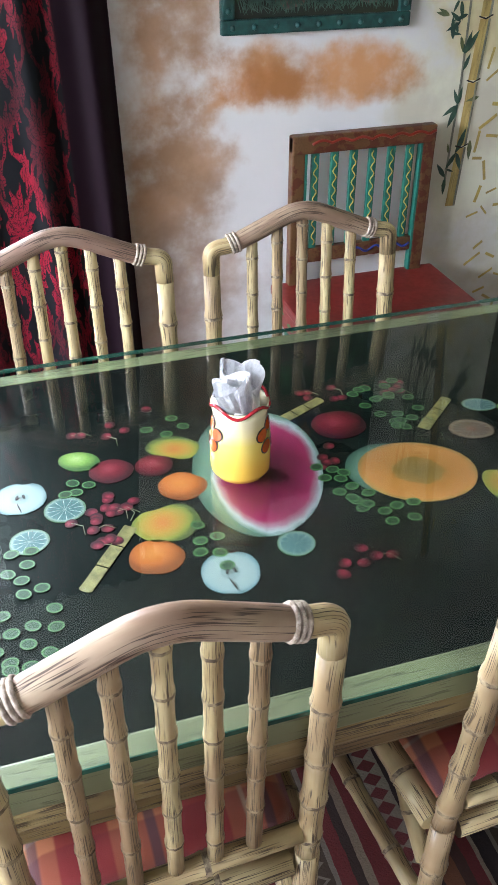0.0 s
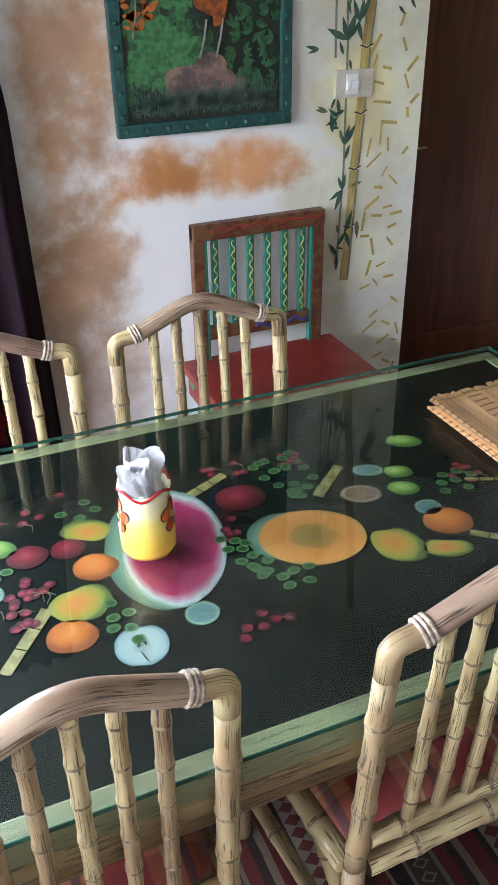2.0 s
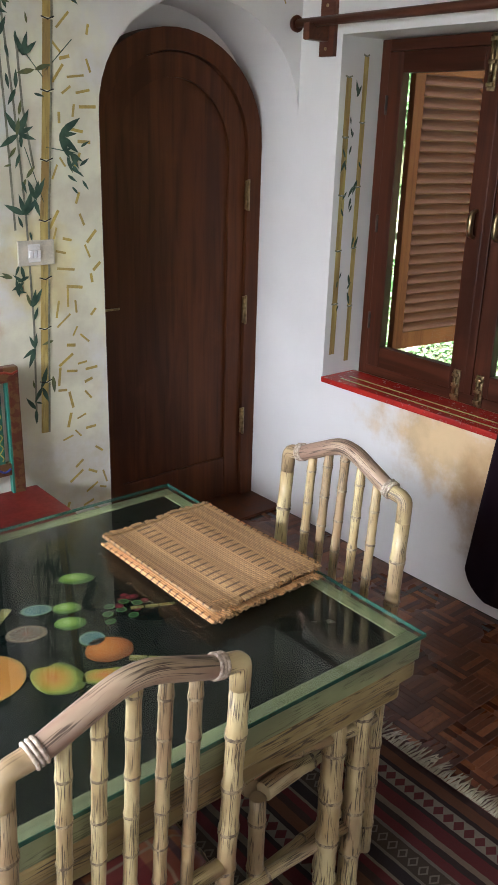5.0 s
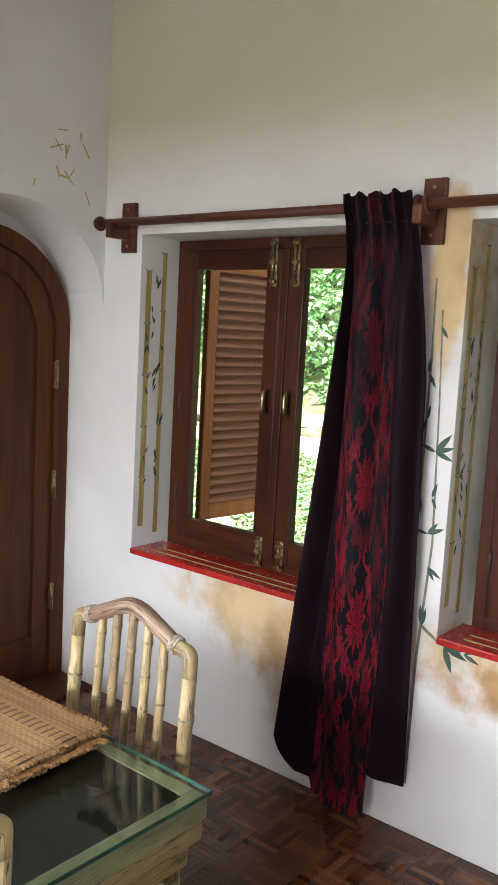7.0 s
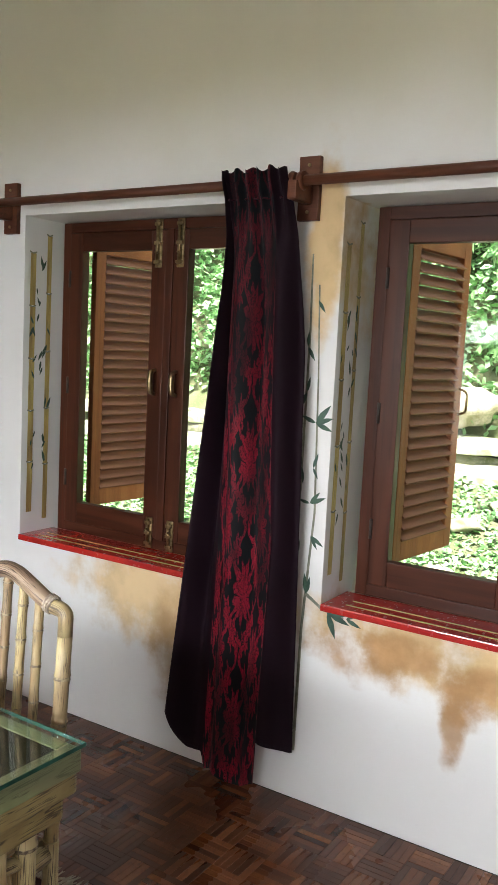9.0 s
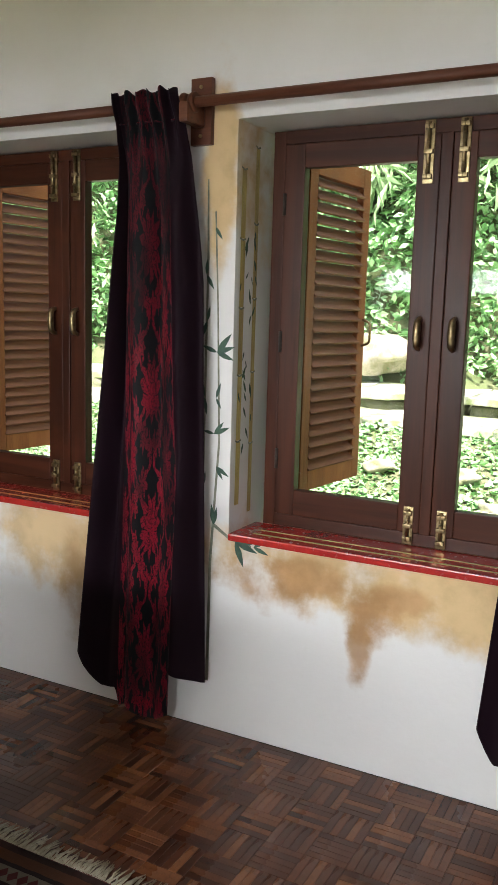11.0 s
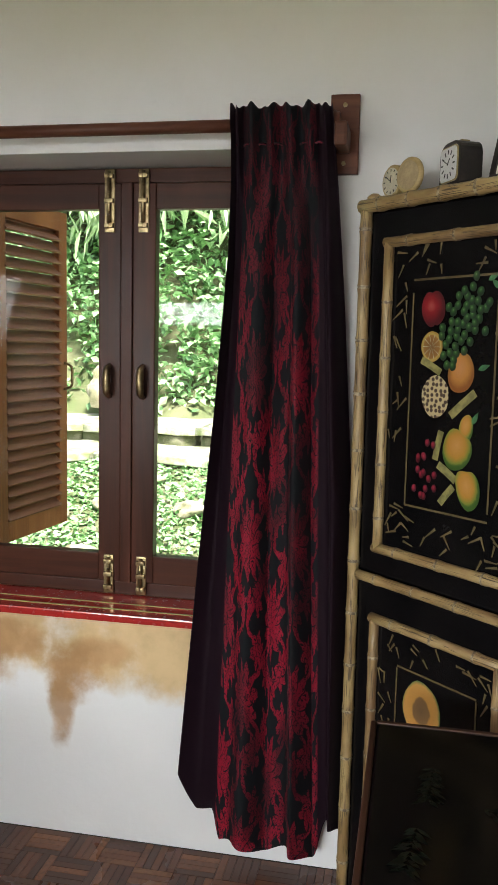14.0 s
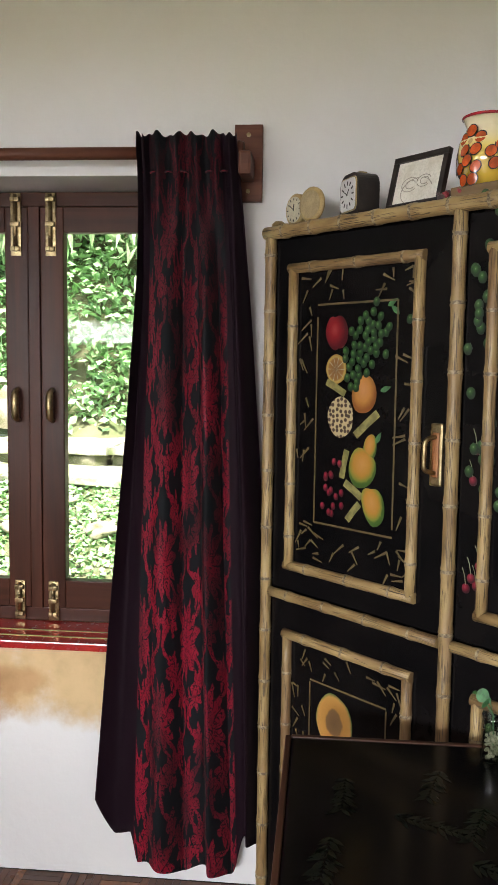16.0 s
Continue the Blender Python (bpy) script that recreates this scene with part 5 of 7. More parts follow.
M_FRAMEGREEN = mixed("dark green carved frame", (0.010, 0.045, 0.042), (0.016, 0.085, 0.075), 40, 0.4, 0.4)
M_CANVASDARK = mixed("dark painted foliage ground", (0.008, 0.016, 0.011), (0.028, 0.030, 0.016), 9, 0.5, 0.2)
P_GREENS = [plain("leaf paint", c, 0.5, 0.5, 60) for c in ((0.035, 0.125, 0.05), (0.06, 0.21, 0.075), (0.012, 0.036, 0.022), (0.065, 0.085, 0.026))]
P_ORANGE = plain("orange leaf paint", (0.52, 0.14, 0.02), 0.5, 0.4, 60)
P_GREY = plain("grey branch paint", (0.26, 0.26, 0.22), 0.5)
P_ROCK = mixed("rock paint", (0.26, 0.16, 0.12), (0.08, 0.055, 0.06), 25, 0.5, 0.1)
P_BLUE = plain("deep blue paint", (0.012, 0.028, 0.13), 0.4, 0.6, 60)
P_RUST = plain("rust orange paint", (0.32, 0.08, 0.012), 0.5, 0.6, 60)
P_RED = plain("crimson paint", (0.42, 0.03, 0.05), 0.5, 0.4, 60)
P_REED = plain("pale grass paint", (0.09, 0.17, 0.13), 0.5, 0.4, 60)


def build_picture():
    """Local x along the wall, local z up, facing -y; kept to plain coloured shapes."""
    W, H = 0.556, 0.785
    pic = thing("framed_painting", "framed foliage painting with a bright shape on rocks, dark green frame", "painting", at=pose(1.988, YN, 1.186))
    f = 0.038
    for args in ((-W / 2, W / 2, -0.028, -0.002, 0, f), (-W / 2, W / 2, -0.028, -0.002, H - f, H), (-W / 2, -W / 2 + f, -0.028, -0.002, f, H - f), (W / 2 - f, W / 2, -0.028, -0.002, f, H - f)):
        part("frame_bar", box(*args, 0.006), M_FRAMEGREEN, pic, "dark green carved frame bar")
    stud = None
    for k in range(9):
        for z in (f / 2, H - f / 2):
            bm = bmesh.new()
            bmesh.ops.create_icosphere(bm, subdivisions=2, radius=0.008)
            if stud is None:
                stud = part("stud", bm, M_FRAMEGREEN, pic, "", True)
                ob = stud
            else:
                bm.free()
                ob = new("stud", stud.data)
                ob.parent = pic
            ob.matrix_basis = pose(-W / 2 + 0.03 + (W - 0.06) * k / 8, -0.028, z)
    for k in range(12):
        for x in (-W / 2 + f / 2, W / 2 - f / 2):
            ob = new("stud", stud.data)
            ob.parent = pic
            ob.matrix_basis = pose(x, -0.028, 0.06 + (H - 0.12) * k / 11)
    canvas = part("canvas", box(-W / 2 + f, W / 2 - f, -0.016, -0.006, f, H - f), M_CANVASDARK, pic, "painted canvas of dark foliage")
    on = lambda x, z, turn, lift=0.0: pose(x, -0.0165 - lift, z, 90, 0, 0) @ pose(0, 0, 0, 0, 0, turn)
    r = random.Random(11)
    depth = [0.0]

    def stroke(name, bm, m):
        part(name, bm, m, canvas)

    # leaves in clumps
    for mi, n, x0, x1, z0, z1, size in ((2, 150, -0.24, 0.24, 0.10, 0.75, 0.055), (0, 110, -0.24, 0.02, 0.12, 0.42, 0.075), (1, 60, -0.24, -0.03, 0.14, 0.34, 0.085), (3, 60, -0.2, 0.24, 0.35, 0.72, 0.05), (0, 60, 0.05, 0.24, 0.12, 0.45, 0.06), (2, 70, -0.05, 0.24, 0.3, 0.75, 0.06)):
        bm = bmesh.new()
        depth[0] += 0.0006
        for _ in range(n):
            x, z = r.uniform(x0, x1), r.uniform(z0, z1)
            a = r.uniform(0, 360)
            for q in (-42, 0, 42):
                L = size * r.uniform(0.45, 0.7)
                ex, ez = x + L * math.cos(radians(a + q)), z + L * math.sin(radians(a + q))
                if -0.24 < ex < 0.24 and f < ez < H - f:
                    add_leaf(bm, on(x, z, a + q, depth[0] + r.random() * 0.0005), L, L * 0.42)
        stroke("painted_leaves", bm, P_GREENS[mi])
    bm = bmesh.new()
    depth[0] += 0.0008
    for _ in range(70):
        x, z, a = r.uniform(-0.235, -0.14), r.uniform(0.28, 0.66), r.uniform(0, 360)
        L = r.uniform(0.02, 0.045)
        if -0.243 < x + L * math.cos(radians(a)) < 0.2:
            add_leaf(bm, on(x, z, a, depth[0]), L, L * 0.5)
    stroke("painted_orange_leaves", bm, P_ORANGE)
    # bare grey branches
    for pts in (((-0.21, 0.26), (-0.19, 0.36), (-0.215, 0.45), (-0.24, 0.52)), ((-0.19, 0.36), (-0.15, 0.46), (-0.10, 0.56), (-0.04, 0.63), (0.03, 0.62)), ((-0.15, 0.46), (-0.19, 0.56), (-0.22, 0.66)), ((-0.12, 0.68), (-0.04, 0.69), (0.0, 0.73))):
        bm = add_tube(bmesh.new(), rounded([(x, -0.0205, z) for x, z in pts], 0.05), 0.0022, 6)
        stroke("painted_branch", bm, P_GREY)
    # rocks, grass and the plain bright shape on top
    lift = 0.0052
    for x, z, rx, rz in ((-0.03, 0.135, 0.085, 0.055), (0.07, 0.12, 0.06, 0.045), (-0.09, 0.10, 0.05, 0.045), (0.15, 0.085, 0.045, 0.02), (0.02, 0.175, 0.05, 0.035)):
        lift += 0.0003
        stroke("painted_rock", add_disc(bmesh.new(), on(x, z, 0, lift), rx, rz, 0.0008, 22, 0.35, x * 20), P_ROCK)
    bm = bmesh.new()
    for _ in range(520):
        x = r.uniform(-0.225, 0.225)
        L = r.uniform(0.025, 0.075)
        a = 90 + r.gauss(0, 26)
        z = r.uniform(0.045, 0.085)
        if abs(x + L * math.cos(radians(a))) < 0.24:
            add_leaf(bm, on(x, z, a, lift + 0.001), L, 0.0026)
    stroke("painted_grass", bm, P_REED)
    lift = 0.0068
    for x, z, rx, rz, turn, m in ((0.0, 0.43, 0.058, 0.085, 15, P_BLUE), (0.02, 0.355, 0.05, 0.05, 0, P_RUST), (0.012, 0.50, 0.026, 0.06, -8, P_RUST), (0.008, 0.575, 0.030, 0.030, 0, P_RED), (0.015, 0.605, 0.018, 0.028, 0, P_RED), (0.095, 0.475, 0.030, 0.075, -35, P_BLUE), (0.115, 0.515, 0.022, 0.06, -60, P_BLUE), (-0.035, 0.45, 0.016, 0.03, 20, plain("pale blue paint", (0.16, 0.25, 0.5), 0.5)), (0.055, 0.40, 0.016, 0.02, 0, plain("pale paint", (0.5, 0.5, 0.46), 0.5)), (0.05, 0.33, 0.02, 0.05, -15, P_RUST)):
        lift += 0.0003
        stroke("painted_shape", add_disc(bmesh.new(), on(x, z, turn, lift), rx, rz, 0.0008, 22, 0.25, x * 31), m)
    for x in (-0.005, 0.045):
        bm = add_tube(bmesh.new(), [(x + 0.012, -0.025, 0.30), (x + 0.004, -0.025, 0.25), (x - 0.012, -0.025, 0.20)], 0.003, 6)
        stroke("painted_stroke", bm, P_GREY)


build_picture()

# switch plate
sw = thing("light_switch", "pale plastic switch plate over painted bamboo", "light switch", at=pose(2.494, YN, 1.282))
part("plate", box(-0.067, 0.067, -0.009, -0.0004, -0.042, 0.042, 0.003), plain("pale switch plastic", (0.62, 0.58, 0.48), 0.35, 0.15), sw)
part("insert", box(-0.032, 0.012, -0.012, -0.0092, -0.030, 0.030, 0.002), plain("white switch plastic", (0.78, 0.78, 0.76), 0.3, 0.05), sw)
for k in range(3):
    ob = part("rocker", box(-0.0055, 0.0055, -0.006, 0.0, -0.013, 0.013, 0.0015), M_PAPER, sw)
    ob.matrix_basis = pose(-0.024 + 0.0145 * k, -0.0125, -0.002, 12)

# ---------------------------------------------------------------- painted bamboo on the walls
M_MURALSTEM = bamboo_material("mural bamboo paint", (0.58, 0.46, 0.16), (0.42, 0.30, 0.09), (0.10, 0.07, 0.03), 0.5)
M_MURALGREY = plain("grey green stem paint", (0.26, 0.27, 0.20), 0.7, 0.4, 30)
M_MURALLEAF = mixed("dark green leaf paint", (0.022, 0.062, 0.045), (0.05, 0.11, 0.07), 25, 0.6, 0.1)
M_MURALOLIVE = mixed("olive leaf paint", (0.16, 0.17, 0.06), (0.10, 0.13, 0.06), 25, 0.6, 0.1)
M_DASH = mixed("mustard dash paint", (0.56, 0.42, 0.10), (0.40, 0.30, 0.10), 20, 0.7, 0.1)


def flat_stem(bm, m, pts, w):
    """A flat painted stroke through points of the plane of m."""
    uv = bm.loops.layers.uv.verify()
    last = None
    run = 0.0
    for i, (x, z) in enumerate(pts):
        a, b = pts[max(i - 1, 0)], pts[min(i + 1, len(pts) - 1)]
        d = Vector((b[0] - a[0], b[1] - a[1])).normalized()
        if i:
            run += math.dist(pts[i - 1], pts[i])
        ww = w[i] if isinstance(w, (list, tuple)) else w
        pair = [bm.verts.new(m @ Vector((x - s * d.y * ww, z + s * d.x * ww, 0.001))) for s in (1, -1)]
        if last:
            f = bm.faces.new((last[0][0], last[0][1], pair[1], pair[0]))
            for loop, q in zip(f.loops, ((0, last[1]), (0.5, last[1]), (0.5, run), (0, run))):
                loop[uv].uv = q
        last = (pair, run)
    return bm


def leaf_spray(bm, m, x, z, angles, size, r, wide=0.26):
    for a in angles:
        L = size * r.uniform(0.7, 1.15)
        add_leaf(bm, m @ pose(x, z, r.random() * 0.0006, 0, 0, a + r.uniform(-12, 12)), L, L * wide, 0.001)


def build_mural_north():
    mu = tagged(new("wall_mural"), "painted bamboo stems, leaves and mustard dashes on plaster", "mural", kind="structure")
    m = pose(0.0699, YN - 0.0012, 0.0203, 90) @ Matrix(((0.9686, 0.0088, 0, 0), (0.0113, 0.9711, 0, 0), (0, 0, 1, 0), (0, 0, 0, 1)))
    r = random.Random(7)
    segs = [(2.495, 0.60), (2.505, 0.80), (2.513, 1.0), (2.524, 1.18), (2.532, 1.38), (2.548, 1.58), (2.562, 1.80), (2.575, 2.02), (2.588, 2.26), (2.60, 2.52)]
    for a, b in zip(segs, segs[1:]):
        part("stem", flat_stem(bmesh.new(), m, [a, (b[0], b[1] - 0.006)], 0.0185), M_MURALSTEM, mu)
        part("stem_shade", flat_stem(bmesh.new(), m @ pose(0, 0, 0.0006), [(a[0] + 0.014, a[1]), (b[0] + 0.014, b[1] - 0.006)], 0.004), M_MURALGREY, mu)
        part("knot", flat_stem(bmesh.new(), m @ pose(0, 0, 0.0008), [(b[0] - 0.024, b[1] + 0.002), (b[0], b[1] - 0.006), (b[0] + 0.024, b[1] + 0.004)], 0.0022), M_INK, mu)
    for pts in ([(2.46, 0.65), (2.47, 1.0), (2.462, 1.4), (2.44, 1.75), (2.40, 2.2), (2.39, 2.5)], [(2.42, 1.35), (2.41, 1.7), (2.40, 1.9), (2.405, 2.3)], [(2.50, 1.55), (2.47, 1.75), (2.46, 1.95)]):
        part("thin_stem", flat_stem(bmesh.new(), m, pts, 0.004), M_MURALGREY, mu)
    dark, olive = bmesh.new(), bmesh.new()
    for x, z, angles, size in ((2.46, 1.40, (150, 110, 60, 80), 0.10), (2.50, 1.45, (70, 100), 0.09), (2.45, 1.66, (200, 30, -10, 60, 120), 0.085), (2.60, 1.66, (10, -35, -60, 40), 0.095), (2.64, 1.60, (-40, -70), 0.06), (2.45, 1.80, (80, 250), 0.08), (2.48, 1.90, (40, 70, 110), 0.07), (2.40, 1.95, (100, 60), 0.07), (2.36, 1.38, (160, 190), 0.05), (2.44, 1.17, (150, 200), 0.07), (2.47, 1.08, (120, 60, 70), 0.07), (2.47, 0.93, (250, 200, 120, 80), 0.07), (2.49, 0.78, (240, 280, 70), 0.08), (2.46, 0.70, (260, 120), 0.06), (2.43, 2.08, (70, 100, 200, 20), 0.09), (2.62, 2.12, (20, -30), 0.08)):
        leaf_spray(dark, m, x, z, angles, size, r)
    for x, z, angles, size in ((2.40, 1.19, (170, 140), 0.06), (2.47, 1.52, (60, 250), 0.06), (2.52, 1.86, (30, 200), 0.06), (2.44, 1.62, (230,), 0.05), (2.47, 1.30, (220, 300), 0.05)):
        leaf_spray(olive, m, x, z, angles, size, r)
    for _ in range(46):
        t = r.random()
        x, z = 2.455 - 0.03 * t + r.gauss(0, 0.035), 0.72 + 1.75 * t
        leaf_spray(dark if r.random() < 0.6 else olive, m, x, z, (r.choice((70, 100, 250, 280, 200, -20)),), r.uniform(0.035, 0.075), r)
    for _ in range(14):
        leaf_spray(dark, m, r.uniform(2.60, 2.70), 1.56 + r.gauss(0, 0.05), (r.choice((-60, -40, 30)),), r.uniform(0.03, 0.055), r)
    for a, b in (((2.548, 1.62), (2.66, 1.60)), ((2.548, 1.84), (2.48, 1.92)), ((2.56, 1.86), (2.66, 1.96)), ((2.53, 1.44), (2.47, 1.62))):
        flat_stem(dark, m, [a, b], 0.0016)
    part("leaves", dark, M_MURALLEAF, mu)
    part("pale_leaves", olive, M_MURALOLIVE, mu)
    dash = bmesh.new()
    spots = []
    while len(spots) < 92:
        x, z = r.uniform(2.56, 2.755), r.uniform(0.12, 2.4)
        if all(math.hypot(x - p, z - q) > 0.045 for p, q in spots):
            spots.append((x, z))
            a, L = r.uniform(0, math.pi), r.uniform(0.016, 0.036)
            dx, dz = L * math.cos(a), L * math.sin(a)
            if x + abs(dx) < D_LEFT - 0.004:
                flat_stem(dash, m, [(x - dx, z - dz), (x + dx, z + dz)], r.uniform(0.0035, 0.006))
    for _ in range(13):
        x, z = r.uniform(3.30, 3.62), r.uniform(2.12, 2.45)
        a, L = r.uniform(0, math.pi), r.uniform(0.016, 0.036)
        flat_stem(dash, m, [(x - L * math.cos(a), z - L * math.sin(a)), (x + L * math.cos(a), z + L * math.sin(a))], r.uniform(0.0022, 0.004))
    part("dashes", dash, M_DASH, mu)


build_mural_north()


def build_mural_reveal(c):
    """Two painted bamboo stems on the far reveal of a window and leafy shoots beside it."""
    mu = tagged(new("window_mural"), "painted bamboo stems and leaves on the window reveal", "mural", kind="structure")
    r = random.Random(int(c * 100))
    yv = c + W_HALF + 0.0138
    m = Matrix.Translation((XE, yv, 0)) @ Matrix.Rotation(math.pi / 2, 4, "X")
    for x, z0, z1, w in ((0.045, 0.80, 1.90, 0.015), (0.135, 0.76, 1.98, 0.013)):
        n = 5
        for k in range(n):
            a, b = z0 + (z1 - z0) * k / n, z0 + (z1 - z0) * (k + 1) / n
            part("stem", flat_stem(bmesh.new(), m, [(x, a), (x + 0.002, b - 0.006)], w), M_MURALSTEM, mu)
            part("knot", flat_stem(bmesh.new(), m @ pose(0, 0, 0.0006), [(x - w * 1.3, b), (x, b - 0.006), (x + w * 1.3, b)], 0.003), M_MURALGREY, mu)
    dark = bmesh.new()
    for _ in range(24):
        leaf_spray(dark, m, r.uniform(0.04, 0.14), r.uniform(1.0, 1.85), (r.choice((60, 110, 250, 290)),), r.uniform(0.035, 0.06), r)
    part("leaves", dark, M_MURALLEAF, mu)


for c in WINDOWS:
    build_mural_reveal(c)

mu = tagged(new("pier_mural"), "slender painted bamboo shoots with green leaves between the windows", "mural", kind="structure")
m = Matrix.Translation((XE - 0.0012, 0.042, 0.012)) @ Matrix.Rotation(-math.pi / 2, 4, "Z") @ Matrix.Rotation(math.pi / 2, 4, "X")
# in this plane the first coordinate is -y
for pts in ([(-1.56, 0.16), (-1.555, 0.6), (-1.53, 1.0), (-1.545, 1.45), (-1.56, 1.75)], [(-1.60, 0.2), (-1.59, 0.9), (-1.585, 1.6), (-1.59, 1.85)], [(-1.545, 0.72), (-1.48, 0.68), (-1.40, 0.665)]):
    part("thin_stem", flat_stem(bmesh.new(), m, pts, [0.006, 0.005, 0.004, 0.003, 0.003][: len(pts)]), M_MURALGREY, mu)
dark = bmesh.new()
rr = random.Random(3)
for y, z, angles, size in ((-1.545, 1.30, (20, 60, 165, -20), 0.085), (-1.55, 1.03, (20, 160, 45), 0.06), (-1.54, 0.92, (-60, -40), 0.07), (-1.545, 0.72, (70, 100), 0.07), (-1.46, 0.675, (-30, -60, 0), 0.085), (-1.39, 0.665, (-20, 30), 0.06), (-1.56, 1.70, (-60,), 0.05), (-1.59, 1.55, (-70, 80), 0.05), (-1.585, 1.40, (250, 70), 0.05), (-1.59, 1.15, (110, 290), 0.055), (-1.545, 1.15, (80, -70), 0.05), (-1.59, 0.85, (240, 70), 0.05)):
    leaf_spray(dark, m, y, z, angles, size, rr)
part("leaves", dark, M_MURALLEAF, mu)


# ---------------------------------------------------------------- corner cupboard
CUP = pose(3.590, 0.181, 0, 0, 0, -133.0)  # local x along the front, local y into the corner
C_TOP = 1.872
M_PANELLINE = plain("thin ochre painted line", (0.12, 0.085, 0.035), 0.4, 0.4, 30)
C_APPLE = fruit_material("painted red apple", [(0.0, (0.50, 0.10, 0.08)), (0.4, (0.32, 0.012, 0.02)), (1.0, (0.08, 0.004, 0.008))], centre=(0.42, 0.6))
C_PEACH = fruit_material("painted peach", [(0.0, (0.66, 0.30, 0.12)), (0.6, (0.60, 0.26, 0.06)), (1.0, (0.30, 0.10, 0.02))], centre=(0.45, 0.6))
C_MANGO = fruit_material("painted ripe mango", [(0.0, (0.66, 0.32, 0.10)), (0.6, (0.56, 0.26, 0.04)), (0.9, (0.22, 0.26, 0.04)), (1.0, (0.05, 0.12, 0.02))], centre=(0.45, 0.62))
C_CUTORANGE = fruit_material("painted cut orange", [(0.0, (0.20, 0.09, 0.03)), (0.72, (0.34, 0.15, 0.03)), (0.84, (0.60, 0.42, 0.12)), (1.0, (0.40, 0.22, 0.03))], spokes=10)
def seeded_material():
    n = Nodes("painted seeded fruit")
    v = n.node("ShaderNodeTexVoronoi")
    n.put(n.coord("Object"), v.inputs["Vector"])
    v.voronoi_dimensions = "2D"
    v.inputs["Scale"].default_value = 78.0
    v.inputs["Randomness"].default_value = 0.5
    n.set(n.mix(n.step(v.outputs["Distance"], 0.30, 0.44), (0.05, 0.025, 0.012), (0.50, 0.40, 0.22)), 0.4)
    return n.mat


C_GUAVA = seeded_material()
C_PAPAYA = fruit_material("painted cut papaya", [(0.0, (0.20, 0.11, 0.05)), (0.42, (0.26, 0.14, 0.06)), (0.50, (0.62, 0.30, 0.07)), (0.9, (0.66, 0.34, 0.09)), (1.0, (0.10, 0.18, 0.05))])
C_GRAPE = fruit_material("painted green grape", [(0.0, (0.30, 0.42, 0.22)), (0.22, (0.06, 0.17, 0.04)), (0.6, (0.018, 0.07, 0.016)), (1.0, (0.006, 0.025, 0.008))], centre=(0.4, 0.65))
C_BERRY = fruit_material("painted red berry", [(0.0, (0.50, 0.06, 0.10)), (0.5, (0.26, 0.01, 0.03)), (1.0, (0.05, 0.003, 0.008))], centre=(0.4, 0.65))


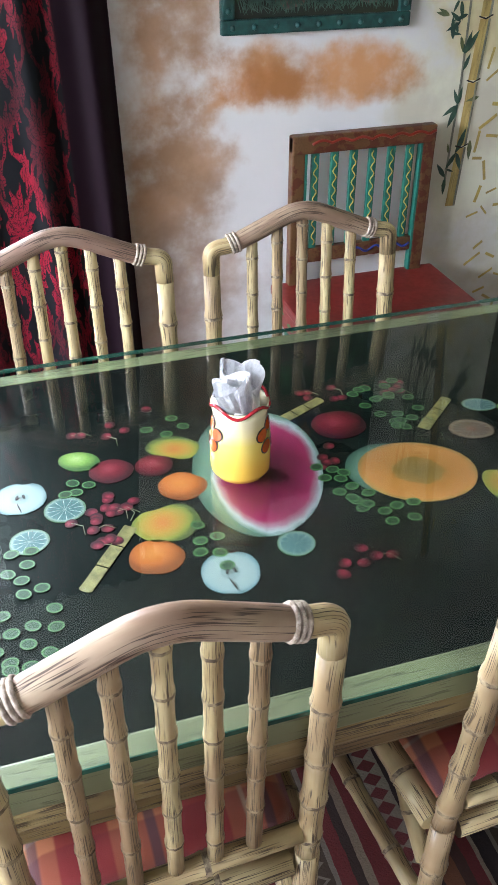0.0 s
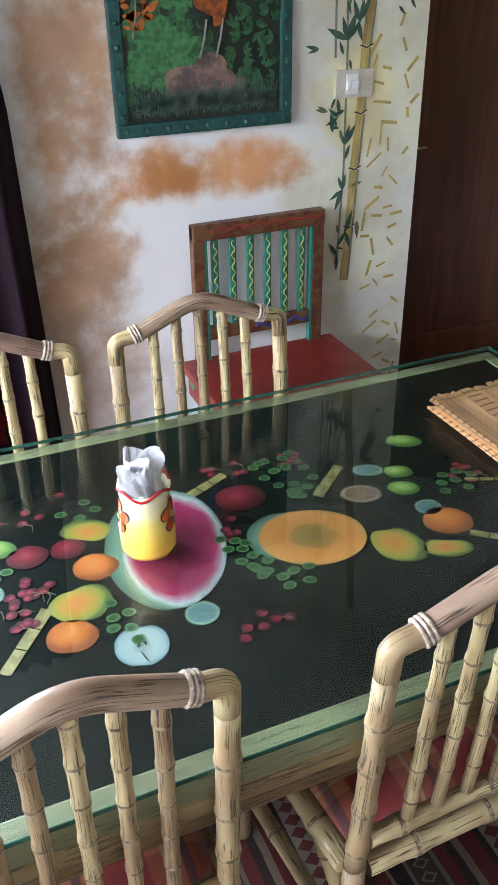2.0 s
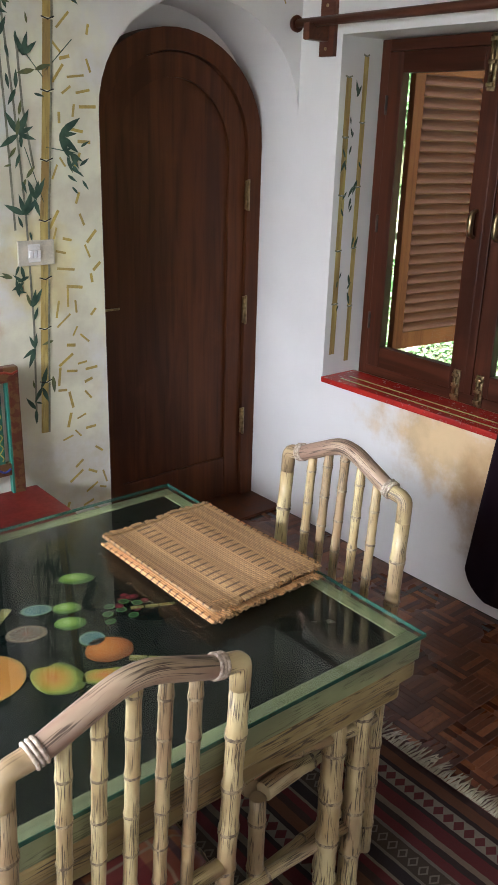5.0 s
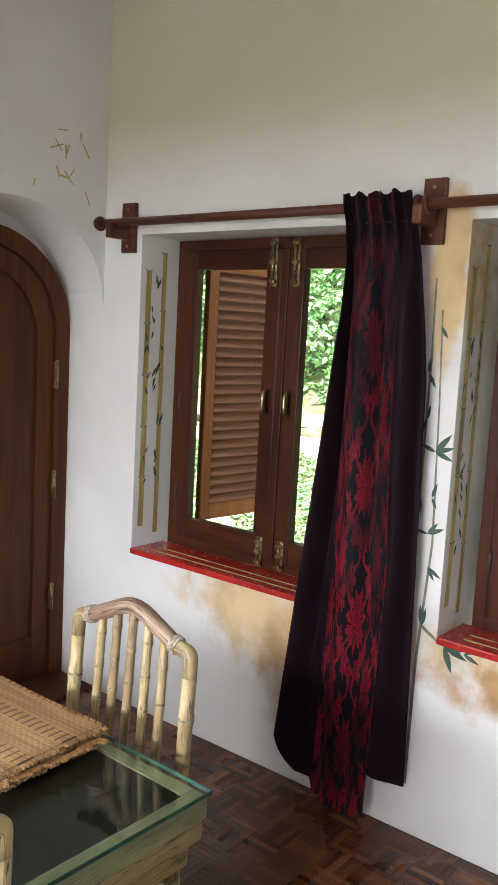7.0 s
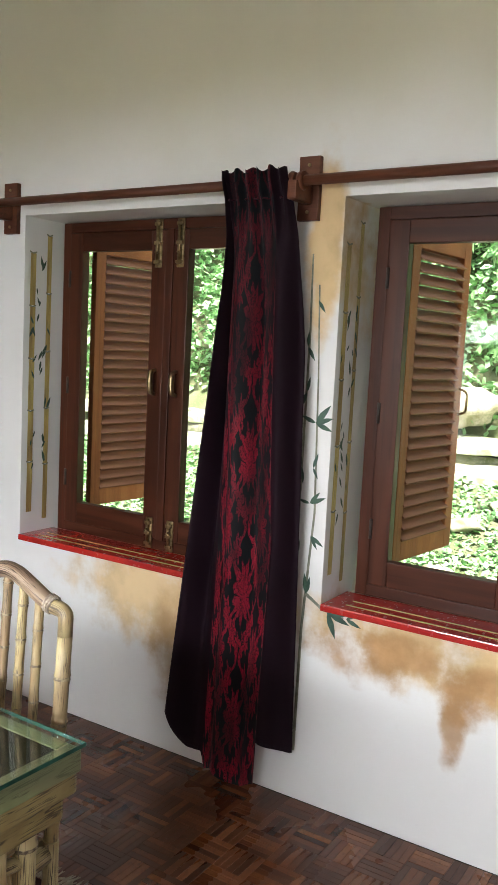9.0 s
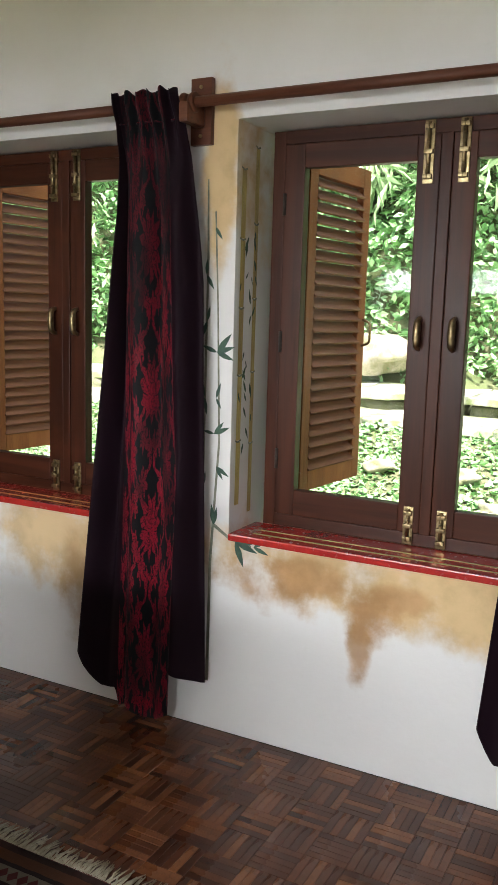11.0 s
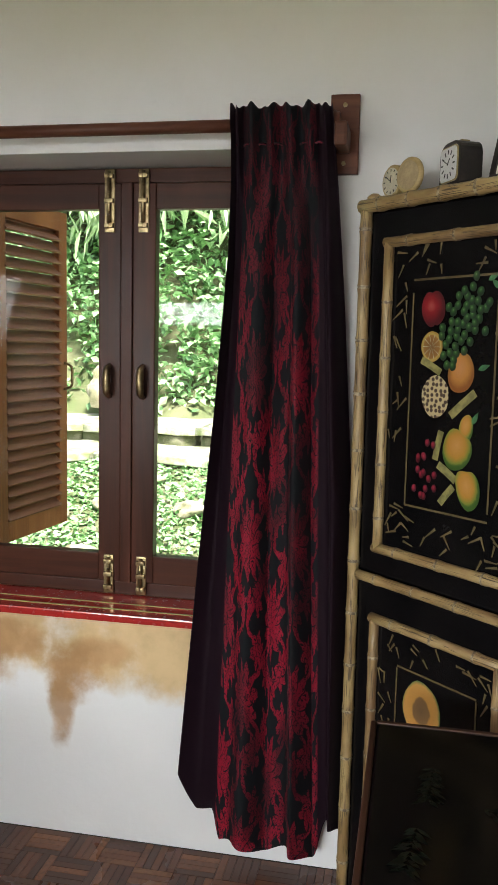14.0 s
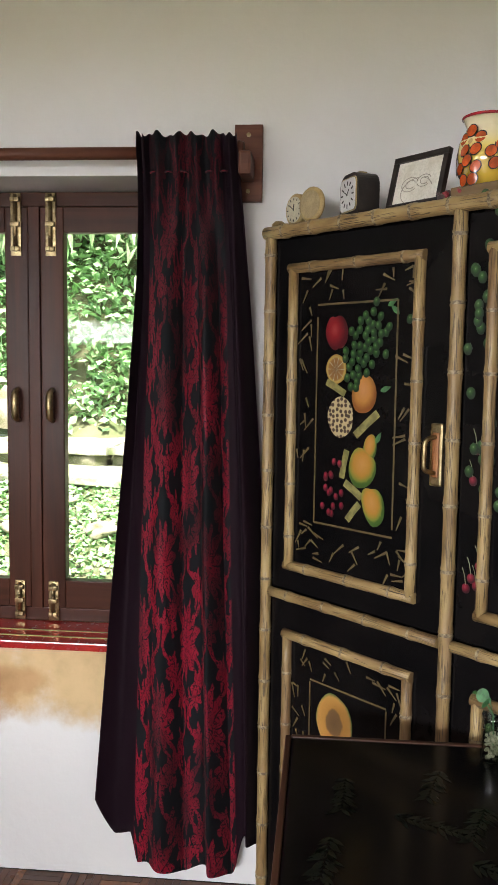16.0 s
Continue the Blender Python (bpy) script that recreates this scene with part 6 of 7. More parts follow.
def build_cupboard():
    cup = thing("corner_cupboard", "black lacquered corner cupboard with bamboo mouldings and painted fruit", "cupboard", at=CUP)
    inv = CUP.inverted()
    B = [M_CABBAMBOO, M_KNOT]
    plan = [inv @ Vector((x, y, 0)) for x, y in ((3.60, 0.188), (3.672, 0.188), (3.672, -0.992), (2.775, -0.992), (2.775, -0.69))]
    bm = bmesh.new()
    low, top = ([bm.verts.new((p.x, max(p.y, 0.0) + 0.012, z)) for p in plan] for z in (0.0, C_TOP - 0.002))
    bm.faces.new(low), bm.faces.new(top[::-1])
    for k in range(5):
        n = (k + 1) % 5
        bm.faces.new((low[n], low[k], top[k], top[n]))
    bmesh.ops.recalc_face_normals(bm, faces=bm.faces)
    part("body", bm, M_BLACK, cup)
    # outer mouldings
    for x in (0.012, 0.592, 1.172):
        part("moulding", bamboo((x, -0.006, 0.0), (x, -0.006, C_TOP), 0.0155, step=0.155, first=0.10), B, cup)
    for z in (C_TOP - 0.004,):
        part("moulding", bamboo((-0.004, -0.008, z), (1.190, -0.008, z), 0.0175, step=0.11, first=0.07), B, cup)
    part("finial", add_tube(bmesh.new(), [(0.012, 0.02, C_TOP + 0.006), (0.012, 0.02, C_TOP + 0.022), (0.012, 0.02, C_TOP + 0.03)], [0.018, 0.019, 0.010], 12), M_CABBAMBOO, cup, "", True)
    part("top_board", box(-0.01, 1.20, 0.0, 0.22, C_TOP - 0.001, C_TOP + 0.012, 0.004), M_BLACK, cup)
    for x0 in (0.03, 0.610):
        part("moulding", bamboo((x0, -0.006, 0.918), (x0 + 0.545, -0.006, 0.918), 0.0135, step=0.15, first=0.07), B, cup)
    for d in (0, 1):
        x0 = 0.030 + 0.580 * d
        for z0, z1 in ((0.935, C_TOP - 0.024), (0.03, 0.902)):
            door = part("door", box(x0, x0 + 0.545, 0.0, 0.011, z0, z1, 0.002), M_BLACK, cup)
            a, b = x0 + 0.068, x0 + 0.462
            lo, hi = (1.002, 1.772) if z0 > 0.5 else (0.10, 0.816)
            for p, q in (((a, lo), (a, hi)), ((b, lo), (b, hi)), ((a - 0.013, hi), (b + 0.013, hi)), ((a - 0.013, lo), (b + 0.013, lo))):
                part("panel_moulding", bamboo((p[0], -0.006, p[1]), (q[0], -0.006, q[1]), 0.0135, step=0.15, first=0.08), B, door)
    up = lambda z: 1.782 + 0.957 * (z - 1.782) if z > 0.95 else z
    on = lambda x, z, turn=0.0, lift=0.0: pose(x, -0.0006 - lift, up(z), 90) @ pose(0, 0, 0, 0, 0, turn)
    rng = random.Random(21)

    def patch(name, x, z, rx, rz, turn, m, lift=0.0, shape=None, wob=0.06):
        ob = part(name, add_disc(bmesh.new(), Matrix(), rx, rz, 0.0008, 24, wob, x * 17 + z * 3, shape), m, cup)
        ob.matrix_basis = on(x, z, turn, lift)
        return ob

    # upper door: thin painted border, sticks scattered round it, fruit down the middle
    for (x0, z0, x1, z1) in ((0.181, 1.672, 0.430, 1.674), (0.181, 1.10, 0.432, 1.10), (0.181, 1.10, 0.181, 1.64), (0.431, 1.12, 0.430, 1.674), (0.18, 0.715, 0.43, 0.715), (0.18, 0.25, 0.18, 0.71), (0.43, 0.25, 0.43, 0.71)):
        part("painted_line", flat_stem(bmesh.new(), on(0, 0), [(x0, up(z0)), (x1, up(z1))], 0.0026), M_PANELLINE, cup)
    for x0, x1, z0, z1 in ((0.118, 0.170, 1.0, 1.75), (0.442, 0.492, 1.0, 1.75), (0.118, 0.492, 1.685, 1.75), (0.118, 0.492, 0.99, 1.085), (0.118, 0.170, 0.15, 0.78), (0.442, 0.492, 0.15, 0.78), (0.118, 0.492, 0.725, 0.785)):
        n = int(((x1 - x0) * (z1 - z0)) / 0.0016)
        for _ in range(n):
            x, z, t, L = rng.uniform(x0, x1), rng.uniform(z0, z1), rng.uniform(0, math.pi), rng.uniform(0.011, 0.022)
            dx, dz = L * math.cos(t), L * math.sin(t)
            if 0.112 < x - abs(dx) and x + abs(dx) < 0.497:
                part("painted_stick", flat_stem(bmesh.new(), on(0, 0, 0, rng.random() * 0.0005), [(x - dx, up(z) - dz), (x + dx, up(z) + dz)], [0.0014, 0.0034]), M_PANELLINE, cup)
    patch("painted_apple", 0.245, 1.600, 0.036, 0.044, 8, C_APPLE, shape=notch)
    patch("painted_cut_orange", 0.246, 1.507, 0.033, 0.036, 0, C_CUTORANGE)
    patch("painted_peach", 0.335, 1.445, 0.038, 0.046, -8, C_PEACH)
    patch("painted_spotted_fruit", 0.263, 1.385, 0.041, 0.050, 0, C_GUAVA)
    patch("painted_mango", 0.338, 1.265, 0.042, 0.055, -18, C_MANGO, 0.0006, bean)
    patch("painted_mango_neck", 0.358, 1.312, 0.020, 0.034, -10, C_MANGO, 0.0002)
    patch("painted_mango", 0.372, 1.175, 0.034, 0.055, 14, C_MANGO, 0.0010, bean)
    patch("painted_papaya", 0.266, 0.625, 0.062, 0.075, 0, C_PAPAYA)
    spots = []
    for k in range(46):
        for attempt in range(40):
            t = rng.random()
            x = 0.375 - 0.075 * t + rng.gauss(0, 0.030 * (1 - 0.5 * t))
            z = 1.635 - 0.145 * t + rng.gauss(0, 0.022)
            if all(math.hypot(x - p, z - q) > 0.014 for p, q in spots):
                break
        spots.append((x, z))
        ob = patch("painted_grape", x, z, 0.0095, 0.0112, rng.uniform(-30, 30), C_GRAPE, 0.0002 + rng.random() * 0.001)
    for k in range(16):
        patch("painted_berry", 0.235 + rng.gauss(0, 0.018), 1.185 + rng.gauss(0, 0.04), 0.0075, 0.0095, 0, C_BERRY, rng.random() * 0.0008)
    for x, z, turn, L, w in ((0.246, 1.459, -25, 0.034, 0.009), (0.346, 1.371, 40, 0.045, 0.010), (0.279, 1.265, 78, 0.036, 0.009), (0.309, 1.202, -30, 0.032, 0.010), (0.311, 1.146, 50, 0.030, 0.009)):
        ob = part("painted_bamboo_stick", flat_stem(bmesh.new(), Matrix(), [(-L, 0), (0, 0.001), (L, 0)], w), F_STEM, cup)
        ob.matrix_basis = on(x, z, turn)
    for x, z, a in ((0.385, 1.455, 20), (0.375, 1.325, 60), (0.435, 1.64, 140), (0.40, 1.66, 30)):
        ob = part("painted_leaf", add_leaf(bmesh.new(), Matrix(), 0.034, 0.014), P_GREENS[1], cup)
        ob.matrix_basis = on(x, z, a)
    # second door: grapes and cherries
    for cx, cz, n, sx, sz in ((0.672, 1.66, 34, 0.028, 0.085), (0.677, 1.28, 9, 0.02, 0.04), (0.662, 1.32, 5, 0.02, 0.03), (0.672, 0.80, 5, 0.025, 0.03)):
        for _ in range(n):
            patch("painted_grape", cx + rng.gauss(0, sx), cz + rng.gauss(0, sz), 0.011, 0.013, 0, C_GRAPE, rng.random() * 0.001)
    for x, z in ((0.650, 1.335), (0.675, 1.36), (0.643, 1.265), (0.647, 1.045), (0.665, 1.075), (0.635, 1.02), (0.66, 1.03)):
        patch("painted_cherry", x, z, 0.010, 0.011, 0, C_BERRY)
        part("painted_stalk", flat_stem(bmesh.new(), on(0, 0, 0, 0.0004), [(x, up(z) + 0.008), (x - 0.004, up(z) + 0.03), (x - 0.010, up(z) + 0.045)], 0.0011), F_TWIG, cup)
    # recessed pull handle beside the middle post
    base = part("handle_plate", box(0.534, 0.566, -0.006, 0.0, 1.265, 1.405, 0.006), M_BRASS, cup, "dark brass handle plate")
    part("handle_inlay", box(0.542, 0.558, -0.0085, -0.006, 1.285, 1.385, 0.004), plain("orange brown wood inlay", (0.42, 0.17, 0.06), 0.35), base)
    hd = rounded([(0.548, -0.008, 1.375), (0.540, -0.035, 1.370), (0.538, -0.035, 1.30), (0.548, -0.008, 1.295)], 0.02)
    part("handle_pull", add_tube(bmesh.new(), hd, 0.0055, 8), M_BRASS, base, "", True)


build_cupboard()


# ---------------------------------------------------------------- on top of the cupboard
SHELF = C_TOP + 0.0125
M_DIAL = plain("cream clock dial", (0.62, 0.57, 0.42), 0.4, 0.15, 30)
M_CASE = mixed("pale tan clock case", (0.46, 0.33, 0.14), (0.36, 0.25, 0.10), 40, 0.35, 0.08)
M_WHITEDIAL = plain("white clock dial", (0.72, 0.72, 0.70), 0.35, 0.08, 30)


def round_plate(bm, r, y0, y1, edge=0.003, segs=32):
    """A disc standing upright that faces -y, resting on z = 0."""
    pts = [(0, y0, r), (0, y0 + 0.0001, r), (0, y0 + edge, r), (0, y1 - edge, r), (0, y1, r)]
    return add_tube(bm, [(0, y, r) for _, y, _ in pts], [r * 0.6, r - edge, r, r, r - edge], segs)


def build_travel_clock():
    c = thing("travel_clock", "small round tan folding travel clock standing open on the cupboard", "clock", at=CUP @ pose(0.066, 0.022, SHELF, 0, 0, -10))
    part("case", round_plate(bmesh.new(), 0.041, 0.0, 0.018), M_CASE, c)
    part("dial", add_disc(bmesh.new(), pose(0, -0.0006, 0.041, 90), 0.033, 0.033, 0.0008), M_DIAL, c)
    for k in range(12):
        t = 2 * math.pi * k / 12
        part("hour_mark", box(-0.0012, 0.0012, -0.0024, -0.0016, -0.003, 0.003), M_INK, c).matrix_basis = pose(0.027 * math.sin(t), 0, 0.041 + 0.027 * math.cos(t), 0, math.degrees(t), 0)
    for L, t, w in ((0.022, -55, 0.0011), (0.015, 8, 0.0016)):
        part("clock_hand", box(-w, w, -0.0032, -0.0026, -0.003, L), M_INK, c).matrix_basis = pose(0, 0, 0.041, 0, t, 0)
    lid = part("lid", round_plate(bmesh.new(), 0.043, 0.0, 0.012), M_CASE, c, "tan round clock lid")
    lid.matrix_basis = pose(0.079, -0.006, 0, 0, 0, 8)
    part("lid_face", add_disc(bmesh.new(), pose(0, -0.0006, 0.043, 90), 0.034, 0.034, 0.0008), plain("tan lid felt", (0.42, 0.32, 0.17), 0.7), lid)


build_travel_clock()


def rounded_block(w, y0, y1, h, r, r_top=None, steps=6):
    """An upright block facing -y with rounded corners, resting on z = 0."""
    r_top = r_top or r
    pts = []
    for cx, cz, a0, rr in ((w / 2 - r_top, h - r_top, 0, r_top), (-w / 2 + r_top, h - r_top, 90, r_top), (-w / 2 + r, r, 180, r), (w / 2 - r, r, 270, r)):
        pts += [(cx + rr * math.cos(radians(a0 + 90 * k / steps)), cz + rr * math.sin(radians(a0 + 90 * k / steps))) for k in range(steps + 1)]
    bm = arch_solid(bmesh.new(), pts, y0, y1)
    bmesh.ops.recalc_face_normals(bm, faces=bm.faces)
    return bm


def build_alarm_clock():
    c = thing("alarm_clock", "black rounded alarm clock with square white dial", "clock", at=CUP @ pose(0.262, 0.012, SHELF, 0, 0, -22))
    part("case", rounded_block(0.100, 0.0, 0.055, 0.100, 0.010, 0.032), M_BLACKFRAME, c)
    part("bezel", rounded_block(0.082, -0.003, 0.002, 0.080, 0.014), plain("brass bezel", (0.42, 0.33, 0.16), 0.3), c).matrix_basis = pose(0, 0, 0.010)
    part("dial", rounded_block(0.076, -0.0045, -0.002, 0.074, 0.012), M_WHITEDIAL, c).matrix_basis = pose(0, 0, 0.013)
    for k in range(12):
        t = 2 * math.pi * k / 12
        part("hour_numeral", box(-0.0018, 0.0018, -0.0055, -0.0048, -0.005, 0.005), M_INK, c).matrix_basis = pose(0.028 * math.sin(t), 0, 0.050 + 0.027 * math.cos(t), 0, math.degrees(t), 0)
    for L, t, w in ((0.022, -62, 0.0011), (0.015, 38, 0.0016)):
        part("clock_hand", box(-w, w, -0.0065, -0.0058, -0.003, L), M_INK, c).matrix_basis = pose(0, 0, 0.050, 0, t, 0)
    part("button", rounded_block(0.035, 0.018, 0.038, 0.006, 0.002), M_BRASS, c).matrix_basis = pose(0, 0, 0.099)


build_alarm_clock()


def build_photo_frame():
    f = thing("photo_frame", "small black frame with a pale pencil print, leaning back", "picture frame", at=CUP @ pose(0.440, 0.020, SHELF + 0.001, -14, 0, -4))
    W, H, b = 0.160, 0.128, 0.014
    for args in ((-W / 2, W / 2, 0, 0.014, 0, b), (-W / 2, W / 2, 0, 0.014, H - b, H), (-W / 2, -W / 2 + b, 0, 0.014, b, H - b), (W / 2 - b, W / 2, 0, 0.014, b, H - b)):
        part("frame_bar", box(*args, 0.002), M_BLACKFRAME, f)
    part("print", box(-W / 2 + b, W / 2 - b, 0.006, 0.010, b, H - b), M_PAPERSHEET, f, "pale print with faint grey curves")
    for x, z, r in ((-0.022, 0.058, 0.024), (0.018, 0.062, 0.020), (0.020, 0.062, 0.012), (-0.02, 0.058, 0.014), (0.0, 0.04, 0.045)):
        ring = [Vector((x + r * math.cos(t), 0.0055, z + 0.7 * r * math.sin(t))) for t in (0.3 + 5.2 * k / 24 for k in range(25))]
        part("pencil_curve", add_tube(bmesh.new(), ring, 0.0008, 5), plain("pencil grey", (0.36, 0.33, 0.27), 0.6), f)
    part("stand", box(-0.012, 0.012, 0.014, 0.055, 0.0, 0.004), M_BLACKFRAME, f)


build_photo_frame()


def build_flower_vase():
    s = thing("wood_block", "weathered brown wood block under the vase", "block", at=CUP @ pose(0.635, 0.062, SHELF))
    part("block", box(-0.085, 0.085, -0.05, 0.06, 0.0, 0.026, 0.003), wood_material("grey brown old wood", (0.16, 0.10, 0.05), (0.26, 0.18, 0.10), 0.6, 0), s)
    v = thing("flower_vase", "yellow glazed vase with orange flowers and red rim, on the cupboard", "vase", at=CUP @ pose(0.604, 0.062, SHELF + 0.0265))
    prof = [(0.030, 0.0), (0.045, 0.002), (0.055, 0.03), (0.061, 0.065), (0.058, 0.092), (0.047, 0.112), (0.043, 0.122), (0.052, 0.142), (0.049, 0.1425), (0.040, 0.122), (0.042, 0.10)]
    part("body", add_lathe(bmesh.new(), prof, 36), M_VASE, v, "", True)
    rim = [Vector((0.0515 * math.cos(a), 0.0515 * math.sin(a), 0.1425)) for a in (2 * math.pi * k / 48 for k in range(49))]
    part("rim", add_tube(bmesh.new(), rim, 0.003, 8, caps=False), M_REDGLAZE, v, "", True)
    r_at = lambda z: 0.055 + 0.0065 * math.sin(min(1, max(0, z / 0.095)) * math.pi)
    for ang, z in ((268, 0.086), (262, 0.026), (330, 0.055), (200, 0.055)):
        flower(v, r_at, ang, z, 0.0215)
    d = thing("dried_flowers", "small heap of dried dark red flowers beside the vase", "dried flowers", at=CUP @ pose(0.545, 0.028, SHELF))
    rng = random.Random(5)
    for k in range(9):
        bm = bmesh.new()
        bmesh.ops.create_icosphere(bm, subdivisions=1, radius=rng.uniform(0.006, 0.011))
        for q in bm.verts:
            q.co *= rng.uniform(0.7, 1.25)
        part("bud", bm, P_ROCK if k % 3 else P_RED, d).matrix_basis = pose(rng.uniform(-0.035, 0.035), rng.uniform(-0.012, 0.015), 0.008 + rng.random() * 0.016)


build_flower_vase()


# ---------------------------------------------------------------- black lacquer side table by the cupboard
def build_black_table():
    t = thing("lacquer_table", "black lacquered table with faint painted leaf sprays and brown edge", "table", at=pose(2.565, -0.125, 0))
    x0, x1, y0, y1 = -0.45, 0.465, -0.225, 0.208
    part("tabletop", box(x0, x1, y0, y1, 0.732, 0.758, 0.006), M_BLACK, t)
    edge = wood_material("red brown edge wood", (0.04, 0.016, 0.010), (0.07, 0.028, 0.016), 0.4, 0)
    for args in ((x0 - 0.008, x1 + 0.008, y1, y1 + 0.012), (x0 - 0.008, x1 + 0.008, y0 - 0.012, y0), (x1, x1 + 0.012, y0, y1), (x0 - 0.012, x0, y0, y1)):
        part("edge_strip", box(*args, 0.728, 0.7595, 0.003), edge, t)
    for sx in (x0 + 0.03, x1 - 0.03):
        for sy in (y0 + 0.03, y1 - 0.03):
            part("leg", box(sx - 0.02, sx + 0.02, sy - 0.02, sy + 0.02, 0.0, 0.731, 0.004), M_BLACK, t)
    rng = random.Random(8)
    leaf = mixed("dull green leaf lacquer", (0.003, 0.006, 0.004), (0.004, 0.009, 0.006), 30, 0.3, 0.02)
    for cx, cy in ((0.30, 0.10), (0.18, 0.02), (0.35, -0.08), (0.10, 0.13), (0.05, -0.09), (0.22, -0.14)):
        bm = bmesh.new()
        a0 = rng.uniform(150, 260)
        for k in range(11):
            s = k / 10 * 0.11
            x, y = cx + s * math.cos(radians(a0)), cy + s * math.sin(radians(a0))
            for sgn in (-1, 1):
                add_leaf(bm, pose(x, y, 0.7582, 0, 0, a0 + sgn * rng.uniform(30, 60)), rng.uniform(0.022, 0.04), 0.009, 0.0008)
        part("painted_spray", bm, leaf, t, "", False, "stuff")
    jar = thing("glass_jar", "small glass jar of pebbles with a green sprig, on lacquer", "jar", at=pose(2.97, -0.315, 0.7595))
    part("jar_glass", add_lathe(bmesh.new(), [(0.02, 0.0), (0.024, 0.003), (0.025, 0.06), (0.022, 0.085), (0.024, 0.092), (0.0215, 0.092), (0.020, 0.085), (0.022, 0.06), (0.021, 0.008)], 24), thin_glass("jar glass", (0.85, 0.88, 0.84), 0.06), jar, "", True)
    bm = bmesh.new()
    for k in range(60):
        m = pose(rng.uniform(-0.013, 0.013), rng.uniform(-0.013, 0.013), 0.008 + rng.random() * 0.045)
        bmesh.ops.create_icosphere(bm, subdivisions=1, radius=rng.uniform(0.003, 0.005), matrix=m)
    part("pebbles", bm, mixed("pale pebbles", (0.40, 0.36, 0.28), (0.18, 0.17, 0.12), 60, 0.5), jar, "", False, "stuff")
    bm = add_tube(bmesh.new(), [(0, 0, 0.03), (0.004, 0.002, 0.09), (0.0, 0.012, 0.13)], 0.0012, 6)
    for k, z in enumerate((0.10, 0.115, 0.13)):
        add_disc(bm, pose(0.002, 0.008 + 0.008 * k, z, 60, 20, 120 * k), 0.012, 0.014, 0.001, 12)
    part("sprig", bm, P_GREENS[1], jar)


build_black_table()


# ---------------------------------------------------------------- rug
def rug_material():
    n = Nodes("striped wool rug")
    co = n.coord("Object")
    x, y, z = n.xyz(co)
    ragged = n.math("MULTIPLY", n.math("SUBTRACT", n.noise(co, 30, 3), 0.5), 0.006)
    f = n.math("FRACT", n.math("MULTIPLY", n.math("ADD", n.math("ADD", x, ragged), 0.03), 2.6))
    nd = n.node("ShaderNodeValToRGB")
    n.put(f, nd.inputs[0])
    nd.color_ramp.interpolation = "CONSTANT"
    e = nd.color_ramp.elements
    cols = [(0.0, (0.16, 0.020, 0.022)), (0.10, (0.035, 0.020, 0.018)), (0.14, (0.33, 0.29, 0.22)), (0.27, (0.035, 0.020, 0.018)), (0.31, (0.20, 0.075, 0.035)), (0.40, (0.07, 0.03, 0.022)), (0.46, (0.17, 0.022, 0.024)), (0.52, (0.30, 0.24, 0.17)), (0.545, (0.03, 0.022, 0.022)), (0.63, (0.24, 0.20, 0.15)), (0.655, (0.08, 0.055, 0.035)), (0.80, (0.22, 0.19, 0.15)), (0.825, (0.17, 0.022, 0.024)), (0.90, (0.04, 0.025, 0.02)), (0.95, (0.26, 0.20, 0.14))]
    while len(e) < len(cols):
        e.new(0.5)
    for el, (p, c) in zip(e, cols):
        el.position, el.color = p, (*c, 1)
    col = nd.outputs[0]
    # woven diamonds on the pale and the brown bands
    fy = n.math("ABSOLUTE", n.math("SUBTRACT", n.math("FRACT", n.math("MULTIPLY", y, 30.0)), 0.5))
    band1 = n.math("ABSOLUTE", n.math("DIVIDE", n.math("SUBTRACT", f, 0.205), 0.12))
    band2 = n.math("ABSOLUTE", n.math("DIVIDE", n.math("SUBTRACT", f, 0.728), 0.13))
    d1 = n.step(n.math("ADD", band1, fy), 0.44, 0.50, (1.0, 0.0))
    d2 = n.step(n.math("ABSOLUTE", n.math("SUBTRACT", n.math("ADD", band2, fy), 0.34)), 0.06, 0.10, (1.0, 0.0))
    col = n.mix(n.math("MULTIPLY", d1, n.step(band1, 0.5, 0.52, (1.0, 0.0))), col, (0.17, 0.03, 0.03))
    col = n.mix(n.math("MULTIPLY", d2, n.step(band2, 0.5, 0.52, (1.0, 0.0))), col, (0.26, 0.22, 0.17))
    fuzz = n.noise(n.scaled(co, (220, 260, 60)), 1.0, 3)
    col = n.mix(n.math("MULTIPLY", fuzz, 0.4), col, (0.05, 0.03, 0.025))
    n.bump(fuzz, 0.6, 0.003)
    n.set(col, 0.95)
    return n.mat


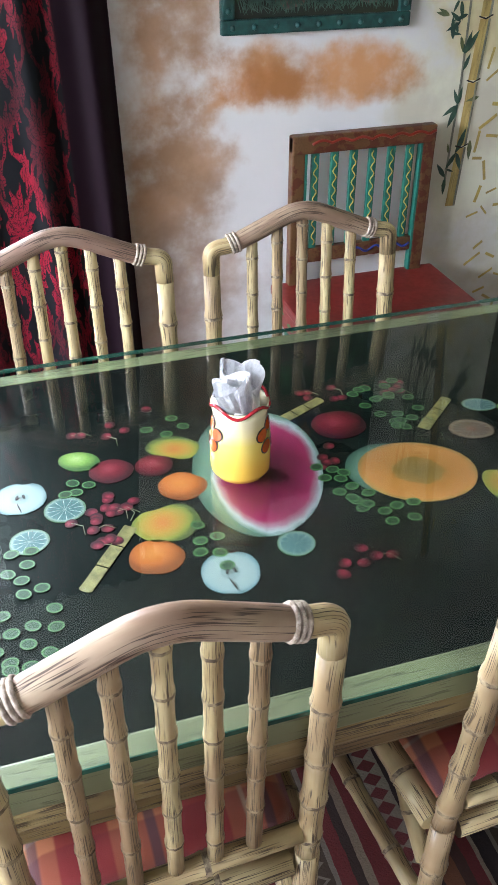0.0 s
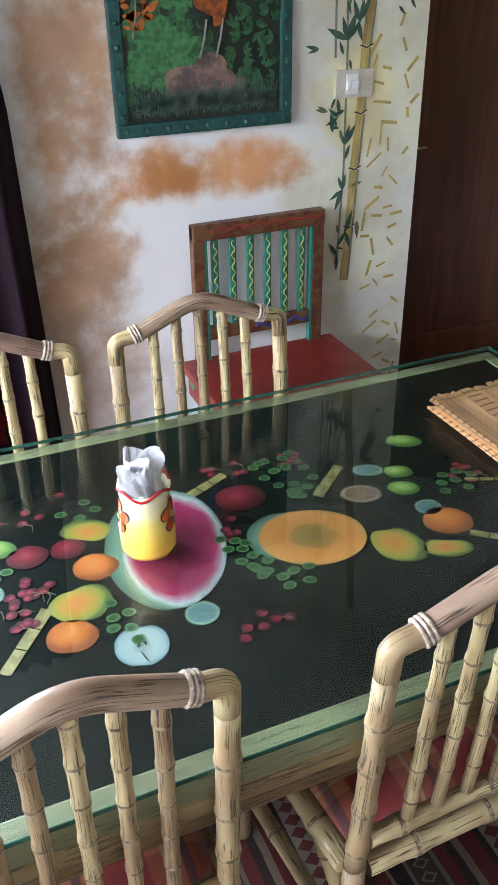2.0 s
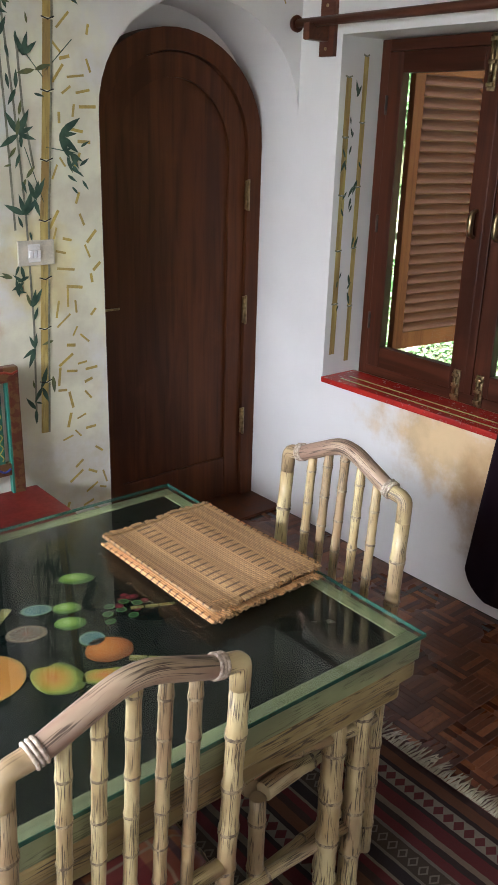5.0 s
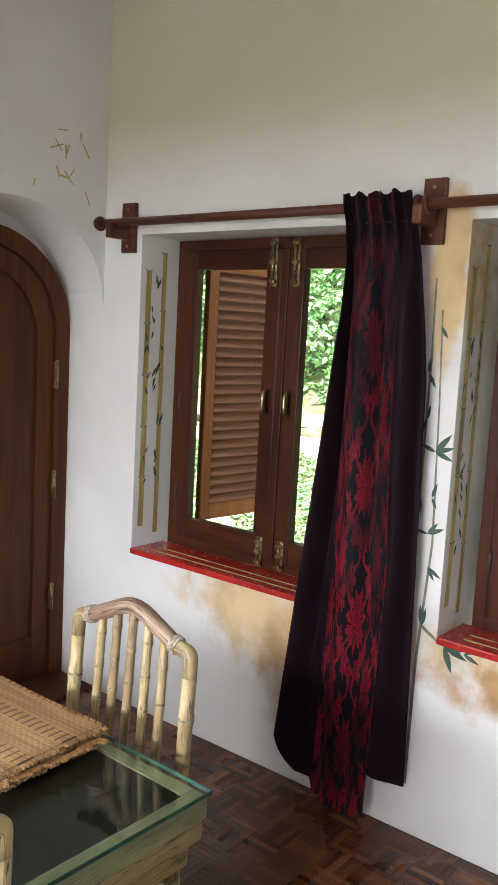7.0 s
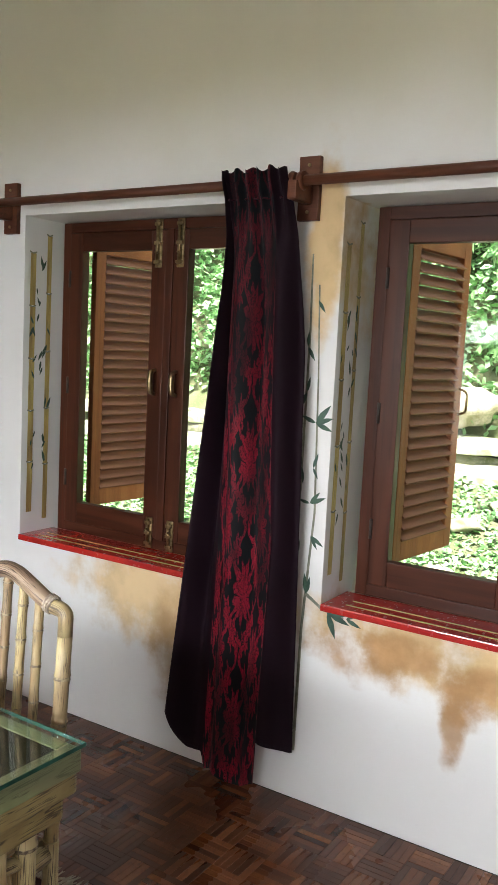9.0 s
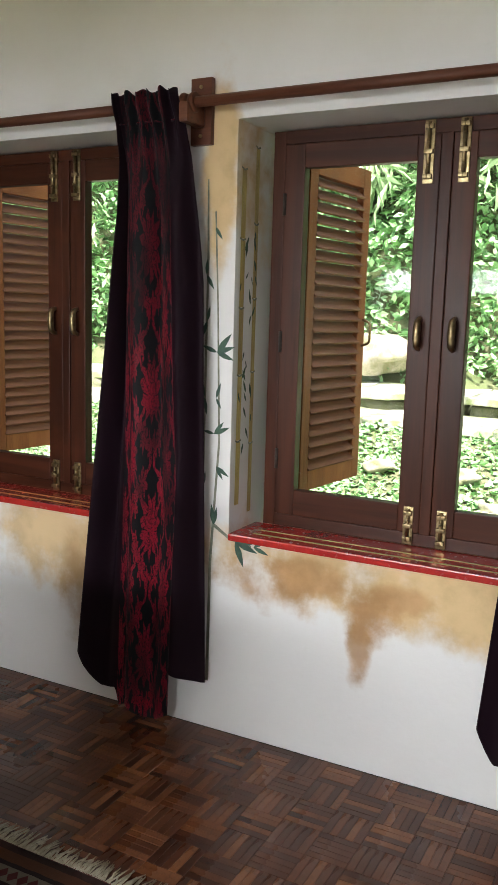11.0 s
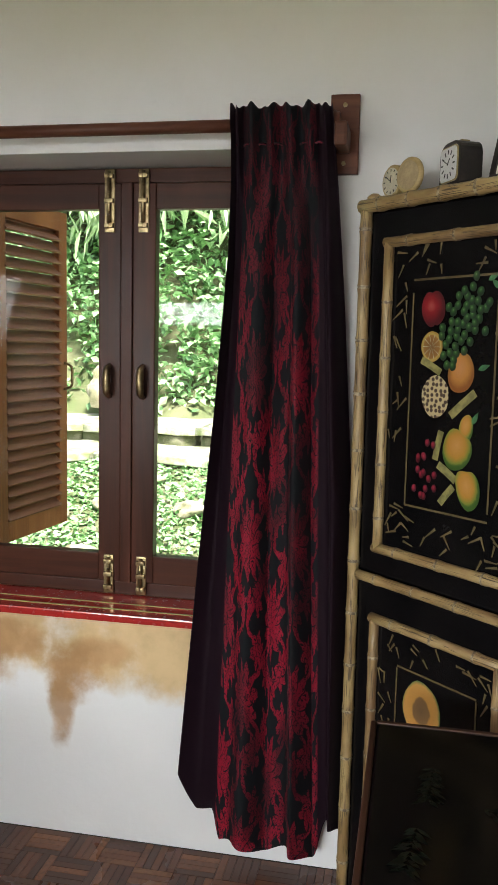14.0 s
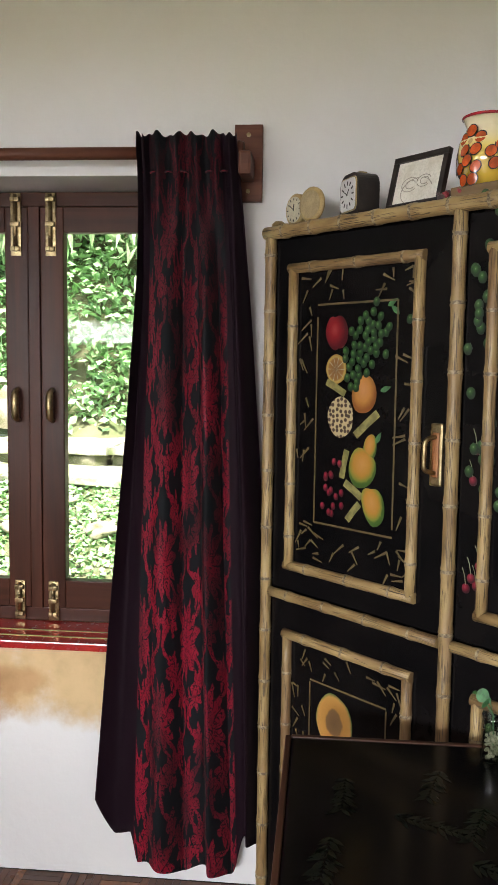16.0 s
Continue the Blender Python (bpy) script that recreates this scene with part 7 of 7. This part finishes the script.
def build_rug():
    rug = thing("striped_rug", "red and brown striped kilim rug with pale fringe under the table", "rug", at=pose(0, 0, 0.0))
    x0, x1, y0, y1 = 0.20, 2.845, 0.72, 2.85
    bm = bmesh.new()
    nx, ny = 60, 50
    rows = [[bm.verts.new((x0 + (x1 - x0) * i / nx, y0 + (y1 - y0) * j / ny + 0.006 * math.sin(i * 0.5), 0.0065 + 0.0025 * noise.noise(Vector((i * 0.2, j * 0.2, 0))))) for j in range(ny + 1)] for i in range(nx + 1)]
    for i in range(nx):
        for j in range(ny):
            bm.faces.new((rows[i][j], rows[i + 1][j], rows[i + 1][j + 1], rows[i][j + 1])).smooth = True
    bmesh.ops.solidify(bm, geom=bm.faces, thickness=0.005)
    part("weave", bm, rug_material(), rug)
    bm = bmesh.new()
    rng = random.Random(2)
    y = y0
    while y < y1:
        L = rng.uniform(0.045, 0.075)
        s = rng.uniform(-0.02, 0.02)
        pts = [(x1 - 0.004, y, 0.006), (x1 + L * 0.5, y + s * 0.5 + rng.uniform(-0.006, 0.006), 0.005 + rng.random() * 0.004), (x1 + L, y + s, 0.003)]
        add_tube(bm, pts, [0.0028, 0.0024, 0.0014], 5)
        y += rng.uniform(0.004, 0.008)
    part("fringe", bm, mixed("pale wool fringe", (0.52, 0.46, 0.34), (0.36, 0.31, 0.22), 60, 0.9, 0.4), rug, "pale knotted wool fringe", False, "stuff")


build_rug()

# ---------------------------------------------------------------- garden beyond the windows
M_SOIL = mixed("mossy garden soil", (0.08, 0.11, 0.04), (0.14, 0.15, 0.08), 3, 0.95, 0.8)
M_SLAB = mixed("mossy stone slab", (0.46, 0.46, 0.42), (0.24, 0.30, 0.12), 9, 0.85, 0.5)
M_RISER = mixed("damp mossy stone", (0.11, 0.13, 0.06), (0.20, 0.20, 0.14), 12, 0.9, 0.8)
M_STONE = mixed("pale field stone", (0.42, 0.38, 0.31), (0.22, 0.22, 0.12), 7, 0.9, 0.7)


def leaf_material(name, a, b):
    n = Nodes(name)
    isl = n.node("ShaderNodeNewGeometry").outputs["Random Per Island"]
    col = n.mix(isl, a, b)
    n.set(col, 0.45)
    n.bsdf.inputs["Transmission Weight"].default_value = 0.0
    n.bsdf.inputs["Subsurface Weight"].default_value = 0.0
    return n.mat


M_LEAFA = leaf_material("bright leaves", (0.13, 0.30, 0.10), (0.32, 0.55, 0.27))
M_LEAFB = leaf_material("deep green leaves", (0.06, 0.17, 0.06), (0.17, 0.35, 0.14))
M_LEAFC = leaf_material("pale long leaves", (0.22, 0.36, 0.16), (0.42, 0.58, 0.34))


def terrain(x, y):
    """Height of the garden: a strip by the house, a rubble slope, two stone terraces and a steep bank."""
    w = 0.06 * noise.noise(Vector((x * 1.7, y * 1.7, 0)))
    if x < 5.3:
        return 0.12 + 0.05 * (x - 4.0) + 0.3 * w
    if x < 7.0:
        return 0.185 + 0.47 * (x - 5.3) / 1.7 + 0.8 * w
    if x < 8.2:
        return 0.64
    return 0.66 + (x - 8.2) * 0.5 + max(0, x - 8.9) * 1.25 + 2 * w


bm = bmesh.new()
xs = [4.02 + 0.14 * i for i in range(36)] + [9.1 + 0.5 * i for i in range(10)] + [16, 30, 80, 300]
ys = [-200, -60, -20, -8] + [-4 + 0.25 * j for j in range(60)] + [14, 24, 60, 200]
cap = terrain(13.5, 0)
grid = [[bm.verts.new((x, y, min(terrain(x, y), cap))) for y in ys] for x in xs]
for i in range(len(xs) - 1):
    for j in range(len(ys) - 1):
        bm.faces.new((grid[i][j], grid[i + 1][j], grid[i + 1][j + 1], grid[i][j + 1])).smooth = True
tagged(part("ground", bm, M_SOIL), "mossy garden ground rising to a steep bank", "ground", kind="structure")
bm = bmesh.new()
a, b = (XW - THICK - 300), XW - THICK
for x0, x1, y0, y1 in ((a, b, -300, 300), (b, XE + THICK, -300, YS - THICK), (b, XE + THICK, YN + THICK, 300)):
    q = [bm.verts.new((x, y, -0.05)) for x, y in ((x0, y0), (x1, y0), (x1, y1), (x0, y1))]
    bm.faces.new(q)
tagged(part("yard", bm, M_SOIL), "plain ground round the house", "ground", kind="structure")


def rough_block(x0, x1, y0, y1, z0, z1, amount, seed):
    bm = box(x0, x1, y0, y1, z0, z1)
    bmesh.ops.subdivide_edges(bm, edges=bm.edges, cuts=5, use_grid_fill=True)
    for v in bm.verts:
        v.co += amount * Vector([noise.noise(v.co * 4 + Vector((seed, k * 7, 0))) for k in range(3)])
    return bm


rng = random.Random(31)
steps = thing("garden_steps", "low mossy stone slab steps crossing the garden", "steps", kind="structure")
for x0, x1, z, sh in ((6.98, 7.75, 0.72, 0.0), (7.68, 8.75, 0.86, 0.35)):
    for k in range(9):
        y = -1.5 + 0.95 * k + sh
        part("slab", rough_block(x0 + rng.uniform(-0.05, 0.05), x1, y, y + 0.93, z - 0.06, z, 0.022, k), M_SLAB, steps, "", True)
        part("riser", rough_block(x0 + 0.05, x1 - 0.1, y + 0.01, y + 0.92, z - 0.40, z - 0.065, 0.05, k + 20), M_RISER, steps, "", True)
stone = None
for x, y, r, sq in ((8.55, 2.65, 0.26, 0.65), (8.6, 1.35, 0.24, 0.7), (8.7, 0.3, 0.2, 0.7), (8.5, 4.6, 0.25, 0.7), (5.7, 1.55, 0.09, 0.6), (5.95, 1.1, 0.10, 0.5), (5.6, 2.1, 0.07, 0.6), (5.85, 2.6, 0.10, 0.5), (5.5, 0.9, 0.07, 0.5), (6.0, 3.4, 0.10, 0.5), (5.7, 4.2, 0.09, 0.5), (5.55, 3.0, 0.08, 0.5), (5.9, 0.4, 0.09, 0.5), (5.75, 1.85, 0.08, 0.5), (5.5, 2.4, 0.07, 0.5), (5.9, 5.0, 0.1, 0.5), (6.4, 1.9, 0.10, 0.5), (6.55, 2.5, 0.12, 0.5), (6.3, 1.35, 0.10, 0.5), (6.7, 1.1, 0.11, 0.5), (6.6, 3.2, 0.1, 0.5), (6.2, 2.2, 0.08, 0.5), (6.75, 1.75, 0.09, 0.5)):
    bm = bmesh.new()
    bmesh.ops.create_icosphere(bm, subdivisions=3, radius=r)
    for v in bm.verts:
        v.co *= 1 + 0.6 * noise.noise(v.co / r * 1.4 + Vector((x, y, 0)))
        v.co.z *= sq
    ob = part("garden_stone", bm, M_STONE, None, "", True)
    tagged(ob, "pale weathered field stone lying in the garden", "stone", "garden stones")
    ob.matrix_world = pose(x, y, terrain(x, y) + (0.27 if x > 8.2 else 0.0) + r * 0.2, 0, 0, x * 90)


def leaf_stuff(name, count, place, size, wide, material, label, category, seed, droop=0.0):
    """Very many single folded leaves, built at once."""
    r = random.Random(seed)
    verts, faces = [], []
    for _ in range(count):
        p = Vector(place(r))
        L = size * r.uniform(0.6, 1.35)
        yaw, pitch, roll = r.uniform(0, 2 * math.pi), r.gauss(-0.25 - droop, 0.5), r.gauss(0, 0.6)
        m = Euler((roll, -pitch, yaw)).to_matrix()
        n = len(verts)
        for q in ((0, 0, 0), (0.45 * L, wide * L, 0.05 * L), (L, 0, -0.05 * L), (0.45 * L, -wide * L, 0.05 * L), (0.5 * L, 0, -0.03 * L)):
            verts.append(p + m @ Vector(q))
        faces += [(n, n + 4, n + 1), (n + 1, n + 4, n + 2), (n, n + 3, n + 4), (n + 3, n + 2, n + 4)]
    me = bpy.data.meshes.new(name)
    me.from_pydata(verts, [], faces)
    me.materials.append(material)
    return tagged(new(name, me), label, category, kind="stuff")


def bank(r):
    """A place on the leafy face of the bank, in clumps."""
    y, t = r.uniform(-2.5, 9.0), r.random()
    x, z = 8.75 + 1.9 * t, 0.95 + 4.6 * t
    n = noise.noise(Vector((y * 1.1, z * 1.1, 3)))
    n2 = noise.noise(Vector((y * 3.1, z * 3.1, 9)))
    d = 0.45 * n + 0.25 * n2
    if n2 < -0.25 and r.random() < 0.8:
        d -= 0.3
    return (x - d + r.gauss(0, 0.08), y + r.gauss(0, 0.05), z + 0.2 * n + r.gauss(0, 0.05))


def cover(r):
    x, y = r.uniform(4.9, 7.02), r.uniform(-0.8, 7.0)
    return (x, y, terrain(x, y) + 0.015 + 0.07 * max(0, noise.noise(Vector((x * 3, y * 3, 1)))) * r.random())


def sprays(r):
    k = r.randrange(46)
    q = random.Random(k)
    y, z = q.uniform(-1.5, 7.0), q.uniform(2.3, 4.2)
    return (8.55 + (z - 1) * 0.36 + r.gauss(0, 0.10), y + r.gauss(0, 0.14), z + r.gauss(0, 0.14))


leaf_stuff("bank_foliage", 46000, bank, 0.095, 0.30, M_LEAFA, "dense bright green creepers covering the bank", "foliage", 1)
leaf_stuff("bank_shrubs", 18000, bank, 0.095, 0.26, M_LEAFB, "deep green shrubs growing on the bank", "foliage", 2)
leaf_stuff("ground_cover", 32000, cover, 0.045, 0.36, M_LEAFA, "low green ground cover over the rubble slope", "plants", 3)
leaf_stuff("hanging_leaves", 2600, sprays, 0.26, 0.12, M_LEAFC, "pale drooping long leaves over the bank", "foliage", 4, 0.7)

# ---------------------------------------------------------------- parquet, last
def build_parquet():
    """Basket weave of five-finger squares; the stretch before the windows as single blocks, the rest joined."""
    q, n, gap = 0.118, 5, 0.00045
    w = q / n
    r = random.Random(77)
    unit = {}
    for flip in (0, 1):
        a, b = (q / 2 - gap, w / 2 - gap) if not flip else (w / 2 - gap, q / 2 - gap)
        e = 0.0007
        vs = [(-a, -b, -0.008), (a, -b, -0.008), (a, b, -0.008), (-a, b, -0.008), (-a, -b, -e), (a, -b, -e), (a, b, -e), (-a, b, -e), (-a + e, -b + e, 0), (a - e, -b + e, 0), (a - e, b - e, 0), (-a + e, b - e, 0)]
        fs = [(8, 9, 10, 11)] + [(k, (k + 1) % 4, (k + 1) % 4 + 4, k + 4) for k in range(4)] + [(k + 4, (k + 1) % 4 + 4, (k + 1) % 4 + 8, k + 8) for k in range(4)]
        me = bpy.data.meshes.new("parquet_block")
        me.from_pydata(vs, [], fs)
        me.materials.append(M_PARQUET)
        unit[flip] = (me, vs, fs)
    verts, faces, made = [], [], 0
    nx, ny = int((XE - XW) / q) + 1, int((YN - YS) / q) + 1
    for i in range(nx):
        for j in range(ny):
            x, y = XE - 0.004 - (i + 0.5) * q, YS + 0.004 + (j + 0.5) * q
            if x < XW or y > YN:
                continue
            flip = (i + j) % 2
            near = 2.75 < x < 3.45 and 0.70 < y < 1.75
            for k in range(n):
                o = (k - (n - 1) / 2) * w
                p = (x, y + o) if not flip else (x + o, y)
                z = r.uniform(-0.0006, 0.0004)
                if near and made < 300:
                    ob = new("parquet_block", unit[flip][0])
                    ob.parent = floor
                    ob.location = (p[0], p[1], z)
                    made += 1
                else:
                    s = len(verts)
                    verts += [(vx + p[0], vy + p[1], vz + z) for vx, vy, vz in unit[flip][1]]
                    faces += [tuple(s + c for c in f) for f in unit[flip][2]]
    me = bpy.data.meshes.new("parquet_blocks")
    me.from_pydata(verts, [], faces)
    me.materials.append(M_PARQUET)
    ob = new("parquet_blocks", me)
    ob.parent = floor
    ob["kind"] = "stuff"


build_parquet()
